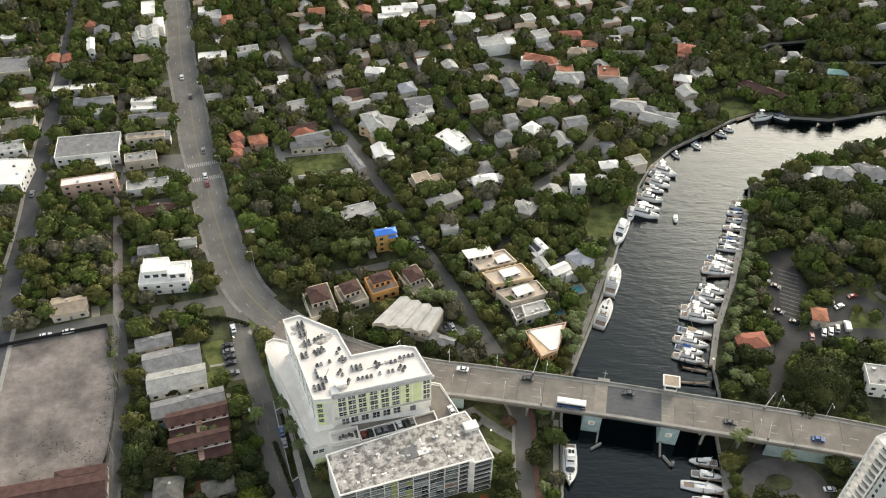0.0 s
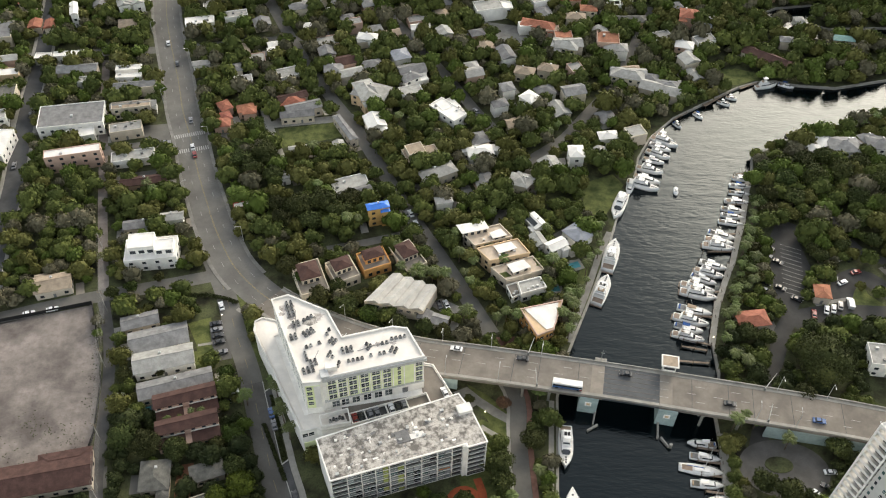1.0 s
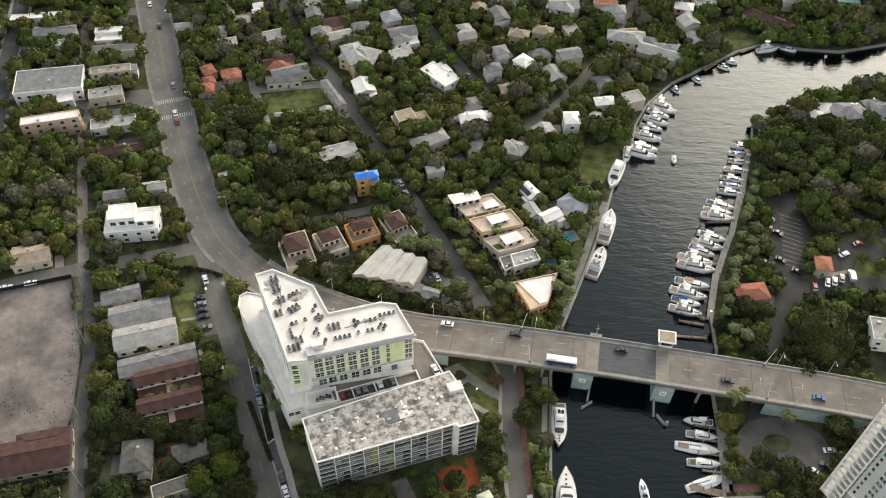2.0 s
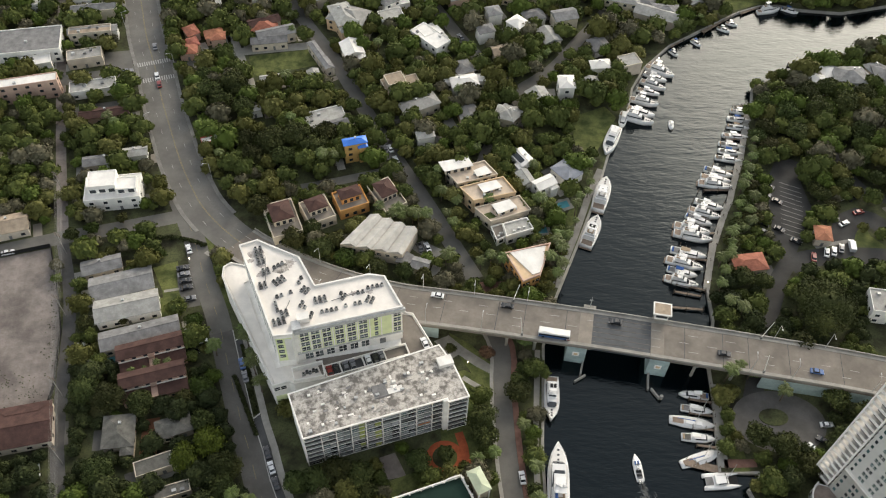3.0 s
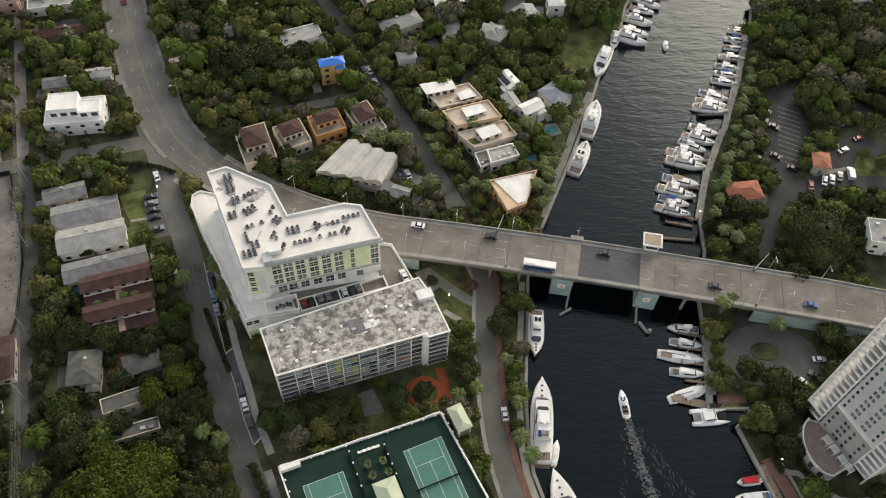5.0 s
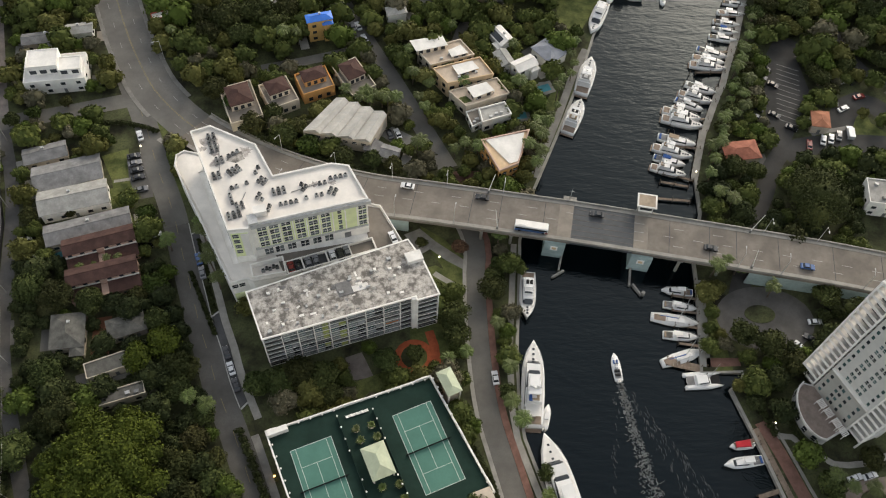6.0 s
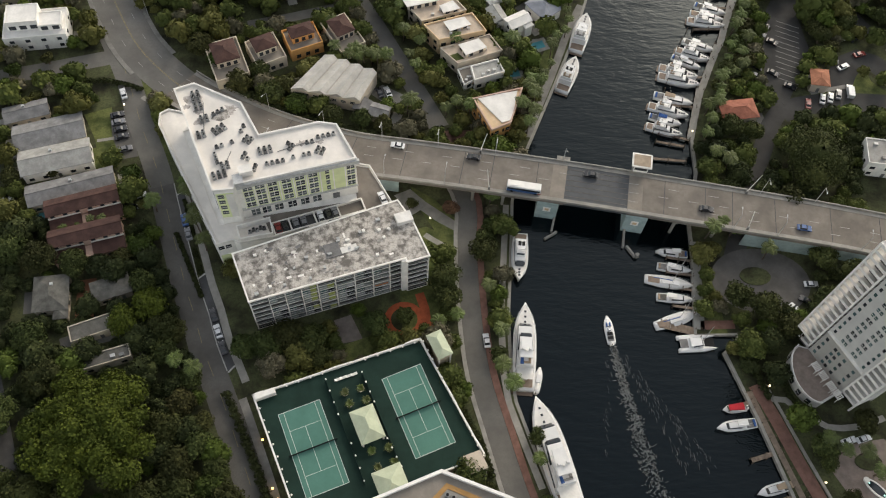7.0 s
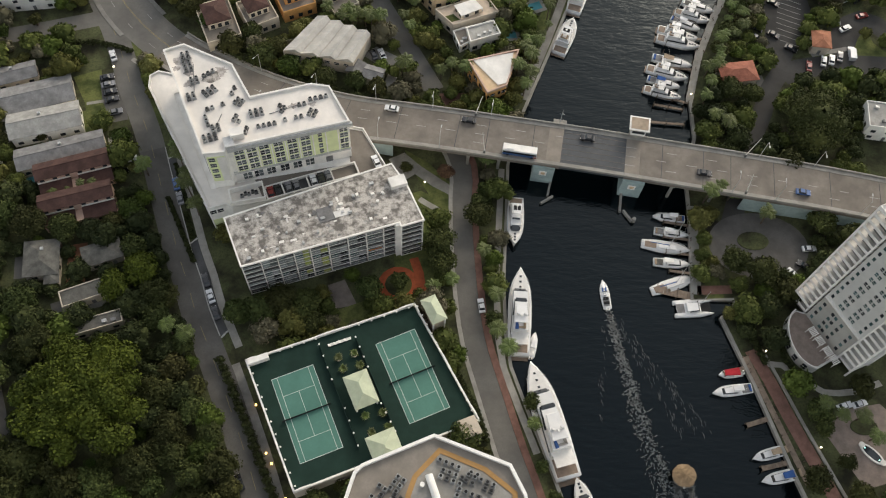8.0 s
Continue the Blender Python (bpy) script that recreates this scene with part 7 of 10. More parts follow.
def quads_mesh(name, v, f, mat):
    me = bpy.data.meshes.new(name)
    me.vertices.add(len(v))
    me.vertices.foreach_set("co", v.astype(np.float32).ravel())
    me.loops.add(len(f) * 4)
    me.loops.foreach_set("vertex_index", f.astype(np.int32).ravel())
    me.polygons.add(len(f))
    me.polygons.foreach_set("loop_start", np.arange(0, len(f) * 4, 4, dtype=np.int32))
    me.polygons.foreach_set("loop_total", np.full(len(f), 4, dtype=np.int32))
    me.materials.append(mat)
    me.update(calc_edges=True)
    return me


def trunk_shape(h, r):
    s = Shape().tube((0, 0, -0.2), (0.1, 0.05, h * 0.6), r, r * 0.7, 7)
    for i in range(4):
        a = i * 1.57 + 0.4
        s.tube((0.1, 0.05, h * 0.55), (math.cos(a) * h * 0.4, math.sin(a) * h * 0.4, h * 1.05), r * 0.5, r * 0.2, 5)
    return s


TREE_KINDS = []
for i in range(7):
    rad = 1.0
    cv, cf = crown_arrays(4.6, 5.2, 1000, 0.36, 7, 10 + i)
    tr = thing("tree", 0, 0, -400, 0, ("broad dark green shade tree", "broad olive green shade tree", "broad dark green shade tree", "leafy bright green tree")[min(i, 3) if i != 4 else 0] if i < 4 else "broad dark green shade tree", "tree", "street and garden trees")
    part("trunk", trunk_shape(3.6, 0.28), trunk_mat, tr)
    lm = (leaf_mat, olive_leaf, leaf_mat, bright_leaf, leaf_mat, leaf_mat, leaf_mat)[i]
    cr = part("crown", quads_mesh("crown", cv, cf, lm), lm, tr)
    cr.location = (0, 0, 2.2)
    TREE_KINDS.append(tr)


def place_tree(kind, x, y, size, turn, tall=1.0):
    m = pose(x, y, 0, 0, 0, turn)
    t = copy_thing(kind, m)
    t.matrix_basis = m @ Matrix.Diagonal((size, size, size * tall, 1))
    return t


def palm_kind(seed, h, spread):
    r = random.Random(seed)
    e = thing("palm_tree", 0, 0, -400, 0, "slender palm tree with arching green fronds", "palm tree", "palm trees")
    lean = r.uniform(-0.5, 0.5)
    part("trunk", Shape().tube((0, 0, -0.2), (lean * 0.5, 0, h * 0.5), 0.22, 0.17, 7).tube((lean * 0.5, 0, h * 0.5), (lean, 0, h), 0.17, 0.14, 7), trunk_mat, e)
    fr = Shape()
    for k in range(17):
        a = 2 * math.pi * k / 17 + r.uniform(-0.15, 0.15)
        up = r.uniform(-0.15, 0.75)
        L = spread * r.uniform(0.85, 1.1)
        pts = []
        for i in range(7):
            t = i / 6
            rr = L * t * (1 - 0.12 * t)
            pts.append(Vector((lean + rr * math.cos(a), rr * math.sin(a), h + up * rr - 0.42 * L * t * t * (1 + up * 0.6))))
        side = Vector((-math.sin(a), math.cos(a), 0))
        for i in range(6):
            p, q = pts[i], pts[i + 1]
            wd = 0.62 * math.sin(math.pi * min(0.95, (i + 0.8) / 6.6)) + 0.1
            for s in (1, -1):
                drop = Vector((0, 0, -wd * 0.55))
                fr.add([p, p + (q - p) * 0.75, p + (q - p) * 0.95 + side * s * wd + drop, p + (q - p) * 0.35 + side * s * wd * 0.9 + drop], [(0, 1, 2, 3)])
    part("fronds", fr, palm_leaf, e)
    return e


PALM_KINDS = [palm_kind(1, 7.0, 2.7), palm_kind(2, 8.5, 2.8), palm_kind(3, 5.5, 2.6)]


def place_palm(x, y, size=1.0):
    k = rng.choice(PALM_KINDS)
    m = pose(x, y, 0, 0, 0, rng.uniform(0, 360))
    t = copy_thing(k, m)
    t.matrix_basis = m @ Matrix.Diagonal((size, size, size, 1))
    keep_off_spot(x, y, 1.5)


# open ground that stays free of trees
keep_off_line([(69, 291), (71, 291.8), (78.8, 315.7), (90.4, 341.9), (95.7, 361.4), (104, 378), (119.1, 396.3)], 4.2)
keep_off_spot(10.3, 173.6, 6.2)
keep_off_spot(16.5, 175.0, 3.0)
keep_off_line([(14.6, 182.2), (16.6, 174), (19.5, 168.8)], 2.0)
keep_off_spot(-23.0, 299.0, 6.0)
for q in ([(-84, 253), (-78, 256), (-69, 224), (-76, 222)], [(-60, 238), (-66, 236), (-52, 200), (-40, 174), (-36, 176), (-44, 190)], [(8, 198), (26, 198), (27, 210), (10, 221), (-4, 224)], [(-8, 166), (0, 169), (2, 162), (-5, 160)],
          [(119, 129), (126, 134.5), (136, 136), (142, 128), (138, 116), (126, 113)], [(111.5, 158), (113, 148), (119, 140.5), (124, 142)], [(93, 168), (104, 168), (104, 173), (94, 173)], [(-9, 252), (6, 256), (8, 266), (-2, 262)]):
    keep_off_poly(q)
keep_off_line([p + n * -8.0 for p, n in zip(LEFT_STREET, sides_of(LEFT_STREET))][4:-12], 3.6)
keep_off_line([(105, 152), (108.2, 143), (111.5, 131), (115.5, 118), (119, 106)], 3.2)
keep_off_line([(108, 148), (112.5, 147.5), (117, 143), (122, 139.5), (130, 139.5), (138, 142)], 1.2)
keep_off_line([(104.4, 240), (112.6, 264), (123, 285.5), (134.2, 312.5)], 1.4)

# the verge between the avenue and the side street stays open
keep_off_poly([(-94, 277), (-82, 266), (-69, 251), (-75, 247), (-82, 248), (-90, 262), (-98, 276)])
keep_off_poly([(-100, 281), (-106, 274), (-98, 272), (-92, 278)])
keep_off_line([p + n * -11.0 for p, n in zip(LEFT_STREET, sides_of(LEFT_STREET))][10:-14], 2.2)


def big_tree(x, y, radius, height, leaves, mat, label, base=3.0, seed=0, leaf=0.5, lobes=0):
    e = thing("tree", x, y, 0, rng.uniform(0, 360), label, "tree", "large trees")
    part("trunk", trunk_shape(base + height * 0.3, 0.35 + radius * 0.04), trunk_mat, e)
    v, f = crown_arrays(radius, height, leaves, leaf, lobes or (10 if radius < 9 else 18), 100 + seed)
    cr = part("crown", quads_mesh("crown", v, f, mat), mat, e)
    cr.location = (0, 0, base)
    keep_off_spot(x, y, radius * 0.8)


rain_tree = (-67.5, 137.0)
big_tree(*rain_tree, 18.0, 14.5, 23000, lime_leaf, "huge spreading yellow-green rain tree", 3.0, 1, 0.44, 46)
big_tree(139.5, 228.0, 12.5, 12.0, 9500, leaf_mat, "huge dark green banyan beside the park road", 2.5, 2, 0.38)
big_tree(128.0, 212.5, 5.0, 7.0, 1600, leaf_mat, "dark green shade tree by the bridge", 2.5, 3)
for k, (x, y, r) in enumerate(((-21.5, 166.5, 5.6), (-14.5, 165.5, 5.0), (-26.5, 163.5, 5.0), (-33.0, 163.5, 4.2), (-12.5, 160.0, 3.6), (2.2, 170.5, 4.0), (21.8, 185.0, 5.2), (22.6, 179.0, 4.2), (33.8, 194.5, 4.8), (34.5, 199.5, 3.4), )):
    big_tree(x, y, r, r * 1.15, 2200, leaf_mat, "dense dark green shade tree beside the apartment block", 1.8, 10 + k, 0.36)
for k, (x, y, r) in enumerate(((-59.6, 176.5, 5.6), (-66.0, 171.5, 5.0), (-54.5, 169.0, 4.6), (-50.5, 139.5, 5.0), (-46.5, 130.0, 4.8), (-84.0, 154.0, 6.2), (-93.0, 143.0, 6.0), (-90.0, 166.0, 5.2), (-80.0, 122.0, 6.5), (-52.0, 120.0, 5.6), (-62.0, 116.0, 5.2), (-101.0, 195.0, 6.0), (-92.5, 192.0, 5.6), (-83.0, 190.5, 5.0))):
    big_tree(x, y, r, r * 1.2, 2200, lime_leaf if k in (0, 1) else leaf_mat, "tall leafy garden tree" if k else "bright lime green garden tree", 2.0, 30 + k, 0.38)
for k, (x, y, r) in enumerate(((-58.0, 317.0, 7.5), (-48.0, 321.0, 7.0), (-40.0, 313.0, 6.5), (-52.0, 307.5, 6.0), (-64.0, 309.0, 5.5), (-69.0, 320.0, 5.5), (-36.0, 322.0, 6.5), (-78.0, 356.0, 7.5), (-88.0, 352.0, 6.5), (-82.0, 344.0, 6.5), (-91.0, 362.0, 5.0), (-72.0, 341.0, 5.5))):
    big_tree(x, y, r, r * 1.1, 1800, leaf_mat, "broad olive green tree in a dense grove", 2.2, 50 + k, 0.5)
for k, (x, y, r) in enumerate(((150.0, 345.0, 5.5), (160.0, 350.0, 6.0), (170.0, 352.0, 6.5), (181.0, 356.0, 6.0), (157.0, 338.0, 7.0), (170.0, 340.0, 7.5), (146.5, 328.0, 5.0), (184.0, 343.0, 7.0), (195.0, 351.0, 6.0), (158.0, 325.0, 5.5), (186.0, 325.0, 6.5), (200.0, 336.0, 7.0))):
    big_tree(x, y, r, r * 1.15, 1700, leaf_mat, "large dark green tree on the river bank", 2.4, 70 + k, 0.52)
for k, (x, y, r) in enumerate(((116.0, 243.5, 4.6), (123.0, 241.5, 4.0), (112.0, 175.0, 5.2), (105.0, 178.5, 4.4), (118.0, 168.5, 4.6), (118.0, 132.5, 4.0), (131.0, 139.5, 3.6), (133.0, 192.0, 5.0), (141.0, 186.0, 5.5), (138.0, 178.0, 5.0))):
    big_tree(x, y, r, r * 1.15, 1300, leaf_mat, "dark green tree on the east bank", 2.0, 90 + k, 0.42)
for k, (x, y, r) in enumerate(((-72.5, 223.8, 3.6), (-96.3, 225.5, 2.6), (-108, 222.6, 3.8), (-65.3, 197.0, 4.4), (-70.0, 193.0, 3.6), (-124, 265, 3.0), (-117.5, 268.5, 3.0), (-108, 274, 2.4))):
    big_tree(x, y, r, r * 1.1, 1100, (bright_leaf, olive_leaf, leaf_mat)[k % 3], ("fresh green", "olive green", "dark green")[k % 3] + " garden tree beside low houses", 1.6, 170 + k, 0.36)
for x, y in ((-81, 205.2), (-85, 204), (-88.5, 203), (-78, 206), (-65.5, 211.3)):
    place_palm(x, y, 0.62)
for k, (x, y, r) in enumerate(((157.5, 286.9, 4.4), (155.8, 291.5, 3.6), (159.5, 281.0, 3.4), (168.4, 294.0, 3.8), (161.5, 312.5, 3.4), (144.6, 316.5, 5.2), (141.5, 323.0, 4.6), (132.3, 299.5, 3.4), (130.8, 293.0, 3.6), (125.5, 281.5, 4.4), (120.5, 270.2, 4.2), (127.6, 274.8, 4.0), (183.0, 297.0, 4.6), (180.0, 309.0, 4.6), (116.5, 262.0, 3.6), (112.5, 254.0, 3.2), (186, 281, 4.5), (190, 272, 4.0))):
    big_tree(x, y, r, r * 1.1, 1100, (leaf_mat, leaf_mat, olive_leaf)[k % 3], ("dark green", "dark green", "olive green")[k % 3] + " tree round the riverside car park", 1.8, 190 + k, 0.42)
# trees that lean over the side street, and those behind the ramp hedge
for k, (x, y, r) in enumerate(((-53.5, 161.5, 4.4), (-47.5, 147.0, 4.2), (-41.5, 135.5, 4.4), (-37.0, 123.0, 4.6), (-62.5, 184.0, 4.2), (-43.0, 262.5, 4.8), (-33.0, 257.0, 5.2), (-24.0, 252.5, 4.4), (-13.0, 247.5, 4.6), (-28.0, 262.0, 4.0), (-37.0, 268.0, 4.2), (-50.0, 273.0, 5.0), (-58.0, 279.0, 5.2), (4.0, 243.5, 3.6), (-3.0, 246.5, 3.8))):
    big_tree(x, y, r, r * 1.15, 1500, (leaf_mat, olive_leaf, leaf_mat, bright_leaf)[k % 4], ("dark green", "olive green", "dark green", "fresh green")[k % 4] + " tree leaning over the roadside", 2.0, 140 + k, 0.4)
edge = list(zip(LEFT_STREET, sides_of(LEFT_STREET)))
for k in range(2, len(edge) - 26, 3):
    q = edge[k][0] + edge[k][1] * rng.uniform(5.2, 6.6)
    if math.hypot(q.x - rain_tree[0], q.y - rain_tree[1]) > 15 and q.y < 203:
        r = rng.uniform(3.0, 3.9)
        big_tree(q.x, q.y, r, r * 1.15, 1100, leaf_mat if k % 2 else olive_leaf, "dark tree leaning over the side street", 2.0, 220 + k, 0.38)
ROUND_BUSHES = [(35.8, 160.5), (44.6, 136.5), (35.6, 204.0)]
big_tree(10.3, 173.0, 2.6, 3.4, 1100, leaf_mat, "round dark tree inside a ring path", 1.2, 130, 0.36)
for k, (x, y) in enumerate(ROUND_BUSHES):
    big_tree(x, y, 2.6, 3.6, 700, leaf_mat, "small round green quayside tree", 1.4, 120 + k, 0.35)

PALMS = [(100.7, 200.4), (104.5, 202.0), (108.4, 201.4), (116.7, 192.9), (-44.6, 155.7), (44.5, 129.8), (39.0, 149.5), (36.6, 214.0), (34.3, 182), (37.0, 167.3), (36.6, 155.2), (19.9, 169.5), (24.6, 171.9)]
PALMS += [(122.6, 130.7), (128.4, 130.7), (130.5, 125), (119.0, 133.8), (127, 289.9), (126.4, 277.3), (122.6, 268.2), (116.0, 262.3), (110.2, 251), (107.5, 238.9), (108.1, 230), (111.4, 226.5), (129.7, 283.5), (125.5, 271.2)]
PALMS += [(-63.4, 211), (-49.7, 157.8), (12.5, 250.7), (-6.7, 276.4), (-4.6, 273.4), (-12.9, 277.9), (131.5, 299.8), (135, 307), (46.7, 302.5), (48.1, 280), (51.8, 246.1), (53.1, 249.8), (50, 242.1), (51, 259.2), (-35.6, 305.1), (-31.4, 306.8)]
PALMS += [(-60.8, 413), (-57.9, 398.9), (203.8, 382.8), (209.2, 383.9), (214.7, 385), (124, 405.9), (129.1, 408.8), (136.8, 414.7), (-23.7, 413.3), (-14, 290.8), (23.9, 291.1), (28.1, 282), (31.8, 250.5), (-49.6, 203), (-47.0, 196.5), (-51.8, 209.5), (-53.4, 214), (-54.8, 218.5)]
PALMS += [(11.7, 251.3), (20.9, 320.6), (25.1, 313.0), (7.0, 312.8), (-4.9, 276.4), (-3.0, 275.1), (-0.3, 273.8), (4.7, 271.2), (53.4, 263.8), (55.5, 262.6), (53.3, 253.9), (48.6, 250.2), (27.8, 251.3), (24.2, 250.1), (-8.0, 273.5), (1.8, 272.2), (12.5, 276.0), (14.5, 270.5), (16.0, 281.5), (10.5, 286.0)]
for k in range(260):
    px, py = rng.uniform(-140, 60), rng.uniform(170, 400)
    if free(px, py) > 1.2 and len(PALMS) < 92:
        PALMS.append((round(px, 1), round(py, 1)))
for x, y in PALMS:
    place_palm(x, y, rng.uniform(0.9, 1.2))
# rows of palms along the marina walk
for k in range(16):
    t = k / 15
    place_palm(109.5 + 27.5 * t + rng.uniform(0, 2.5), 246 + 72 * t + rng.uniform(-1, 1), rng.uniform(0.75, 1.15))
for k in range(9):
    place_palm(57 + 17 * k / 8 + rng.uniform(-4, 0), 262 + 42 * k / 8, rng.uniform(0.7, 1.0))


def hedge(pts, width, height, name="hedge", label="dense clipped green hedge"):
    v, f, base = [], [], 0
    for a, b in zip(pts, pts[1:]):
        a, b = Vector(a), Vector(b)
        n = max(1, int((b - a).length / (width * 0.8)))
        for k in range(n):
            p = a.lerp(b, (k + 0.5) / n)
            cv, cf = crown_arrays(width * 0.62, height, 130, 0.32, 4, 200 + k % 5)
            v.append(cv * np.array([1, 1, trng.uniform(0.8, 1.15)]) + np.array([p.x, p.y, -0.15]))
            f.append(cf + base)
            base += len(cv)
    tagged(new(name, quads_mesh(name, np.concatenate(v), np.concatenate(f), hedge_leaf)), label, "hedge", "", "stuff")


# thick bushes that screen the bridge ramp
hedge([(-52, 268), (-40, 258.5), (-26, 250.5), (-12, 245), (2, 240.5), (16, 236.5)], 4.2, 4.6, label="tall bushes screening the bridge ramp")
hedge([(-50, 272), (-38, 263), (-29, 257)], 5.0, 5.4, label="tall bushes behind the ramp hedge")
keep_off_line([(-52, 268), (-26, 250.5), (16, 236.5)], 1.5)
hedge([(-36.5, 151.0), (-30.0, 137.0), (-24.0, 123.0), (-19.5, 112.0)], 2.6, 3.4, label="dark planting along the parking structure")
hedge([(-56.5, 203.5), (-50.5, 190), (-46.5, 181)], 1.3, 1.6)
hedge([(32.5, 126.5), (30.0, 136.0), (24.5, 148), (20.5, 156)], 1.6, 2.0)
hedge([(104.5, 160), (108, 148)], 2.2, 2.0)
hedge([(113.2, 155), (113.5, 149), (117, 143)], 1.6, 1.6)
hedge([(-75, 262), (-86, 266), (-95, 266)], 1.8, 2.2)
hedge([(-50.2, 199.5), (-53.0, 207.5), (-55.8, 216)], 1.0, 1.1)
hedge([(-47.7, 189), (-50.9, 198.5)], 1.4, 1.0)


# the nearer wood: trees that can be told apart
SPOTS = []


def scatter(x0, x1, y0, y1, tries, gap_lo, gap_hi, crowd, hug=0.3):
    out = []
    cell = {}
    for k in range(tries):
        x, y = trng.uniform(x0, x1), trng.uniform(y0, y1)
        size = trng.uniform(gap_lo, gap_hi)
        g = free(x, y)
        if g < size * hug:
            continue
        ok = True
        cx, cy = int(x // 10), int(y // 10)
        for i in (-1, 0, 1):
            for j in (-1, 0, 1):
                for a, b, s in cell.get((cx + i, cy + j), ()):
                    if math.hypot(a - x, b - y) < (s + size) * crowd:
                        ok = False
        if ok:
            cell.setdefault((cx, cy), []).append((x, y, size))
            out.append((x, y, size))
    return out


near = scatter(-150, 190, 105, 300, 14000, 2.2, 5.4, 0.56)
near.sort(key=lambda p: p[1])
for x, y, s in near[:170]:
    place_tree(TREE_KINDS[int(trng.randint(0, 7))], x, y, s / 4.6, trng.uniform(0, 360), trng.uniform(0.95, 1.35))
# the rest of the wood, joined: finer leaves where the camera passes nearer
FAR = near[170:] + scatter(-340, 330, 300, 630, 24000, 2.9, 6.8, 0.52, 0.1) + scatter(190, 260, 150, 300, 900, 2.8, 5.5, 0.56) + scatter(-220, -150, 150, 300, 1200, 2.8, 5.5, 0.56)
FAR = [(x, y, s) for x, y, s in FAR if abs(x) < 45 + 0.5 * y]
NEARER = [crown_arrays(4.6, 5.4, 620, 0.4, 7, 80 + i, 0.82) for i in range(5)]
MIDDLE = [crown_arrays(4.6, 5.6, 260, 0.6, 6, 40 + i, 0.88) for i in range(5)]
DISTANT = [crown_arrays(4.6, 5.6, 150, 0.8, 5, 60 + i, 0.9) for i in range(5)]
WOODS = {"dark": ([], [], wood_leaf, "dense dark green subtropical trees between the houses"), "olive": ([], [], wood_olive, "olive green trees among darker ones"), "deep": ([], [], wood_dimmed, "deep green old garden trees"), "bright": ([], [], wood_bright, "fresh green trees among darker ones"), "dry": ([], [], wood_dry, "thin greyish brown trees among greener ones")}
for x, y, s in FAR:
    v, f = (NEARER if y < 240 else MIDDLE if y < 400 else DISTANT)[int(trng.randint(0, 5))]
    a = trng.uniform(0, 6.28)
    k = s / 4.6
    rot = np.array([[math.cos(a), -math.sin(a), 0], [math.sin(a), math.cos(a), 0], [0, 0, trng.uniform(1.0, 1.5)]]) * k
    k8 = int(trng.randint(0, 8))
    # south-west corner and part of the east bank: dimness painted by darker leaves
    dim_zone = (x < -40 and y < 205) or (x > 104 and y < 262 and k8 % 3)
    w = WOODS["deep" if dim_zone and k8 != 6 else ("dark", "dark", "dark", "dark", "olive", "olive", "bright", "dry")[k8]]
    w[1].append(f + (w[1][-1].max() + 1 if w[1] else 0))
    w[0].append(v @ rot.T + np.array([x, y, 0.6 * k]))
for vs, fs, mat, words in WOODS.values():
    tagged(new("woodland", quads_mesh("woodland", np.concatenate(vs), np.concatenate(fs), mat)), words, "trees", "", "stuff")
for t in TREE_KINDS + PALM_KINDS:
    for o in list(t.children_recursive) + [t]:
        bpy.data.objects.remove(o)

# ---- boats ----
WATER = -1.2


def hull_shape(L, B, free_board, sheer=0.25, stern=0.86, inset=1.0):
    """A hull along +x, bow ahead, its waterline at z = 0."""
    s = Shape()
    n = 12
    vs = []
    for i in range(n + 1):
        t = i / n
        x = -L / 2 + L * t
        w = B / 2 * (stern + (1 - stern) * min(1, t * 3)) if t < 0.5 else B / 2 * max(0.0, 1 - ((t - 0.5) / 0.5) ** 2.6)
        w = max(w, 0.04)
        top = free_board * (1 + sheer * t * t * 2)
        ww = w * (0.86 if t < 0.8 else 0.6)
        vs += [(x, -w * inset, top), (x - (0.0 if t < 0.9 else 0.04 * L), -ww, -0.35), (x - (0.0 if t < 0.9 else 0.04 * L), ww, -0.35), (x, w * inset, top)]
    fs = []
    for i in range(n):
        a, b = 4 * i, 4 * (i + 1)
        fs += [(a, a + 1, b + 1, b), (a + 1, a + 2, b + 2, b + 1), (a + 2, a + 3, b + 3, b + 2), (a + 3, a, b, b + 3)]
    fs += [(0, 3, 2, 1), (4 * n, 4 * n + 1, 4 * n + 2, 4 * n + 3)]
    return s.add(vs, fs)


def cabin_shape(x0, x1, w, z0, h, rake=0.35, w1=None, back=0.1):
    """A deckhouse with a raked front."""
    w1 = w * 0.84 if w1 is None else w1
    vs = [(x0, -w / 2, z0), (x1, -w * 0.38, z0), (x1, w * 0.38, z0), (x0, w / 2, z0), (x0 + back, -w1 / 2, z0 + h), (x1 - rake * h * 2, -w1 * 0.4, z0 + h), (x1 - rake * h * 2, w1 * 0.4, z0 + h), (x0 + back, w1 / 2, z0 + h)]
    return Shape().add(vs, [(3, 2, 1, 0), (4, 5, 6, 7), (0, 1, 5, 4), (1, 2, 6, 5), (2, 3, 7, 6), (3, 0, 4, 7)])


def glass_band(x0, x1, w, z0, h, rake=0.35):
    return cabin_shape(x0, x1, w + 0.06, z0, h, rake, w * 0.93, 0.02)


def boat(name, label, x, y, turn, category="boat", group="moored boats"):
    return thing(name, x, y, WATER, turn, label, category, group)


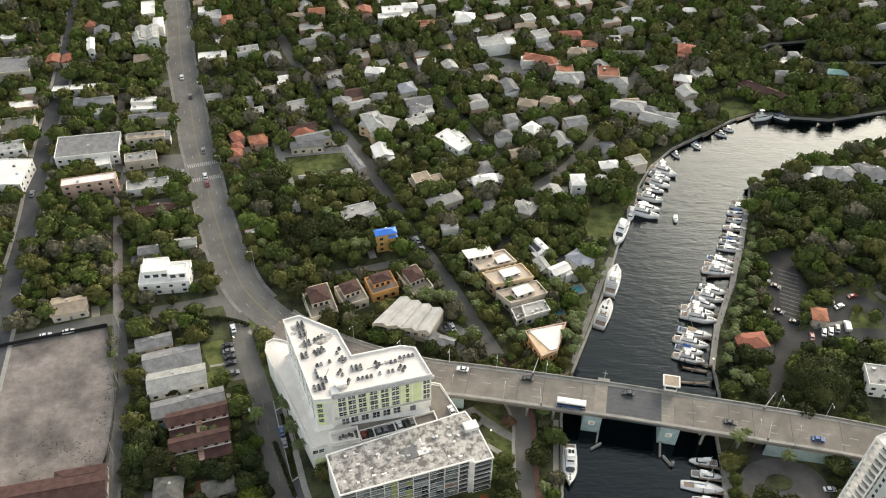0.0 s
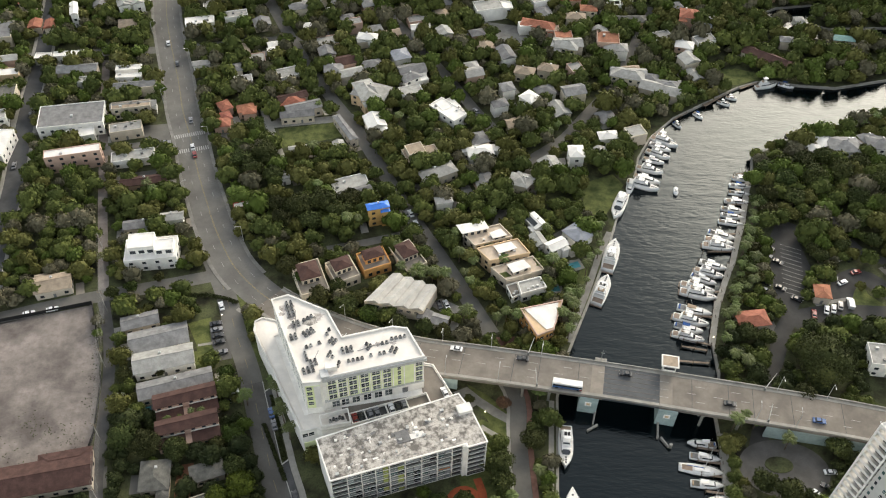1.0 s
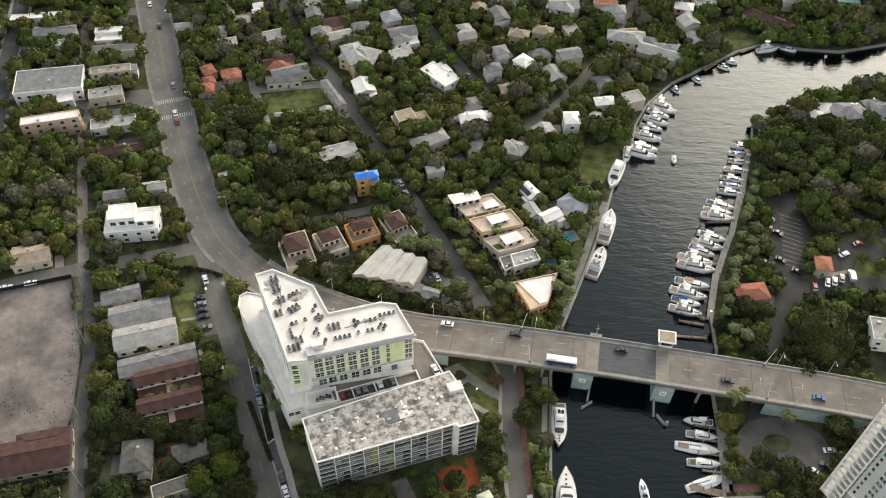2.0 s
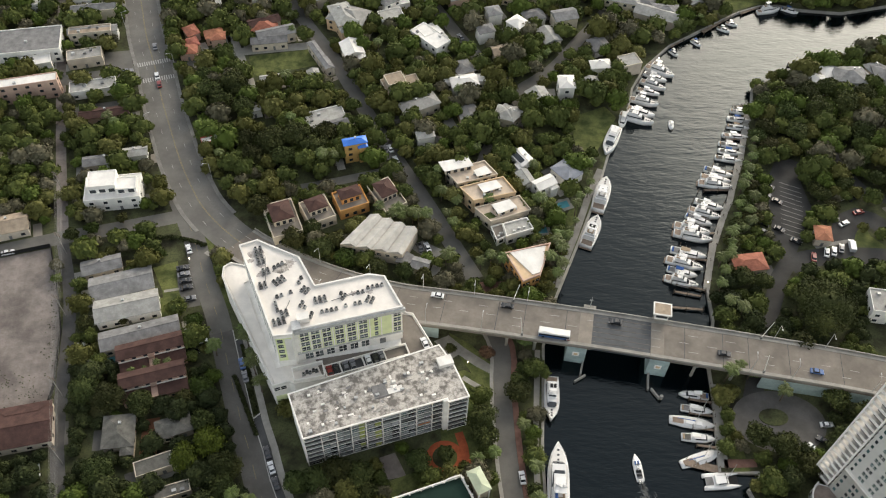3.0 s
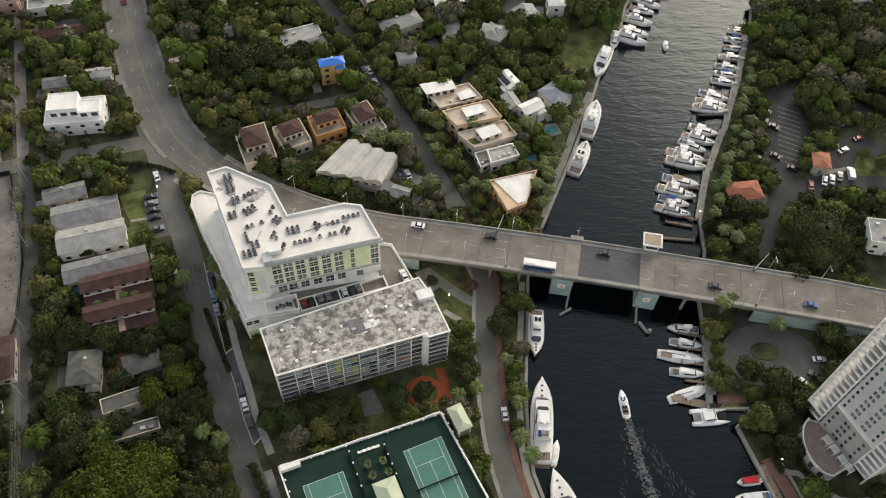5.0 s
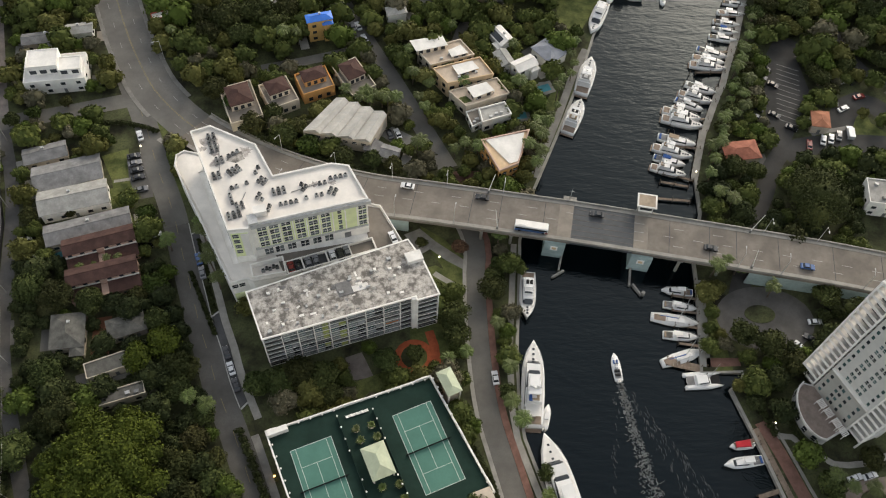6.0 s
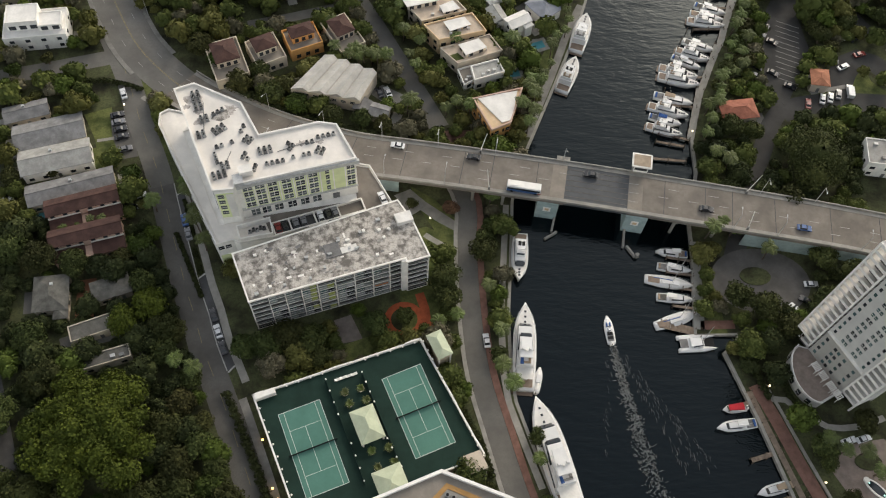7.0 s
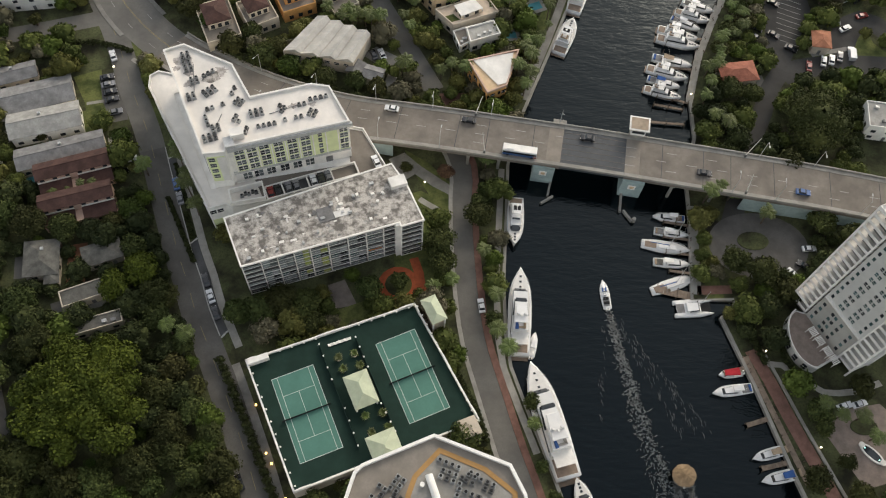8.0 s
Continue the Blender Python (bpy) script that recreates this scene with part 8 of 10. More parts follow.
def rails(e, L, B, z, bow=0.47):
    r = Shape()
    pts = [(L * 0.05, B * 0.46), (L * 0.22, B * 0.44), (L * 0.36, B * 0.31), (L * bow, 0.05)]
    for s in (1, -1):
        for (a, b), (c, d) in zip(pts, pts[1:]):
            r.tube((a, b * s, z + 0.7), (c, d * s, z + 0.75), 0.035, sides=4)
            r.tube((a, b * s, z), (a, b * s, z + 0.7), 0.03, sides=4)
    part("bow_rail", r, light_metal, e)


def yacht(x, y, L, B, turn, canvas=None):
    big = L > 24
    e = boat("motor_yacht", "long white multi-deck motor yacht moored at the quay" if big else "large white motor yacht with flybridge, moored", x, y, turn, "yacht")
    fb = 0.075 * L + 0.5
    part("hull", hull_shape(L, B, fb), gelcoat, e, "glossy white hull", True)
    fd = hull_shape(L * 0.955, B * 0.86, 0.03, 0.0)
    fd.v = [(a, b, fb * (1 + 0.5 * max(0, a / L + 0.5) ** 2) + (0.06 if c > 0 else -0.2)) for a, b, c in fd.v]
    part("side_deck", fd, white_roof, e, "pale non-slip deck")
    part("aft_deck", Shape().box(-L * 0.4, 0, fb + 0.08, L * 0.15, B * 0.7, 0.04), teak, e, "teak aft deck")
    part("swim_platform", Shape().box(-L * 0.515, 0, 0.25, L * 0.05, B * 0.8, 0.12), teak, e, "teak swim platform")
    h = 2.1 if L > 14 else 1.6
    x1 = 0.24 if big else 0.2
    c = part("deckhouse", cabin_shape(-L * 0.31, L * x1, B * 0.78, fb + 0.05, h, 0.28, B * 0.72), gelcoat, e)
    part("window_band", glass_band(-L * 0.27, L * x1 - 0.25, B * 0.765, fb + h * 0.45, h * 0.34, 0.3), dark_glass, c, "dark saloon windows")
    part("windscreen", cabin_shape(L * (x1 - 0.14), L * (x1 + 0.012), B * 0.62, fb + h * 0.34, h * 0.62, 0.42, B * 0.5), dark_glass, c, "raked dark windscreen")
    f = part("flybridge", cabin_shape(-L * 0.28, L * (0.1 if big else 0.06), B * 0.68, fb + h + 0.05, 1.0 if not big else 1.9, 0.4, B * 0.62), gelcoat, e)
    zt = fb + h + (1.05 if not big else 1.95)
    part("fly_screen", glass_band(-L * 0.02, L * (0.1 if big else 0.05) - 0.1, B * 0.56, zt - 0.45, 0.4, 0.42), dark_glass, f, "dark flybridge screen")
    st_ = Shape()
    for a, b, w, d in ((-0.205, 0.16, 0.09, 0.1), (-0.205, -0.16, 0.09, 0.1), (-0.25, 0, 0.02, 0.42)):
        st_.box(L * a, B * b, zt, L * w, B * d, 0.35)
    part("seat", st_, canvas_tan if rng.random() < 0.4 else pale_roof, f, "U-shaped upholstered flybridge seat")
    part("hardtop", cabin_shape(-L * 0.22, L * 0.0, B * 0.56, zt + 1.75, 0.14, 0.3, B * 0.5), gelcoat, e, "white hardtop")
    st = Shape()
    for a in (-L * 0.2, -L * 0.04):
        for b in (-B * 0.24, B * 0.24):
            st.tube((a, b, zt), (a, b, zt + 1.76), 0.06, sides=5)
    part("hardtop_strut", st, light_metal, e)
    part("radar", Shape().tube((-L * 0.15, 0, zt + 1.88), (-L * 0.15, 0, zt + 2.7), 0.08, sides=6).tube((-L * 0.15, 0, zt + 2.5), (-L * 0.15, 0, zt + 2.8), 0.4, 0.3, 8), white_wall, e)
    for k in (0.27, 0.33, 0.39):
        part("hatch", Shape().box(L * k, 0, fb * (1 + 0.5 * (k + 0.5) ** 2) + 0.06, 0.6, 0.6, 0.1), dark_glass, e)
    rails(e, L, B, fb * 1.2)
    if 16 < L < 19:
        for b in (0.11, -0.11):
            part("solar_panel", Shape().box(-L * 0.12, B * b, zt + 1.9, L * 0.09, B * 0.18, 0.05), rubber, e, "black panel on the hardtop")
    if big:
        u = part("upper_deck", Shape().box(-L * 0.33, 0, fb + h + 0.02, L * 0.16, B * 0.66, 0.08), white_roof, e, "white upper aft deck")
        part("bridge_window", glass_band(-L * 0.1, L * 0.1 - 0.2, B * 0.665, fb + h + 0.8, 0.7, 0.4), dark_glass, f, "dark bridge windows")
        for a in (-0.38, -0.3):
            part("deck_table", Shape().box(L * a, 0, fb + h * 0 + 0.12, L * 0.03, B * 0.25, 0.6), white_wall, e, "white deck table")
        part("mast_arch", Shape().box(-L * 0.13, 0, zt + 1.9, 0.7, B * 0.5, 0.3).tube((-L * 0.13, B * 0.15, zt + 2.2), (-L * 0.13, B * 0.15, zt + 3.0), 0.5, 0.35, 10).tube((-L * 0.13, -B * 0.15, zt + 2.2), (-L * 0.13, -B * 0.15, zt + 3.0), 0.5, 0.35, 10), gelcoat, e, "white radar arch with domes")
        tnd = part("tender", Shape().tube((-L * 0.27, B * 0.16, zt + 0.4), (-L * 0.17, B * 0.16, zt + 0.4), 0.5, 0.3, 8), canvas_blue, e, "covered blue tender")
    return e


def cruiser(x, y, L, B, turn, canvas=None):
    e = boat("cabin_cruiser", "white cabin cruiser moored stern-to in the marina", x, y, turn)
    fb = 0.075 * L + 0.3
    part("hull", hull_shape(L, B, fb), gelcoat, e, "glossy white hull", True)
    part("cockpit", Shape().box(-L * 0.34, 0, fb + 0.01, L * 0.26, B * 0.74, 0.03), rng.choice([teak, mossy_roof, grey_roof]), e, "cockpit sole")
    part("bench", Shape().box(-L * 0.44, 0, fb + 0.04, L * 0.05, B * 0.6, 0.4), rng.choice([gelcoat, canvas_tan, canvas_blue]), e, "padded stern bench")
    part("hatch", Shape().box(L * 0.32, 0, fb * 1.2, L * 0.06, B * 0.2, 0.08), dark_glass, e, "dark bow hatch")
    c = part("cabin", cabin_shape(-L * 0.16, L * 0.26, B * 0.7, fb, 1.0), gelcoat, e)
    part("window_band", glass_band(-L * 0.1, L * 0.25, B * 0.69, fb + 0.35, 0.55), dark_glass, c, "dark windscreen")
    top = canvas or rng.choice([gelcoat, gelcoat, canvas_blue, white_wall, canvas_tan, gelcoat])
    part("bimini_top", cabin_shape(-L * 0.24, L * 0.02, B * 0.6, fb + 1.9, 0.16, 0.2), top, e, "canopy over the helm")
    st = Shape()
    for a in (-L * 0.27, 0.0):
        for b in (-B * 0.28, B * 0.28):
            st.tube((a, b, fb), (a, b, fb + 1.92), 0.04, sides=4)
    part("canopy_frame", st, light_metal, e)
    rails(e, L, B, fb * 1.05)
    if rng.random() < 0.4:
        part("antenna", Shape().tube((-L * 0.1, B * 0.3, fb + 1.9), (-L * 0.22, B * 0.36, fb + 5.5), 0.035, 0.015, 4), white_wall, e)
    return e


def sailboat(x, y, L, B, turn):
    e = boat("sailing_yacht", "white sailing yacht with bare mast and furled sail", x, y, turn, "sailboat")
    fb = 1.05
    part("hull", hull_shape(L, B, fb, 0.15, 0.7), gelcoat, e, "", True)
    part("coachroof", cabin_shape(-L * 0.16, L * 0.24, B * 0.5, fb, 0.5, 0.6), gelcoat, e)
    part("cockpit", Shape().box(-L * 0.31, 0, fb + 0.01, L * 0.24, B * 0.5, 0.05), teak, e)
    part("mast", Shape().tube((L * 0.06, 0, fb), (L * 0.06, 0, fb + L * 1.2), 0.1, 0.06, 6).tube((L * 0.06, -B * 0.3, fb + L * 0.6), (L * 0.06, B * 0.3, fb + L * 0.6), 0.04), light_metal, e, "tall grey mast")
    part("boom", Shape().tube((L * 0.05, 0, fb + 1.5), (-L * 0.34, 0, fb + 1.6), 0.16, 0.12, 7), canvas_blue, e, "boom with blue sail cover")
    sy_ = Shape()
    for a, b in ((L * 0.48, 0), (-L * 0.48, 0), (L * 0.04, B * 0.46), (L * 0.04, -B * 0.46)):
        sy_.tube((a, b, fb), (L * 0.06, 0, fb + L * 1.18), 0.018, sides=3)
    part("rigging", sy_, grey_metal, e)
    rails(e, L, B, fb)
    return e


def catamaran(x, y, L, B, turn):
    e = boat("catamaran", "white sailing catamaran with broad deck and nets", x, y, turn, "catamaran")
    for s in (1, -1):
        h = hull_shape(L, B * 0.26, 1.1, 0.1, 0.8)
        h.v = [(a, b + s * B * 0.36, c) for a, b, c in h.v]
        part("hull", h, gelcoat, e, "", True)
    part("bridge_deck", Shape().box(-L * 0.13, 0, 0.75, L * 0.62, B * 0.8, 0.4), gelcoat, e)
    c = part("saloon", cabin_shape(-L * 0.2, L * 0.16, B * 0.6, 1.15, 1.0), gelcoat, e)
    part("window_band", glass_band(-L * 0.12, L * 0.14, B * 0.58, 1.5, 0.4), dark_glass, c)
    part("trampoline", Shape().box(L * 0.31, 0, 0.95, L * 0.26, B * 0.5, 0.04), rubber, e, "dark netting between the bows")
    part("cockpit", Shape().box(-L * 0.34, 0, 1.16, L * 0.2, B * 0.5, 0.05), grey_roof, e)
    part("mast", Shape().tube((L * 0.12, 0, 2), (L * 0.12, 0, 13), 0.1, 0.06, 6), light_metal, e)
    return e


def skiff(x, y, L, B, turn, canvas=None, label="white open centre-console motorboat", open_top=False):
    e = boat("motorboat", label, x, y, turn, "motorboat")
    part("hull", hull_shape(L, B, 0.75), gelcoat, e, "", True)
    part("sole", Shape().box(-L * 0.08, 0, 0.76, L * 0.66, B * 0.66, 0.04), grey_roof if L > 9 else white_wall, e)
    part("console", Shape().box(0, 0, 0.78, L * 0.12, B * 0.34, 0.8, taper=0.8), gelcoat, e)
    if open_top:
        for a, b, sx, sy in ((-0.14, 0.15, 0.09, 0.24), (-0.14, -0.15, 0.09, 0.24), (-0.29, 0.0, 0.07, 0.6), (0.17, 0.17, 0.14, 0.14), (0.17, -0.17, 0.14, 0.14)):
            part("seat", Shape().box(L * a, B * b, 0.8, L * sx, B * sy, 0.45, taper=0.9), rubber if a < 0 else canvas_blue, e, "dark padded seat")
        part("windscreen", Shape().box(L * 0.065, 0, 1.5, 0.08, B * 0.36, 0.5), dark_glass, e)
    else:
        wide = 0.86 if canvas else 0.66
        part("canopy", cabin_shape(-L * (0.34 if canvas else 0.2), L * (0.3 if canvas else 0.12), B * wide, 2.3, 0.22, 0.1), canvas or gelcoat, e, "canopy over the console")
        st = Shape()
        for a in (-L * 0.12, L * 0.06):
            for b in (-B * 0.26, B * 0.26):
                st.tube((a, b, 0.75), (a, b, 2.32), 0.04, sides=4)
        part("canopy_frame", st, light_metal, e)
    for b in (-0.35, 0.35):
        part("outboard", Shape().box(-L * 0.5 - 0.25, b, 0.1, 0.6, 0.42, 1.1, taper=0.8), white_wall, e, "pale outboard engine")
    return e


def tiki_boat(x, y):
    """A round party raft under a thatched roof."""
    e = boat("tiki_boat", "round raft with tan thatched roof under way", x, y, 90, "boat", "")
    part("platform", Shape().tube((0, 0, 0.05), (0, 0, 0.6), 2.5, 2.5, 18), wood, e, "round timber platform")
    r = random.Random(8)
    thatch = Shape()
    for ring in range(5):
        r0, r1 = 0.25 + ring * 0.5, 0.95 + ring * 0.5
        z0, z1 = 3.7 - ring * 0.26, 3.42 - ring * 0.3
        for k in range(16 + ring * 8):
            a = 2 * math.pi * k / (16 + ring * 8) + r.uniform(-0.05, 0.05)
            w = math.pi / (16 + ring * 8) * 1.25
            q = r1 + r.uniform(-0.12, 0.18)
            lift = r.uniform(0, 0.1)
            thatch.add([(r0 * math.cos(a - w), r0 * math.sin(a - w), z0 + lift), (q * math.cos(a - w), q * math.sin(a - w), z1 + lift), (q * math.cos(a + w), q * math.sin(a + w), z1 + lift), (r0 * math.cos(a + w), r0 * math.sin(a + w), z0 + lift)], [(0, 1, 2, 3)])
    thatch.tube((0, 0, 2.45), (0, 0, 3.72), 2.85, 0.15, 18)
    part("thatched_roof", thatch, material("thatch", (0.34, 0.235, 0.14), 0.95, 0.3, 0.5, 4.0, island=0.4), e, "dry tan palm thatch")
    for k in range(6):
        a = 2 * math.pi * k / 6
        part("post", Shape().tube((2.1 * math.cos(a), 2.1 * math.sin(a), 0.6), (2.1 * math.cos(a), 2.1 * math.sin(a), 2.7), 0.08, sides=6), trunk_mat, e)
    part("bar", Shape().tube((0, 0, 0.6), (0, 0, 1.65), 1.1, 1.1, 12), wood, e, "round timber bar")
    part("outboard", Shape().box(-2.75, 0, -0.1, 0.6, 0.45, 1.2, taper=0.8), white_wall, e, "pale outboard engine")
    return e


yacht(44.2, 194.4, 17.4, 5.0, -96)
yacht(43.2, 164.3, 27.0, 6.5, 85)
skiff(46.3, 154.5, 7.7, 2.2, 76)
yacht(48.3, 132.5, 32.5, 7.8, 104)
yacht(55.7, 109.4, 15.8, 4.6, 105)
skiff(67.7, 170.0, 9.2, 2.7, 94, None, "white open motorboat under way with dark seats", True)
cruiser(89.7, 196.1, 9.6, 2.8, 173)
cruiser(89.6, 190.5, 9.9, 2.9, -12)
sailboat(87.2, 185.7, 14.0, 4.1, -12)
cruiser(88.0, 180.1, 10.3, 3.0, -8)
sailboat(87.3, 173.0, 13.5, 3.9, 16)
catamaran(91.8, 165.4, 10.9, 5.6, -358)
skiff(98.3, 145.3, 6.6, 2.6, -176, canvas_red, "small white motorboat with red canopy")
cruiser(97.7, 140.3, 11.1, 3.2, -174)
cruiser(104.0, 122.7, 10.2, 3.0, -167, canvas_tan)
cruiser(105.6, 116.6, 11.3, 3.3, -170)
yacht(73.2, 291.0, 19.5, 6.2, 71)
yacht(66.6, 270.3, 17.2, 5.8, 66)
yacht(81.4, 323.7, 19.8, 5.7, -114)
cruiser(88.7, 338.6, 12.4, 3.6, -110)
yacht(94.6, 339.3, 15.0, 4.3, -24)
cruiser(97.4, 344.5, 12.6, 3.7, -27)
yacht(99.9, 351.6, 12.7, 3.7, -21)
cruiser(103.2, 359.4, 10.2, 3.0, -24)
yacht(106.1, 364.2, 12.1, 3.5, -31)
cruiser(108.2, 370.6, 11.3, 3.3, -34)
yacht(110.9, 374.7, 14.1, 4.1, -32)
cruiser(111.4, 378.7, 10.2, 3.0, -33)
yacht(95.4, 245.0, 11.9, 3.5, -20)
cruiser(96.6, 249.7, 10.9, 3.2, -21)
yacht(98.2, 253.7, 13.4, 3.9, -21)
cruiser(100.8, 259.1, 13.1, 3.8, -19)
yacht(104.2, 267.8, 14.3, 4.1, -18)
yacht(104.7, 271.8, 13.5, 3.9, -21)
cruiser(108.4, 277.0, 10.7, 3.1, -31)
yacht(111.3, 280.5, 12.1, 3.5, -24)
cruiser(114.2, 285.5, 11.4, 3.3, -26)
yacht(119.0, 296.9, 13.1, 3.8, -14)
cruiser(120.1, 300.8, 11.9, 3.5, -18)
cruiser(122.1, 304.7, 11.7, 3.4, -24)
cruiser(128.0, 313.1, 10.4, 3.0, -15)
cruiser(129.9, 317.7, 9.8, 2.8, -17)
cruiser(131.3, 322.1, 10.1, 2.9, -16)
cruiser(134.4, 328.1, 10.6, 3.1, -12)
cruiser(137.1, 334.2, 9.4, 2.7, -14)
cruiser(138.8, 339.6, 9.7, 2.8, -13)
cruiser(140.9, 345.1, 8.8, 2.6, -15)
yacht(174.8, 428.0, 12.3, 3.6, 9)
cruiser(185.7, 428.7, 8.5, 2.5, -29)
cruiser(132.7, 399.0, 6.3, 2.2, -52)
cruiser(120.5, 390.3, 5.7, 2.2, -57)
cruiser(148.5, 410.8, 6.8, 2.2, -35)
cruiser(153.7, 416.0, 6.0, 2.2, -28)
cruiser(175.1, 380.7, 7.3, 2.2, -20)
cruiser(186.4, 382.9, 8.7, 2.5, -17)
skiff(108.9, 335.4, 5.3, 2.2, -96)
tiki_boat(80.8, 117.2)

# ---- wakes of the boats under way ----
wash = material("wash", (0.045, 0.05, 0.053), 0.5, 0.3, 0.5, 3.0)


def curl(s, x, y, size, a, r, width=0.05):
    """A thin bent thread of foam on the water."""
    z = WATER + 0.03
    pts = []
    bend = r.uniform(-1.6, 1.6)
    for k in range(4):
        t = k / 3
        pts.append(Vector((x, y)))
        x += math.cos(a + bend * t) * size / 3
        y += math.sin(a + bend * t) * size / 3
    w = [0.2, 1.0, 0.8, 0.15]
    vs = []
    for k, p in enumerate(pts):
        n = Vector((-math.sin(a + bend * k / 3), math.cos(a + bend * k / 3))) * width * w[k]
        vs += [(p.x + n.x, p.y + n.y, z), (p.x - n.x, p.y - n.y, z)]
    s.add(vs, [(2 * k, 2 * k + 1, 2 * k + 3, 2 * k + 2) for k in range(3)])


def wake():
    s, r = Shape(), random.Random(5)
    x0, y0 = 68.2, 164.8
    for k in range(1250):
        t = r.random() ** 1.05
        wid = 0.6 + 2.3 * t
        x = x0 + 5.5 * t + 4.0 * t * t + r.choice([-1, 1, 1, 0.2]) * wid * r.uniform(0.4, 1.0) + r.gauss(0, 0.3 + 0.5 * t)
        curl(s, x, y0 - 60 * t, r.uniform(0.3, 1.2), r.uniform(0, 6.28), r, 0.075 * (1.15 - 0.6 * t))
    solid("wake_foam", s, foam, "broken foam trail behind a running motorboat", "foam", "stuff")
    w = Shape()
    for k in range(150):
        t = r.random() ** 0.7
        lane_ = r.choice([0.22, 0.3, 0.36])
        x, y = x0 + 1.6 + 26 * t * lane_ * 2.2 + r.gauss(0, 0.5), y0 - 2 - 34 * t + r.gauss(0, 0.8)
        curl(w, x, y, r.uniform(0.8, 2.4), -math.pi / 2 + lane_ * 1.7 + r.uniform(-0.12, 0.12), random.Random(1), 0.06)
    for k in range(40):
        t = r.random()
        curl(w, x0 - 1.2 - 5 * t + r.gauss(0, 0.4), y0 - 2 - 30 * t, r.uniform(0.6, 1.8), -math.pi / 2 - 0.2, random.Random(2), 0.05)
    solid("wash_waves", w, wash, "faint diverging wash on dark water", "waves", "stuff")
    f = Shape()
    for k in range(520):
        t = r.random()
        curl(f, 80.8 + r.choice([-1, 1]) * (2.0 + 1.2 * t) * r.uniform(0.35, 1) + r.gauss(0, 0.2), 116.6 - 9 * t, r.uniform(0.3, 1.1), r.uniform(0, 6.28), r, 0.08)
    solid("wake_foam", f, foam, "churned foam behind a thatched raft", "foam", "stuff")


wake()


# ---- docks and piles ----
def dock(a, b, width, label="grey timber finger dock on piles", z=-0.1, mat=None):
    a, b = Vector(a), Vector(b)
    m = (a + b) / 2
    d = b - a
    t = math.degrees(math.atan2(d.y, d.x))
    e = thing("dock", m.x, m.y, 0, t, label, "dock", "docks")
    n = max(2, int(d.length / 0.9))
    if n <= 26:
        for k in range(n):
            part("plank", Shape().box(-d.length / 2 + (k + 0.5) * d.length / n, 0, z - 0.1, d.length / n * 0.94, width, 0.1), mat or wood, e)
    else:
        part("decking", Shape().box(0, 0, z - 0.1, d.length, width, 0.1), mat or wood, e)
    part("stringer", Shape().box(0, width * 0.3, z - 0.4, d.length, 0.2, 0.28).box(0, -width * 0.3, z - 0.4, d.length, 0.2, 0.28), trunk_mat, e)
    for k in range(max(2, int(d.length / 4.5)) + 1):
        x = -d.length / 2 + d.length * k / max(2, int(d.length / 4.5))
        for s in (1, -1):
            part("pile", Shape().tube((x, s * width * 0.52, -3.2), (x, s * width * 0.52, z + 0.9), 0.15, 0.13, 7), trunk_mat, e)


dock((97.2, 200), (93.6, 169.5), 2.6, "broad grey boardwalk along the marina", 0.05, concrete)
for y0, x1 in ((193.4, 85), (188.2, 84), (182.9, 84), (176.5, 84)):
    dock((94.8, y0 - 0.2), (x1 + 3, y0 + 1.2), 0.8)
dock((93.5, 168.6), (82.5, 171.6), 2.6, "broad grey dock at the marina end")
for a, b in (((103.5, 147.0), (96.4, 145.2)), ((108.0, 132.8), (99.6, 130.6)), ((112.0, 121.0), (101, 119.0))):
    dock(a, b, 1.3, "timber finger dock with pale piles")
dock((102.6, 149.8), (112.5, 114.5), 1.6, "timber boardwalk along the seawall", 0.1)
MAR = [(103.2, 241), (111.0, 264), (121.5, 285.5), (132.5, 312.5), (145.5, 350)]
for a, b in zip(MAR, MAR[1:]):
    dock(a, b, 2.4, "long concrete marina walkway", 0.08, concrete)
OUT = [(91.9, 244.7), (98.9, 264.3), (107.1, 285.6), (122.9, 312.6), (138.1, 348.5)]
for k in range(22):
    t = k / 21 * 4
    i = min(3, int(t))
    p = Vector(OUT[i]).lerp(Vector(OUT[i + 1]), t - i)
    s = Shape().tube((0, 0, -3), (0, 0, 1.4), 0.16, 0.14, 7)
    q = solid("mooring_pile", s, trunk_mat, "weathered timber mooring pile in the river", "pile", "", "mooring piles")
    q.location = (p.x, p.y, 0)
for k in (0, 3, 6, 8, 11, 13, 16, 19):
    t = k / 19 * 4
    i = min(3, int(t))
    a, b = Vector(MAR[i]).lerp(Vector(MAR[i + 1]), t - i), Vector(OUT[i]).lerp(Vector(OUT[i + 1]), t - i)
    dock(a, a.lerp(b, 0.85), 0.9)
dock((101, 238.2), (92, 240.4), 0.9, "timber dock beside the bridge fender")
dock((100.4, 231.9), (89, 233.2), 0.9, "timber dock beside the bridge fender")
for a, b in (((137, 409), (158, 425)), ((119, 396), (134, 408)), ((171, 431.5), (160, 426))):
    dock(a, b, 2.2, "long timber dock on the north bank")
for k in range(12):
    q = solid("mooring_pile", Shape().tube((0, 0, -3), (0, 0, 2.0), 0.17, 0.14, 7), trunk_mat, "weathered timber mooring pile in the river", "pile", "", "mooring piles")
    q.location = (172 + 3.2 * k + rng.uniform(-1, 1), 379 + 0.9 * k + rng.uniform(0, 4), 0)

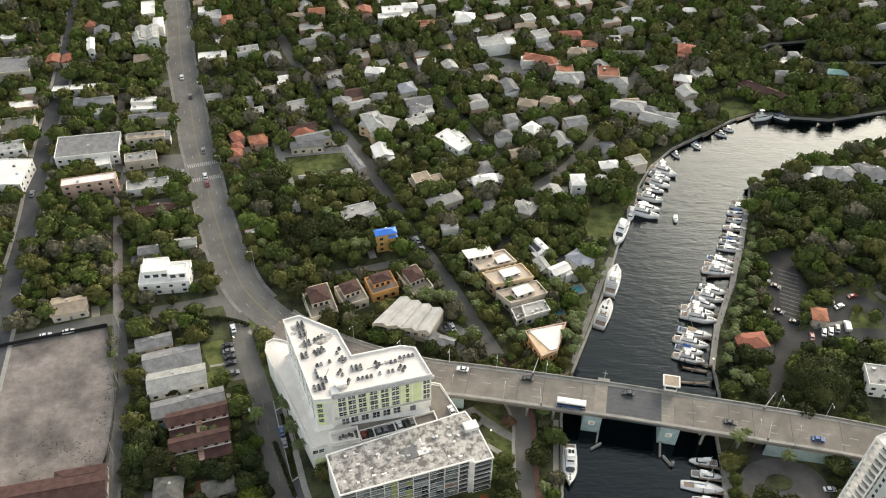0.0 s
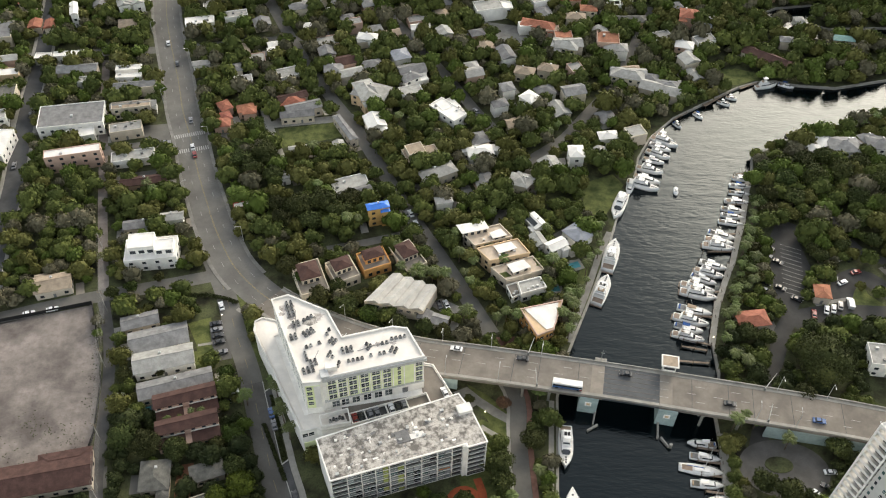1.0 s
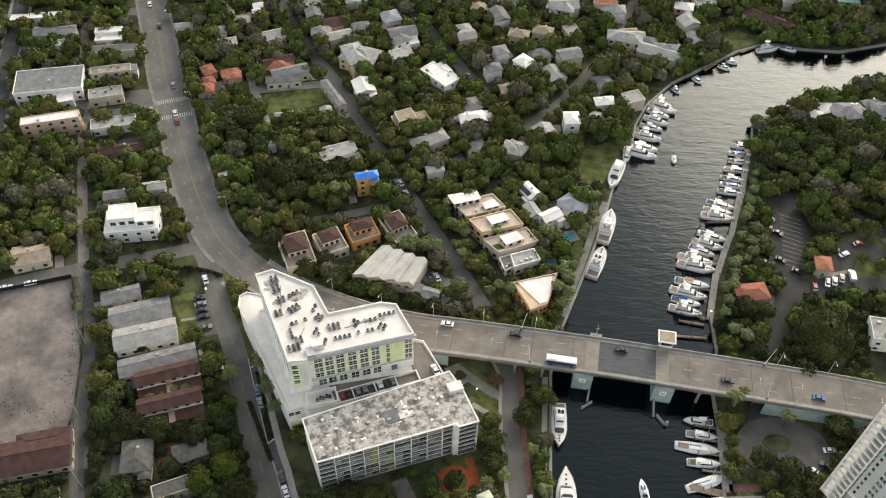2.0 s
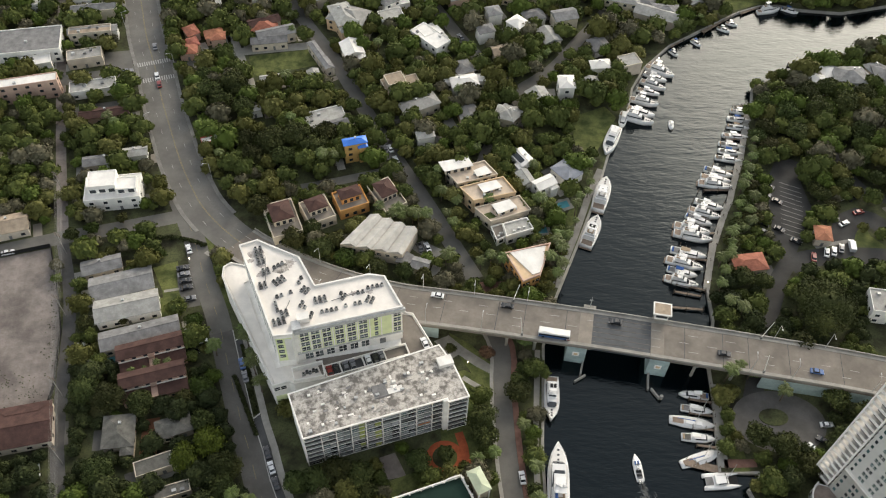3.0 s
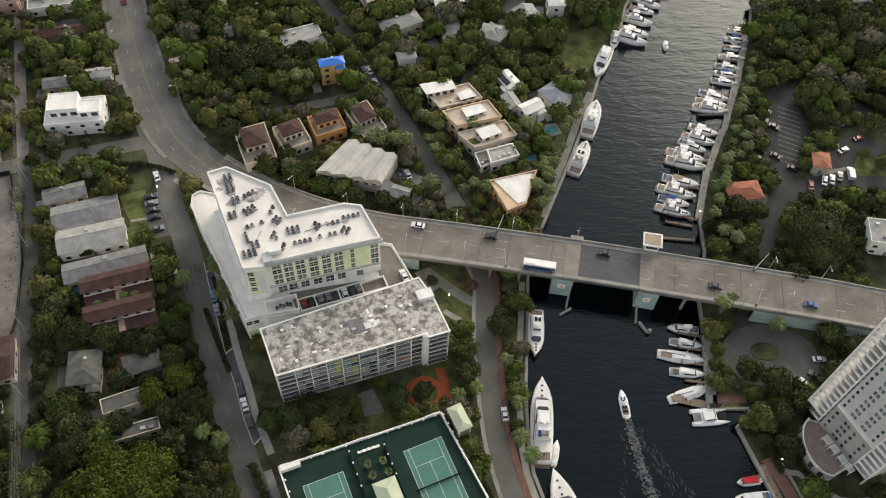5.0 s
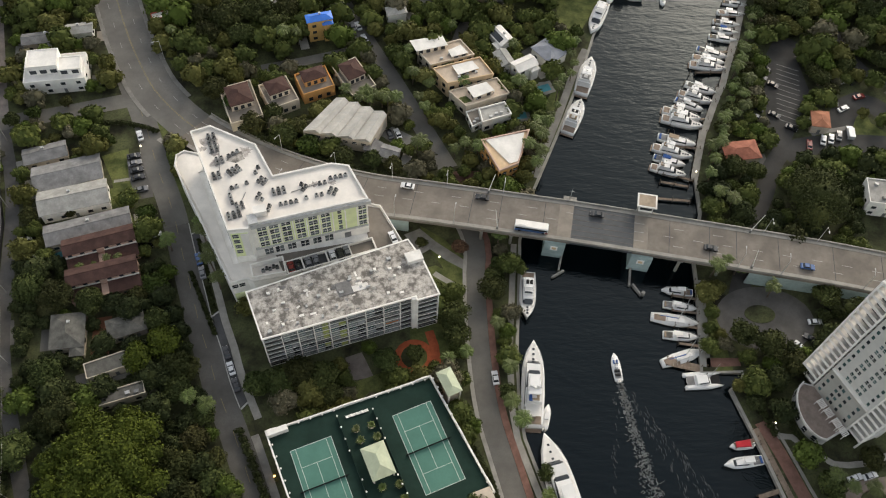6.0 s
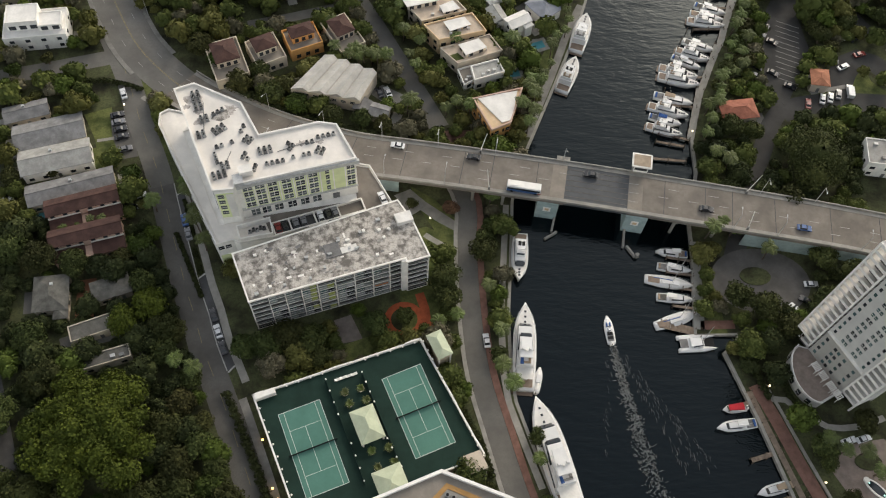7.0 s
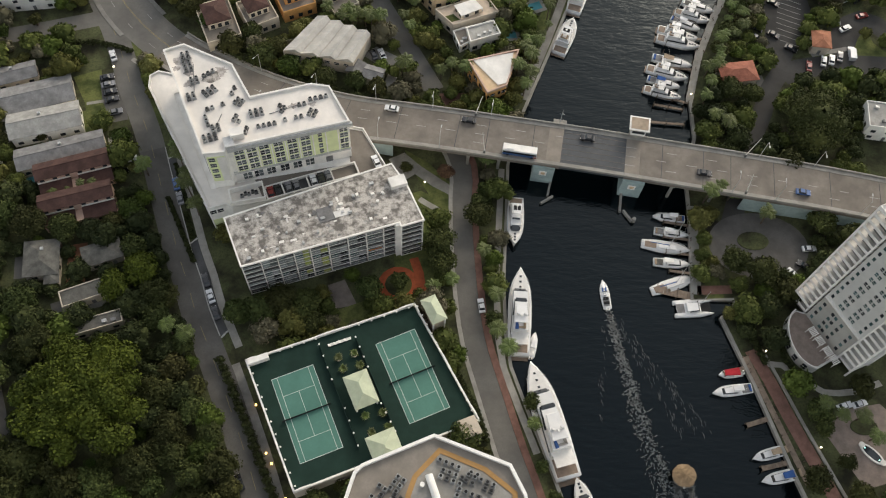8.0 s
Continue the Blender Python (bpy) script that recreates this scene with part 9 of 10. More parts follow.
# ---- vehicles ----
def car_kind(name, paint, label, L=4.5, W=1.8, H=1.45, van=False):
    e = thing(name, 0, 0, -300, 0, label, "truck" if van else "car", "parked and passing cars")
    s = Shape()
    prof = [(-L / 2, 0.35), (-L / 2, 0.85), (-L * 0.44, 0.95), (L * 0.28, 0.92), (L * 0.47, 0.75), (L / 2, 0.5), (L / 2, 0.3)]
    if van:
        prof = [(-L / 2, 0.35), (-L / 2, 2.1), (L * 0.2, 2.1), (L * 0.22, 1.1), (L * 0.47, 0.9), (L / 2, 0.5), (L / 2, 0.3)]
    n = len(prof)
    vs = [(x, -W / 2, z) for x, z in prof] + [(x, W / 2, z) for x, z in prof]
    s.add(vs, [tuple(range(n)), tuple(range(2 * n - 1, n - 1, -1))] + [(i, n + i, n + (i + 1) % n, (i + 1) % n) for i in range(n)])
    part("body", s, paint, e)
    cab = Shape().add([(-L * 0.36, -W * 0.45, 0.9), (L * 0.2, -W * 0.45, 0.9), (L * 0.2, W * 0.45, 0.9), (-L * 0.36, W * 0.45, 0.9), (-L * 0.24, -W * 0.37, H), (L * 0.06, -W * 0.37, H), (L * 0.06, W * 0.37, H), (-L * 0.24, W * 0.37, H)],
                      [(0, 1, 5, 4), (1, 2, 6, 5), (2, 3, 7, 6), (3, 0, 4, 7), (4, 5, 6, 7)])
    if not van:
        part("glasshouse", cab, dark_glass, e, "dark windows")
        part("roof_panel", Shape().box(-L * 0.09, 0, H - 0.01, L * 0.3, W * 0.72, 0.05), paint, e)
    else:
        part("windscreen", Shape().box(L * 0.215, 0, 1.2, 0.06, W * 0.85, 0.75), dark_glass, e)
    for a in (-L * 0.31, L * 0.31):
        for b in (-1, 1):
            part("wheel", Shape().tube((a, b * W * 0.5, 0.33), (a, b * W * 0.4, 0.33), 0.33, sides=10), rubber, e)
    lamp = Shape().box(L / 2 - 0.05, W * 0.34, 0.55, 0.1, 0.3, 0.15).box(L / 2 - 0.05, -W * 0.34, 0.55, 0.1, 0.3, 0.15)
    part("headlight", lamp, white_wall, e)
    return e


CARS = {"w": car_kind("car", car_white, "white car parked on asphalt"), "k": car_kind("car", car_black, "black car on the street"), "g": car_kind("car", car_grey, "dark grey car on the street"),
        "r": car_kind("car", car_red, "dark red car on the street"), "b": car_kind("car", car_blue, "blue car on the street"), "t": car_kind("delivery_van", car_white, "white boxy delivery van", 5.8, 2.1, 2.1, True)}


def car(x, y, turn, kind, z=0.06):
    copy_thing(CARS[kind], pose(x, y, z, 0, 0, turn))


for x, y, t, k in ((32.9, 166.3, 96, "w"), (-28.5, 117.3, 114, "k"), (-81.4, 250.6, 20, "k"), (-80.6, 247.6, 20, "g"), (-79.5, 244.5, 20, "k"), (-78.5, 241.3, 20, "k"), (-76.6, 236.2, 20, "g"), (-73.3, 217.3, 18, "w"), (-71.4, 212.7, 18, "k"), (-81.1, 260.2, 112, "w")):
    car(x, y, t, k)
for x, y, t, k in ((-54.8, 208.3, 109, "b"), (-53.0, 203.0, 109, "g"), (-42.6, 175.0, 112, "k"), (-40.8, 169.9, 112, "w"), (-38.9, 164.6, 112, "k"), (-77.1, 177.9, 100, "k"), (-108.9, 169.3, 110, "w"), (-7.3, 310.7, 112, "w"), (-12, 317.7, 112, "g"), (5.2, 261.5, 110, "w")):
    car(x, y, t, k)
for x, y, t, k in ((2.5, 261.2, 110, "k"), (-108.4, 215.6, 20, "w"), (-145.2, 258.1, 18, "w"), (-153.3, 255.8, 18, "w"), (-114.4, 367.9, 110, "w"), (-112.1, 361.5, 110, "r"), (-69.5, 217.6, 20, "w"), (-136.7, 369.8, 15, "k"), (-128, 371.5, 15, "g"), (-9.9, 317.8, 112, "w")):
    car(x, y, t, k)
for x, y, t, k in ((139.7, 295.7, -35, "k"), (137.4, 291.1, -35, "g"), (140.7, 286.9, -35, "k"), (132.3, 274.4, -35, "k"), (131.2, 269.9, -35, "g"), (137.4, 271.4, -35, "k"), (141.9, 264.9, -35, "k"), (151.7, 259.1, 70, "w"), (154.6, 259.7, 70, "w"), (157.8, 261.2, 70, "g")):
    car(x, y, t, k)
for x, y, t, k in ((162.1, 262.6, 80, "t"), (146.2, 256.8, 75, "r"), (163.1, 274.6, 25, "w"), (170.6, 280.8, 15, "r"), (171.1, 288.7, 30, "k"), (165.3, 288.1, 20, "w"), (155.7, 300.2, 10, "g"), (128.7, 184.4, 0, "w"), (121.9, 175.9, 125, "w"), (120.2, 173.7, 125, "w")):
    car(x, y, t, k)
for x, y, t, k in ((125.7, 178.7, 140, "k"), (126.2, 135.3, 15, "w"), (130.4, 135.9, 15, "w"), (-178, 300, 103, "w"), (-193, 352, 103, "g"), (-200, 395, 103, "k"), (-120, 391, 108, "g"), (-139, 447, 108, "k"), (-149, 470, 108, "w"), (21, 401, 116, "g")):
    car(x, y, t, k)
# on the bridge and on the hotel's parking deck
for x, y, t, k in ((8.5, 231.6, 168, "w"), (31.7, 226.2, 168, "k"), (66.8, 219.0, 168, "k"), (99.8, 206.0, -11, "k"), (128, 199.5, -11, "b")):
    car(x, y, t, k, rise((x, y)) + 0.06)
for x, y, t, k in ((4.2, 205.6, 112, "w"), (-24.6, 194.8, 108, "r"), (-22.8, 195.4, 108, "k"), (-19.8, 196.4, 108, "g"), (-17.7, 197.1, 108, "g"), (-13.0, 198.8, 108, "w"), (-10.9, 199.5, 108, "k"), (-9.0, 200.2, 108, "g")):
    car(x, y, t, k, 14.32)

car(162.2, 296.7, 20, "g")
car(159.8, 277.4, 160, "g")


def bus(x, y, z, turn):
    e = thing("city_bus", x, y, z, turn, "white city bus with blue and red lower stripe", "bus")
    part("body", Shape().box(0, 0, 0.4, 10.6, 2.55, 2.5, taper=0.98), car_white, e)
    part("roof_panel", Shape().box(0, 0, 2.9, 10.2, 2.3, 0.12).box(-3, 0, 3.02, 2.6, 1.6, 0.25), white_wall, e, "white roof with air unit")
    part("window_band", Shape().box(0, 0, 1.5, 10.1, 2.6, 0.85), dark_glass, e)
    part("stripe", Shape().box(-0.5, 0, 0.5, 9.3, 2.6, 0.95), car_blue, e, "dark blue side stripe")
    part("stripe", Shape().box(4.8, 0, 0.5, 0.9, 2.61, 0.7), car_red, e, "red panel")
    for a in (-3.6, 3.8):
        for b in (-1, 1):
            part("wheel", Shape().tube((a, b * 1.3, 0.5), (a, b * 1.0, 0.5), 0.5, sides=10), rubber, e)


bus(46, 213.6, rise((46, 0)) + 0.05, -10.5)

# ---- poles, lamps, wires ----
def light_pole(x, y, turn, h=9.0, z=0.0):
    e = thing("street_lamp", x, y, z, turn, "tall grey street lamp with curved arm", "street lamp", "street lamps")
    part("pole", Shape().tube((0, 0, -0.2), (0, 0, h), 0.12, 0.07, 7), light_metal, e)
    part("arm", Shape().tube((0, 0, h), (1.8, 0, h + 0.5), 0.06, 0.05, 5), light_metal, e)
    part("lamp_head", Shape().box(2.1, 0, h + 0.42, 0.8, 0.3, 0.14), light_metal, e)
    part("lens", Shape().box(2.1, 0, h + 0.38, 0.5, 0.22, 0.04), lamp_glow, e, "lit lamp lens")
    return e


for x in (-44, -22, -3, 14, 32, 112, 128, 150):
    for s in (1, -1):
        i = min(range(len(HIGH)), key=lambda k: abs(HIGH[k].x - x - 6 * s))
        p, n = HIGH[i], sides_of(HIGH)[i]
        q = p + n * s * 7.7
        light_pole(q.x, q.y, math.degrees(math.atan2(-n.y * s, -n.x * s)), 8.5, rise(p) + 0.1)
for k in range(4, len(FLAT) - 6, 9):
    p, n = FLAT[k], sides_of(FLAT)[k]
    s = 1 if (k // 9) % 2 else -1
    q = p + n * s * 8.6
    light_pole(q.x, q.y, math.degrees(math.atan2(-n.y * s, -n.x * s)))


def gate_arm(x, y, z, turn):
    e = thing("barrier_gate", x, y, z, turn, "raised white bridge barrier arm on a post", "barrier")
    part("post", Shape().box(0, 0, 0, 0.6, 0.6, 1.3), grey_metal, e)
    part("arm", Shape().tube((0, 0, 1.1), (1.3, 0, 10.5), 0.14, 0.08, 6), white_wall, e, "white striped arm, raised")


for x, s in ((33, 1), (35, -1), (112.5, 1), (114, -1)):
    i = min(range(len(HIGH)), key=lambda k: abs(HIGH[k].x - x))
    p, n = HIGH[i], sides_of(HIGH)[i]
    q = p + n * s * 6.9
    gate_arm(q.x, q.y, rise(p) + 0.14, -11 if s > 0 else 169)


def utility_pole(x, y, h=12.0, turn=0):
    e = thing("utility_pole", x, y, 0, turn, "weathered timber power pole with crossarms", "utility pole", "utility poles")
    part("pole", Shape().tube((0, 0, -0.2), (0, 0, h), 0.17, 0.11, 7), concrete, e)
    for z in (h - 0.6, h - 1.8):
        part("crossarm", Shape().box(0, 0, z, 2.6, 0.14, 0.16), wood, e)
    return e


LINE = [(-134, 290), (-124.5, 258), (-117, 229), (-109, 196), (-102.2, 171.6), (-92, 132), (-84, 98)]
for x, y in LINE:
    utility_pole(x, y, 12.5, -20)
wires = Shape()
for (a, b), (c, d) in zip(LINE, LINE[1:]):
    for off in (-1.2, -0.4, 0.4, 1.2):
        for zz in (11.95, 10.75):
            prev = None
            for k in range(7):
                t = k / 6
                p = Vector((a + (c - a) * t + off * 0.94, b + (d - b) * t - off * 0.34, zz + 0.15 - 0.9 * 4 * t * (1 - t)))
                if prev is not None:
                    wires.tube(prev, p, 0.02, sides=3)
                prev = p
solid("overhead_wire", wires, grey_metal, "sagging overhead power wires along the alley", "wire")


# ---- vacant lot: rubble, ruts and a dark screen fence ----
def rubble():
    s, r = Shape(), random.Random(4)
    for k in range(300):
        t = r.random()
        if k % 3 == 0:
            x, y = -140 + 24 * t + r.gauss(0, 0.8), 205 - 8 * t + r.gauss(0, 2.4)
        elif k % 3 == 1:
            x, y = r.uniform(-160, -118), r.uniform(183, 200)
        else:
            x, y = -126 + 10 * t + r.gauss(0, 1.5), 250 - 45 * t + r.gauss(0, 2)
        if not inside(LOT, x, y):
            continue
        q = r.uniform(0.1, 0.32)
        s.box(x, y, 0.0, q * 2, q * r.uniform(0.7, 1.6), q * 0.6, r.uniform(0, 180), 0.6)
    solid("rubble", s, earth, "scattered dark clods and debris on sand", "debris", "stuff")


rubble()
fence_line = [(-186, 241), (-166, 250.6), (-131, 261.6), (-121, 236), (-116.4, 222), (-112.4, 199), (-112.4, 188)]
for a, b in zip(fence_line, fence_line[1:]):
    solid("screen_fence", Shape().wall_run([a, b], 0, 1.9, 0.08, False), rubber, "dark mesh screen fence round the vacant lot", "fence")

# ---- gardens, pools, small things ----
def pool(x, y, w, d, turn):
    e = thing("swimming_pool", x, y, 0, turn, "small turquoise garden swimming pool with pale coping", "swimming pool", "garden pools")
    part("coping", Shape().box(0, 0, -0.1, w + 2.4, d + 2.4, 0.2), concrete, e, "pale coping")
    part("water_surface", Shape().box(0, 0, 0.1, w, d, 0.015), pool_tile, e, "clear turquoise water")


for q in ((56.3, 284.4, 7, 3.4, 20), (47.7, 270.7, 4.6, 3, 10), (50.5, 264.3, 3.4, 2.6, 20), (4.9, 303.6, 5, 3.6, 20), (-100.1, 208.2, 9, 4, 18), (16.0, 309.5, 5, 3, 20), (-16.8, 314.4, 3.4, 2.2, 20)):
    pool(*q)
RING = [radians(20 * i) for i in range(18)]
solid("mulch_ring", ribbon([Vector((10.3 + 4.7 * math.cos(a), 173.6 + 4.8 * math.sin(a))) for a in RING + RING[:1]], 0.95, -0.95, 0.05), mulch, "red brick garden ring path", "path", "structure")
solid("mulch_path", ribbon(curve_points([(14.6, 182.2), (16.1, 177.0), (16.6, 172.5), (19.5, 168.8)]), 1.3, -1.3, 0.058), mulch, "red brick garden path", "path", "structure")
solid("garden_plaza", Shape().prism([(7.4, 217.9), (12.3, 220.4), (17.0, 215.4), (27.9, 206.2), (27.4, 203.1), (20.3, 207.8), (15.4, 212.2), (12.2, 209.8), (9.7, 214.6)][::-1], -0.1, 0.035), path_concrete, "pale concrete plaza and ramp under the bridge end", "pavement", "structure")
solid("garden_path", ribbon(curve_points([(16.5, 203.0), (18.5, 201.4), (22.6, 198.5), (27.7, 195.5)]), 0.9, -0.9, 0.034), concrete, "pale garden path", "path", "structure")
big_tree(12.8, 213.4, 2.0, 2.6, 700, olive_leaf, "round clipped bush in a paved plaza", 0.6, 131, 0.3)
red_leaf = material("russet_leaves", (0.13, 0.075, 0.045), 0.8, 0.35, 0.1, 0.9, island=0.4, second=(0.17, 0.10, 0.06))
big_tree(24.4, 210.4, 3.0, 4.6, 900, red_leaf, "russet leaved tree beside the garden ramp", 1.4, 132, 0.32)
solid("court_plaza", Shape().prism([(23.3, 244.6), (33.2, 244.9), (31.8, 238.1), (25, 239.3)], -0.1, 0.06), brick_paving, "red brick forecourt at the street end", "pavement", "structure")
# strips along the side street, from its centre line
SIDE = lambda a, b: [p for p in LEFT_STREET if a <= p.y <= b]
solid("side_pavement", ribbon(SIDE(150, 224), -6.2, -8.3, 0.12, 0.2), concrete, "pale concrete footpath beside the hotel", "pavement", "structure")
solid("side_pavement", ribbon(SIDE(84, 151), -3.85, -6.0, 0.12, 0.2), path_concrete, "narrow pale footpath beside the parking structure", "pavement", "structure")
for a, b in ((156, 187), (200, 219)):
    solid("parking_bay", ribbon(SIDE(a, b), -3.85, -6.15, 0.05), dark_asphalt, "dark kerbside parking lane", "road", "structure")
    ends = Shape()
    for q, n in (lambda m: [(m[0], 1), (m[-1], 1)])(list(zip(SIDE(a, b), sides_of(SIDE(a, b))))):
        p, w = q[0] + q[1] * -5.0, q[1]
        ends.box(p.x, p.y, 0.0, 2.6, 0.5, 0.075, math.degrees(math.atan2(w.y, w.x)) + 28)
    solid("kerb_end", ends, line_paint, "pale slanted kerb at the end of a parking lane", "kerb", "structure")
solid("kerb_line", ribbon(SIDE(152, 222), -3.62, -3.92, 0.07, 0.1), line_paint, "white kerb line beside the parking lane", "road marking", "structure")
solid("planting_bed", ribbon(SIDE(188, 200), -3.95, -6.15, 0.14, 0.2), earth, "planted kerb island between parking lanes", "planting bed", "structure")
solid("planting_bed", ribbon(SIDE(198, 223), -8.35, -10.6, 0.14, 0.2), earth, "planted strip along the hotel podium", "planting bed", "structure")
solid("verge", ribbon(SIDE(230, 256), -3.9, -6.0, 0.03), grass, "green grass verge beside the side street", "lawn", "structure")
solid("service_lane", ribbon(SIDE(222, 250), -6.0, -8.6, 0.035), dark_asphalt, "narrow grey service lane beside the hotel", "road", "structure")
solid("verge", Shape().prism([(-78.5, 268.2), (-76.2, 267.2), (-66.5, 258.0), (-68.2, 255.6), (-75.3, 260.3)], -0.1, 0.03), grass, "green triangle between street and avenue", "lawn", "structure")
solid("garden_path", ribbon([Vector(p) for p in ((-75.0, 259.2), (-71, 255.9), (-66.3, 252))], 0.8, -0.8, 0.05), concrete, "pale footpath across the verge", "path", "structure")
solid("parking_apron", Shape().prism([(-77.5, 232.2), (-72.4, 233.6), (-79.2, 253.4), (-84.3, 252.0), (-81.5, 241.2)], -0.1, 0.038), side_asphalt, "worn parking apron beside the side street", "parking lot", "structure")
solid("red_yard", Shape().prism([(-82, 187), (-77, 188), (-75.5, 175), (-80.5, 174)], -0.1, 0.02), red_soil, "bare red soil yard between small houses", "yard", "structure")
solid("yard_pad", Shape().prism([(-80, 168), (-64, 174), (-62.5, 170), (-78.5, 164)], -0.1, 0.03), path_concrete, "pale concrete yard pad", "yard", "structure")
solid("riverwalk", ribbon(curve_points([(105.0, 152), (108.2, 143), (111.5, 131), (115.5, 118), (119, 106), (123, 90)]), 1.8, -1.8, 0.06), brick_paving, "red brick riverwalk", "pavement", "structure")
solid("riverwalk_kerb", ribbon(curve_points([(108.0, 152), (110.5, 144), (114, 131.5), (118, 118.5), (122, 106)]), 0.35, -0.35, 0.5, 0.6), concrete, "curving pale garden wall", "wall", "structure")
solid("garden_path", ribbon(curve_points([(108, 148), (112.5, 147.5), (117, 143), (122, 139.5), (130, 139.5), (138, 142)]), 0.9, -0.9, 0.05), concrete, "curving pale garden path", "path", "structure")
solid("forecourt", Shape().prism([(119, 129), (126, 134.5), (136, 136), (142, 128), (138, 116), (126, 113)], -0.1, 0.04), terrace_tile, "pinkish paved forecourt of the tower", "pavement", "structure")
solid("dock_lawn", Shape().prism([(93.5, 169.5), (103.5, 169.8), (103.5, 172.5), (94, 172.5)], -0.1, 0.05), brick_paving, "brick paved dock landing", "pavement", "structure")


def fountain(x, y, turn):
    e = thing("fountain", x, y, 0, turn, "long oval fountain with white rim and dark water", "fountain")
    ring = [(3.6 * math.cos(a), 1.35 * math.sin(a)) for a in [2 * math.pi * i / 24 for i in range(24)]]
    part("basin", Shape().wall_run(ring, -0.1, 0.55, 0.4), white_wall, e, "white moulded rim")
    part("water_surface", Shape().prism(ring, 0.0, 0.3), dark_glass, e, "still dark water")
    for s in (1, -1):
        part("bowl", Shape().tube((s * 3.5, 0, 0), (s * 3.5, 0, 0.75), 0.7, 0.85, 14), white_wall, e, "round white end bowl")
        part("light", Shape().box(s * 2.4, 0, 0.3, 0.35, 0.35, 0.08), glow("teal_light", (0.3, 1.0, 0.9), 1.2), e, "submerged teal light")
    return e


fountain(130.0, 122.2, -48)
solid("island_bed", Shape().prism([(130 + 3.6 * math.cos(a), 129.6 + 2.3 * math.sin(a)) for a in [2 * math.pi * i / 18 for i in range(18)]], -0.1, 0.3), earth, "oval planted island in the forecourt", "planting bed", "structure")


def lit_spot(x, y, z, mat, sx=0.35, h=0.9):
    e = thing("garden_light", x, y, z, 0, "small lit garden light on a post", "garden light", "garden lights")
    part("post", Shape().tube((0, 0, -0.1), (0, 0, h), 0.05, sides=5), grey_metal, e)
    part("globe", Shape().box(0, 0, h, sx, sx, sx), mat, e, "glowing lamp")


for x, y in ((38.6, 187.5), (18.2, 208.6), (104.4, 244.0), (106.0, 238.0), (100.2, 188.6), (113.2, 164.6), (108.8, 151.5), (117, 124), (122.5, 112.5), (112, 384), (101, 396), (-80, 255)):
    lit_spot(x, y, 0, lamp_glow)
for x, y in ((-26.0, 137.5), (-22.5, 124.5), (-21.0, 121.8), (-17.0, 113.0)):
    lit_spot(x, y, 0.3, amber_glow, 0.5, 0.5)
for k in list(CARS.values()) + [CONDENSER]:
    for o in list(k.children_recursive) + [k]:
        bpy.data.objects.remove(o)

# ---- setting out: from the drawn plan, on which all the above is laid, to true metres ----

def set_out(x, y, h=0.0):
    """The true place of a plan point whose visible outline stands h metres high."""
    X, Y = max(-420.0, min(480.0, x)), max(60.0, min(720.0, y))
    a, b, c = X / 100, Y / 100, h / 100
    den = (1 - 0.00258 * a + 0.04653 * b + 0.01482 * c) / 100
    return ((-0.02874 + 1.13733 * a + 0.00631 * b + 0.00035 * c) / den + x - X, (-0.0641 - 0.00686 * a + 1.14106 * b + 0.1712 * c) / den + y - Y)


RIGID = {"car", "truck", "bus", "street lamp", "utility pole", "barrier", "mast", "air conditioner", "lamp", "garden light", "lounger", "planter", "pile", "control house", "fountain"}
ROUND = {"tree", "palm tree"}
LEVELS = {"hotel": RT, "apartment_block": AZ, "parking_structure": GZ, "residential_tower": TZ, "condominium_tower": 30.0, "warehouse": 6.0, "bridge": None}


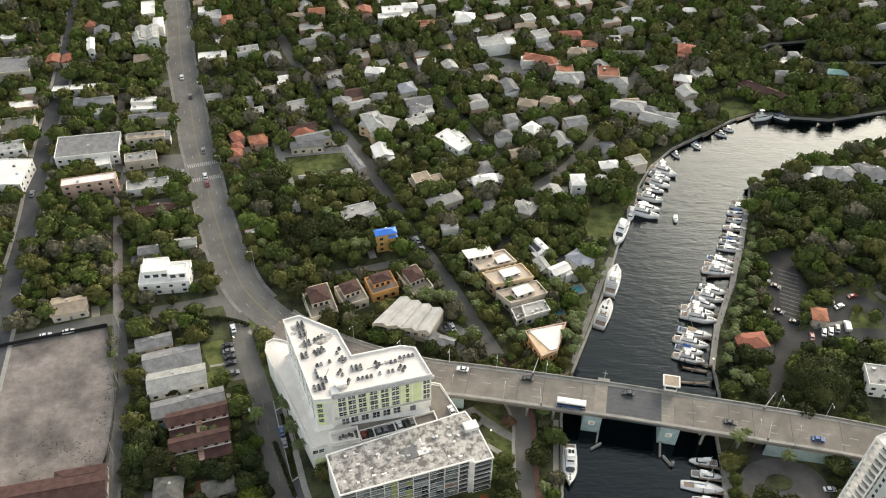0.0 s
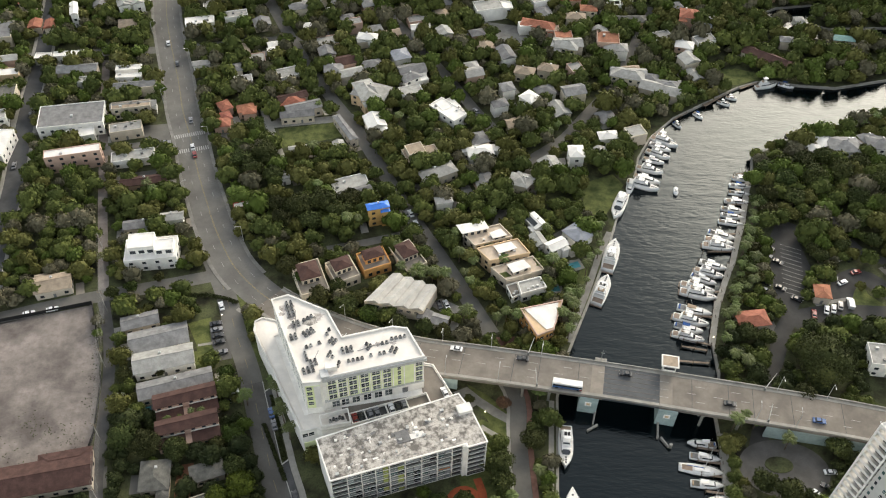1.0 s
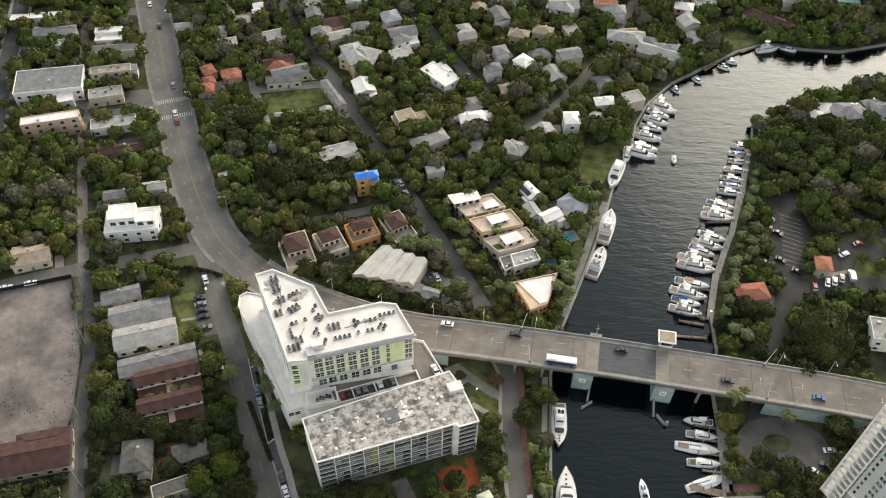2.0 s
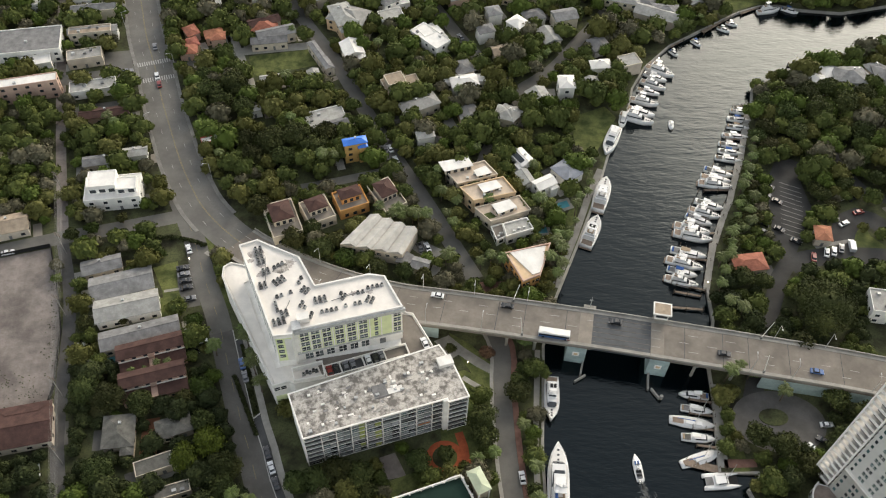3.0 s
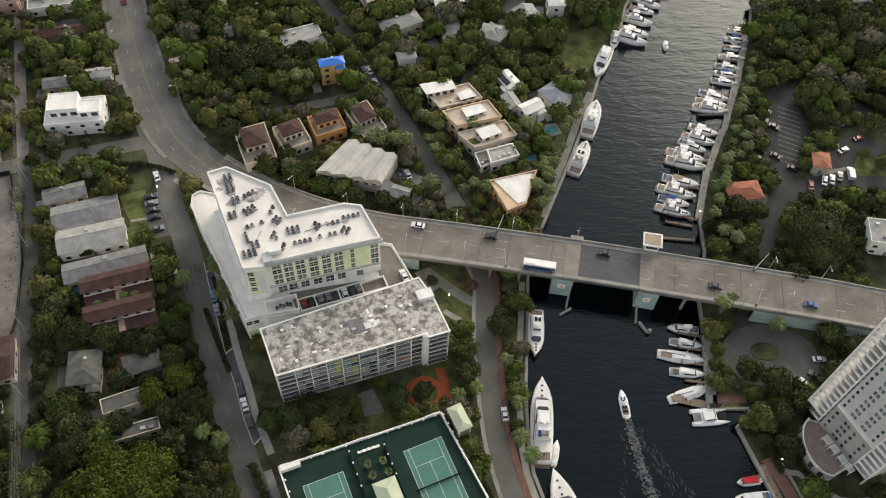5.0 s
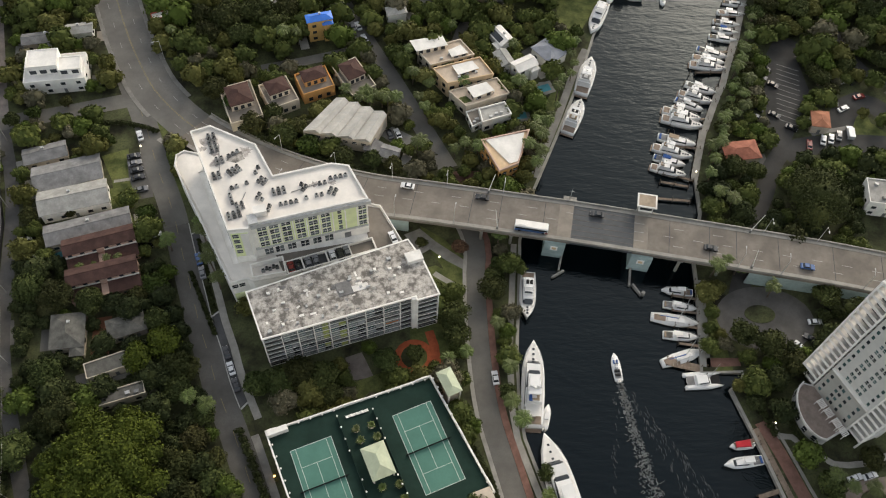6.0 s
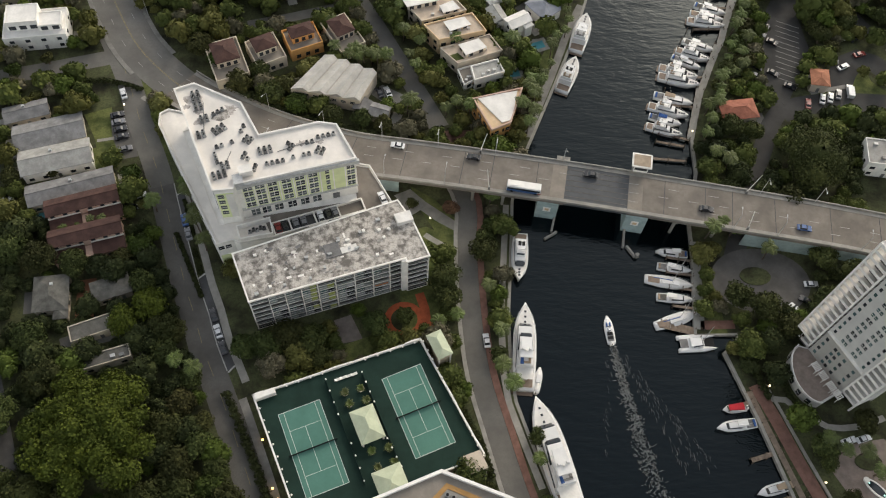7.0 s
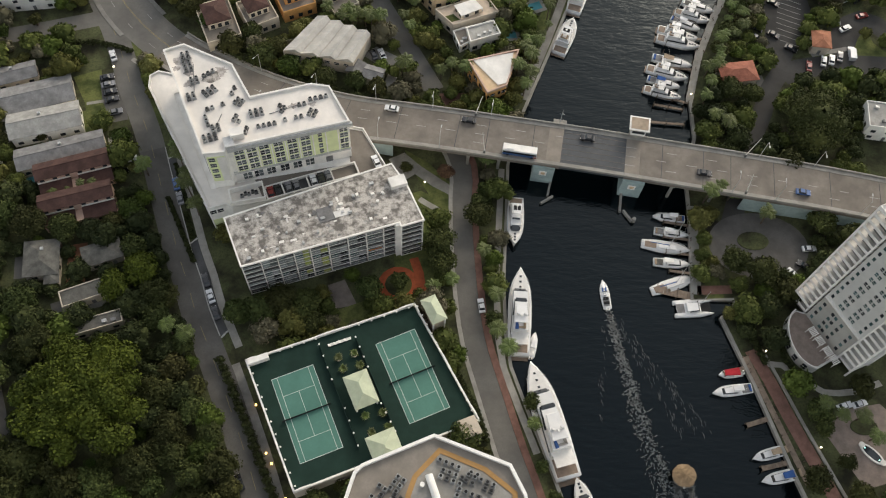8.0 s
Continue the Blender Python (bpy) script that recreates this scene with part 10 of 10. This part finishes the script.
def set_out_mesh(me, o=(0.0, 0.0), h=0.0):
    co = np.empty(len(me.vertices) * 3, dtype=np.float32)
    me.vertices.foreach_get("co", co)
    co = co.reshape(-1, 3).astype(float)
    x, y = co[:, 0] + o[0], co[:, 1] + o[1]
    hh = np.where(y < 330, np.interp(x, RISE_X, RISE_Z), 0.06) if h is None else h
    X, Y = np.clip(x, -420, 480), np.clip(y, 60, 720)
    a, b, c = X / 100, Y / 100, hh / 100
    den = (1 - 0.00258 * a + 0.04653 * b + 0.01482 * c) / 100
    co[:, 0] = (-0.02874 + 1.13733 * a + 0.00631 * b + 0.00035 * c) / den + x - X - o[0]
    co[:, 1] = (-0.0641 - 0.00686 * a + 1.14106 * b + 0.1712 * c) / den + y - Y - o[1]
    me.vertices.foreach_set("co", co.astype(np.float32).ravel())
    me.update()


def reshape(ob, o, h):
    """Lays the parts of a building, drawn about the plan point o, out anew."""
    for c in ob.children:
        hh = PT if c.name.startswith("podium") else h
        q = c.matrix_basis
        if c.data.users > 1 or q.translation.length > 0:
            x, y = q.translation.x + o[0], q.translation.y + o[1]
            gx, gy = set_out(x, y, rise((x, y)) if hh is None else hh)
            c.matrix_basis = Matrix.Translation((gx - o[0] - q.translation.x, gy - o[1] - q.translation.y, 0)) @ q
        else:
            set_out_mesh(c.data, o, hh)
        reshape(c, o, hh)


for ob in [o for o in scene.objects if o.parent is None and o.type in ("EMPTY", "MESH")]:
    kind = ob.name.split(".")[0]
    m = ob.matrix_basis.copy()
    x, y, z = m.translation
    if kind in LEVELS or ob.get("label", "").startswith("orange three-storey"):
        reshape(ob, (x, y), LEVELS.get(kind, 7.6))
    elif ob.type == "MESH" and m.translation.length < 1e-6:
        set_out_mesh(ob.data, (0.0, 0.0), {"overhead_wire": 11.0, "woodland": 3.0, "court_fence": GZ}.get(kind, 0.0))
    else:
        cat = ob.get("category", "")
        h = max(z, 0.0) + {"house": 5.0, "tree": 4.0, "palm tree": 6.0}.get(cat, 0.0)
        gx, gy = set_out(x, y, h)
        ux, uy = m.to_3x3().col[0].xy.normalized(), m.to_3x3().col[1].xy.normalized()
        jx = (Vector(set_out(x + ux.x, y + ux.y, h)) - Vector((gx, gy)))
        jy = (Vector(set_out(x + uy.x, y + uy.y, h)) - Vector((gx, gy)))
        turn_by = (math.atan2(ux.x * jx.y - ux.y * jx.x, ux.dot(jx)) + math.atan2(uy.x * jy.y - uy.y * jy.x, uy.dot(jy))) / 2
        sx, sy = jx.length, jy.length
        if cat in ROUND:
            sx = sy = math.sqrt(sx * sy)
        elif cat in RIGID:
            sx = sy = 1.0
        m.translation = (0, 0, 0)
        ob.matrix_basis = Matrix.Translation((gx, gy, z)) @ Matrix.Rotation(turn_by, 4, "Z") @ m @ Matrix.Diagonal((sx, sy, 1, 1))
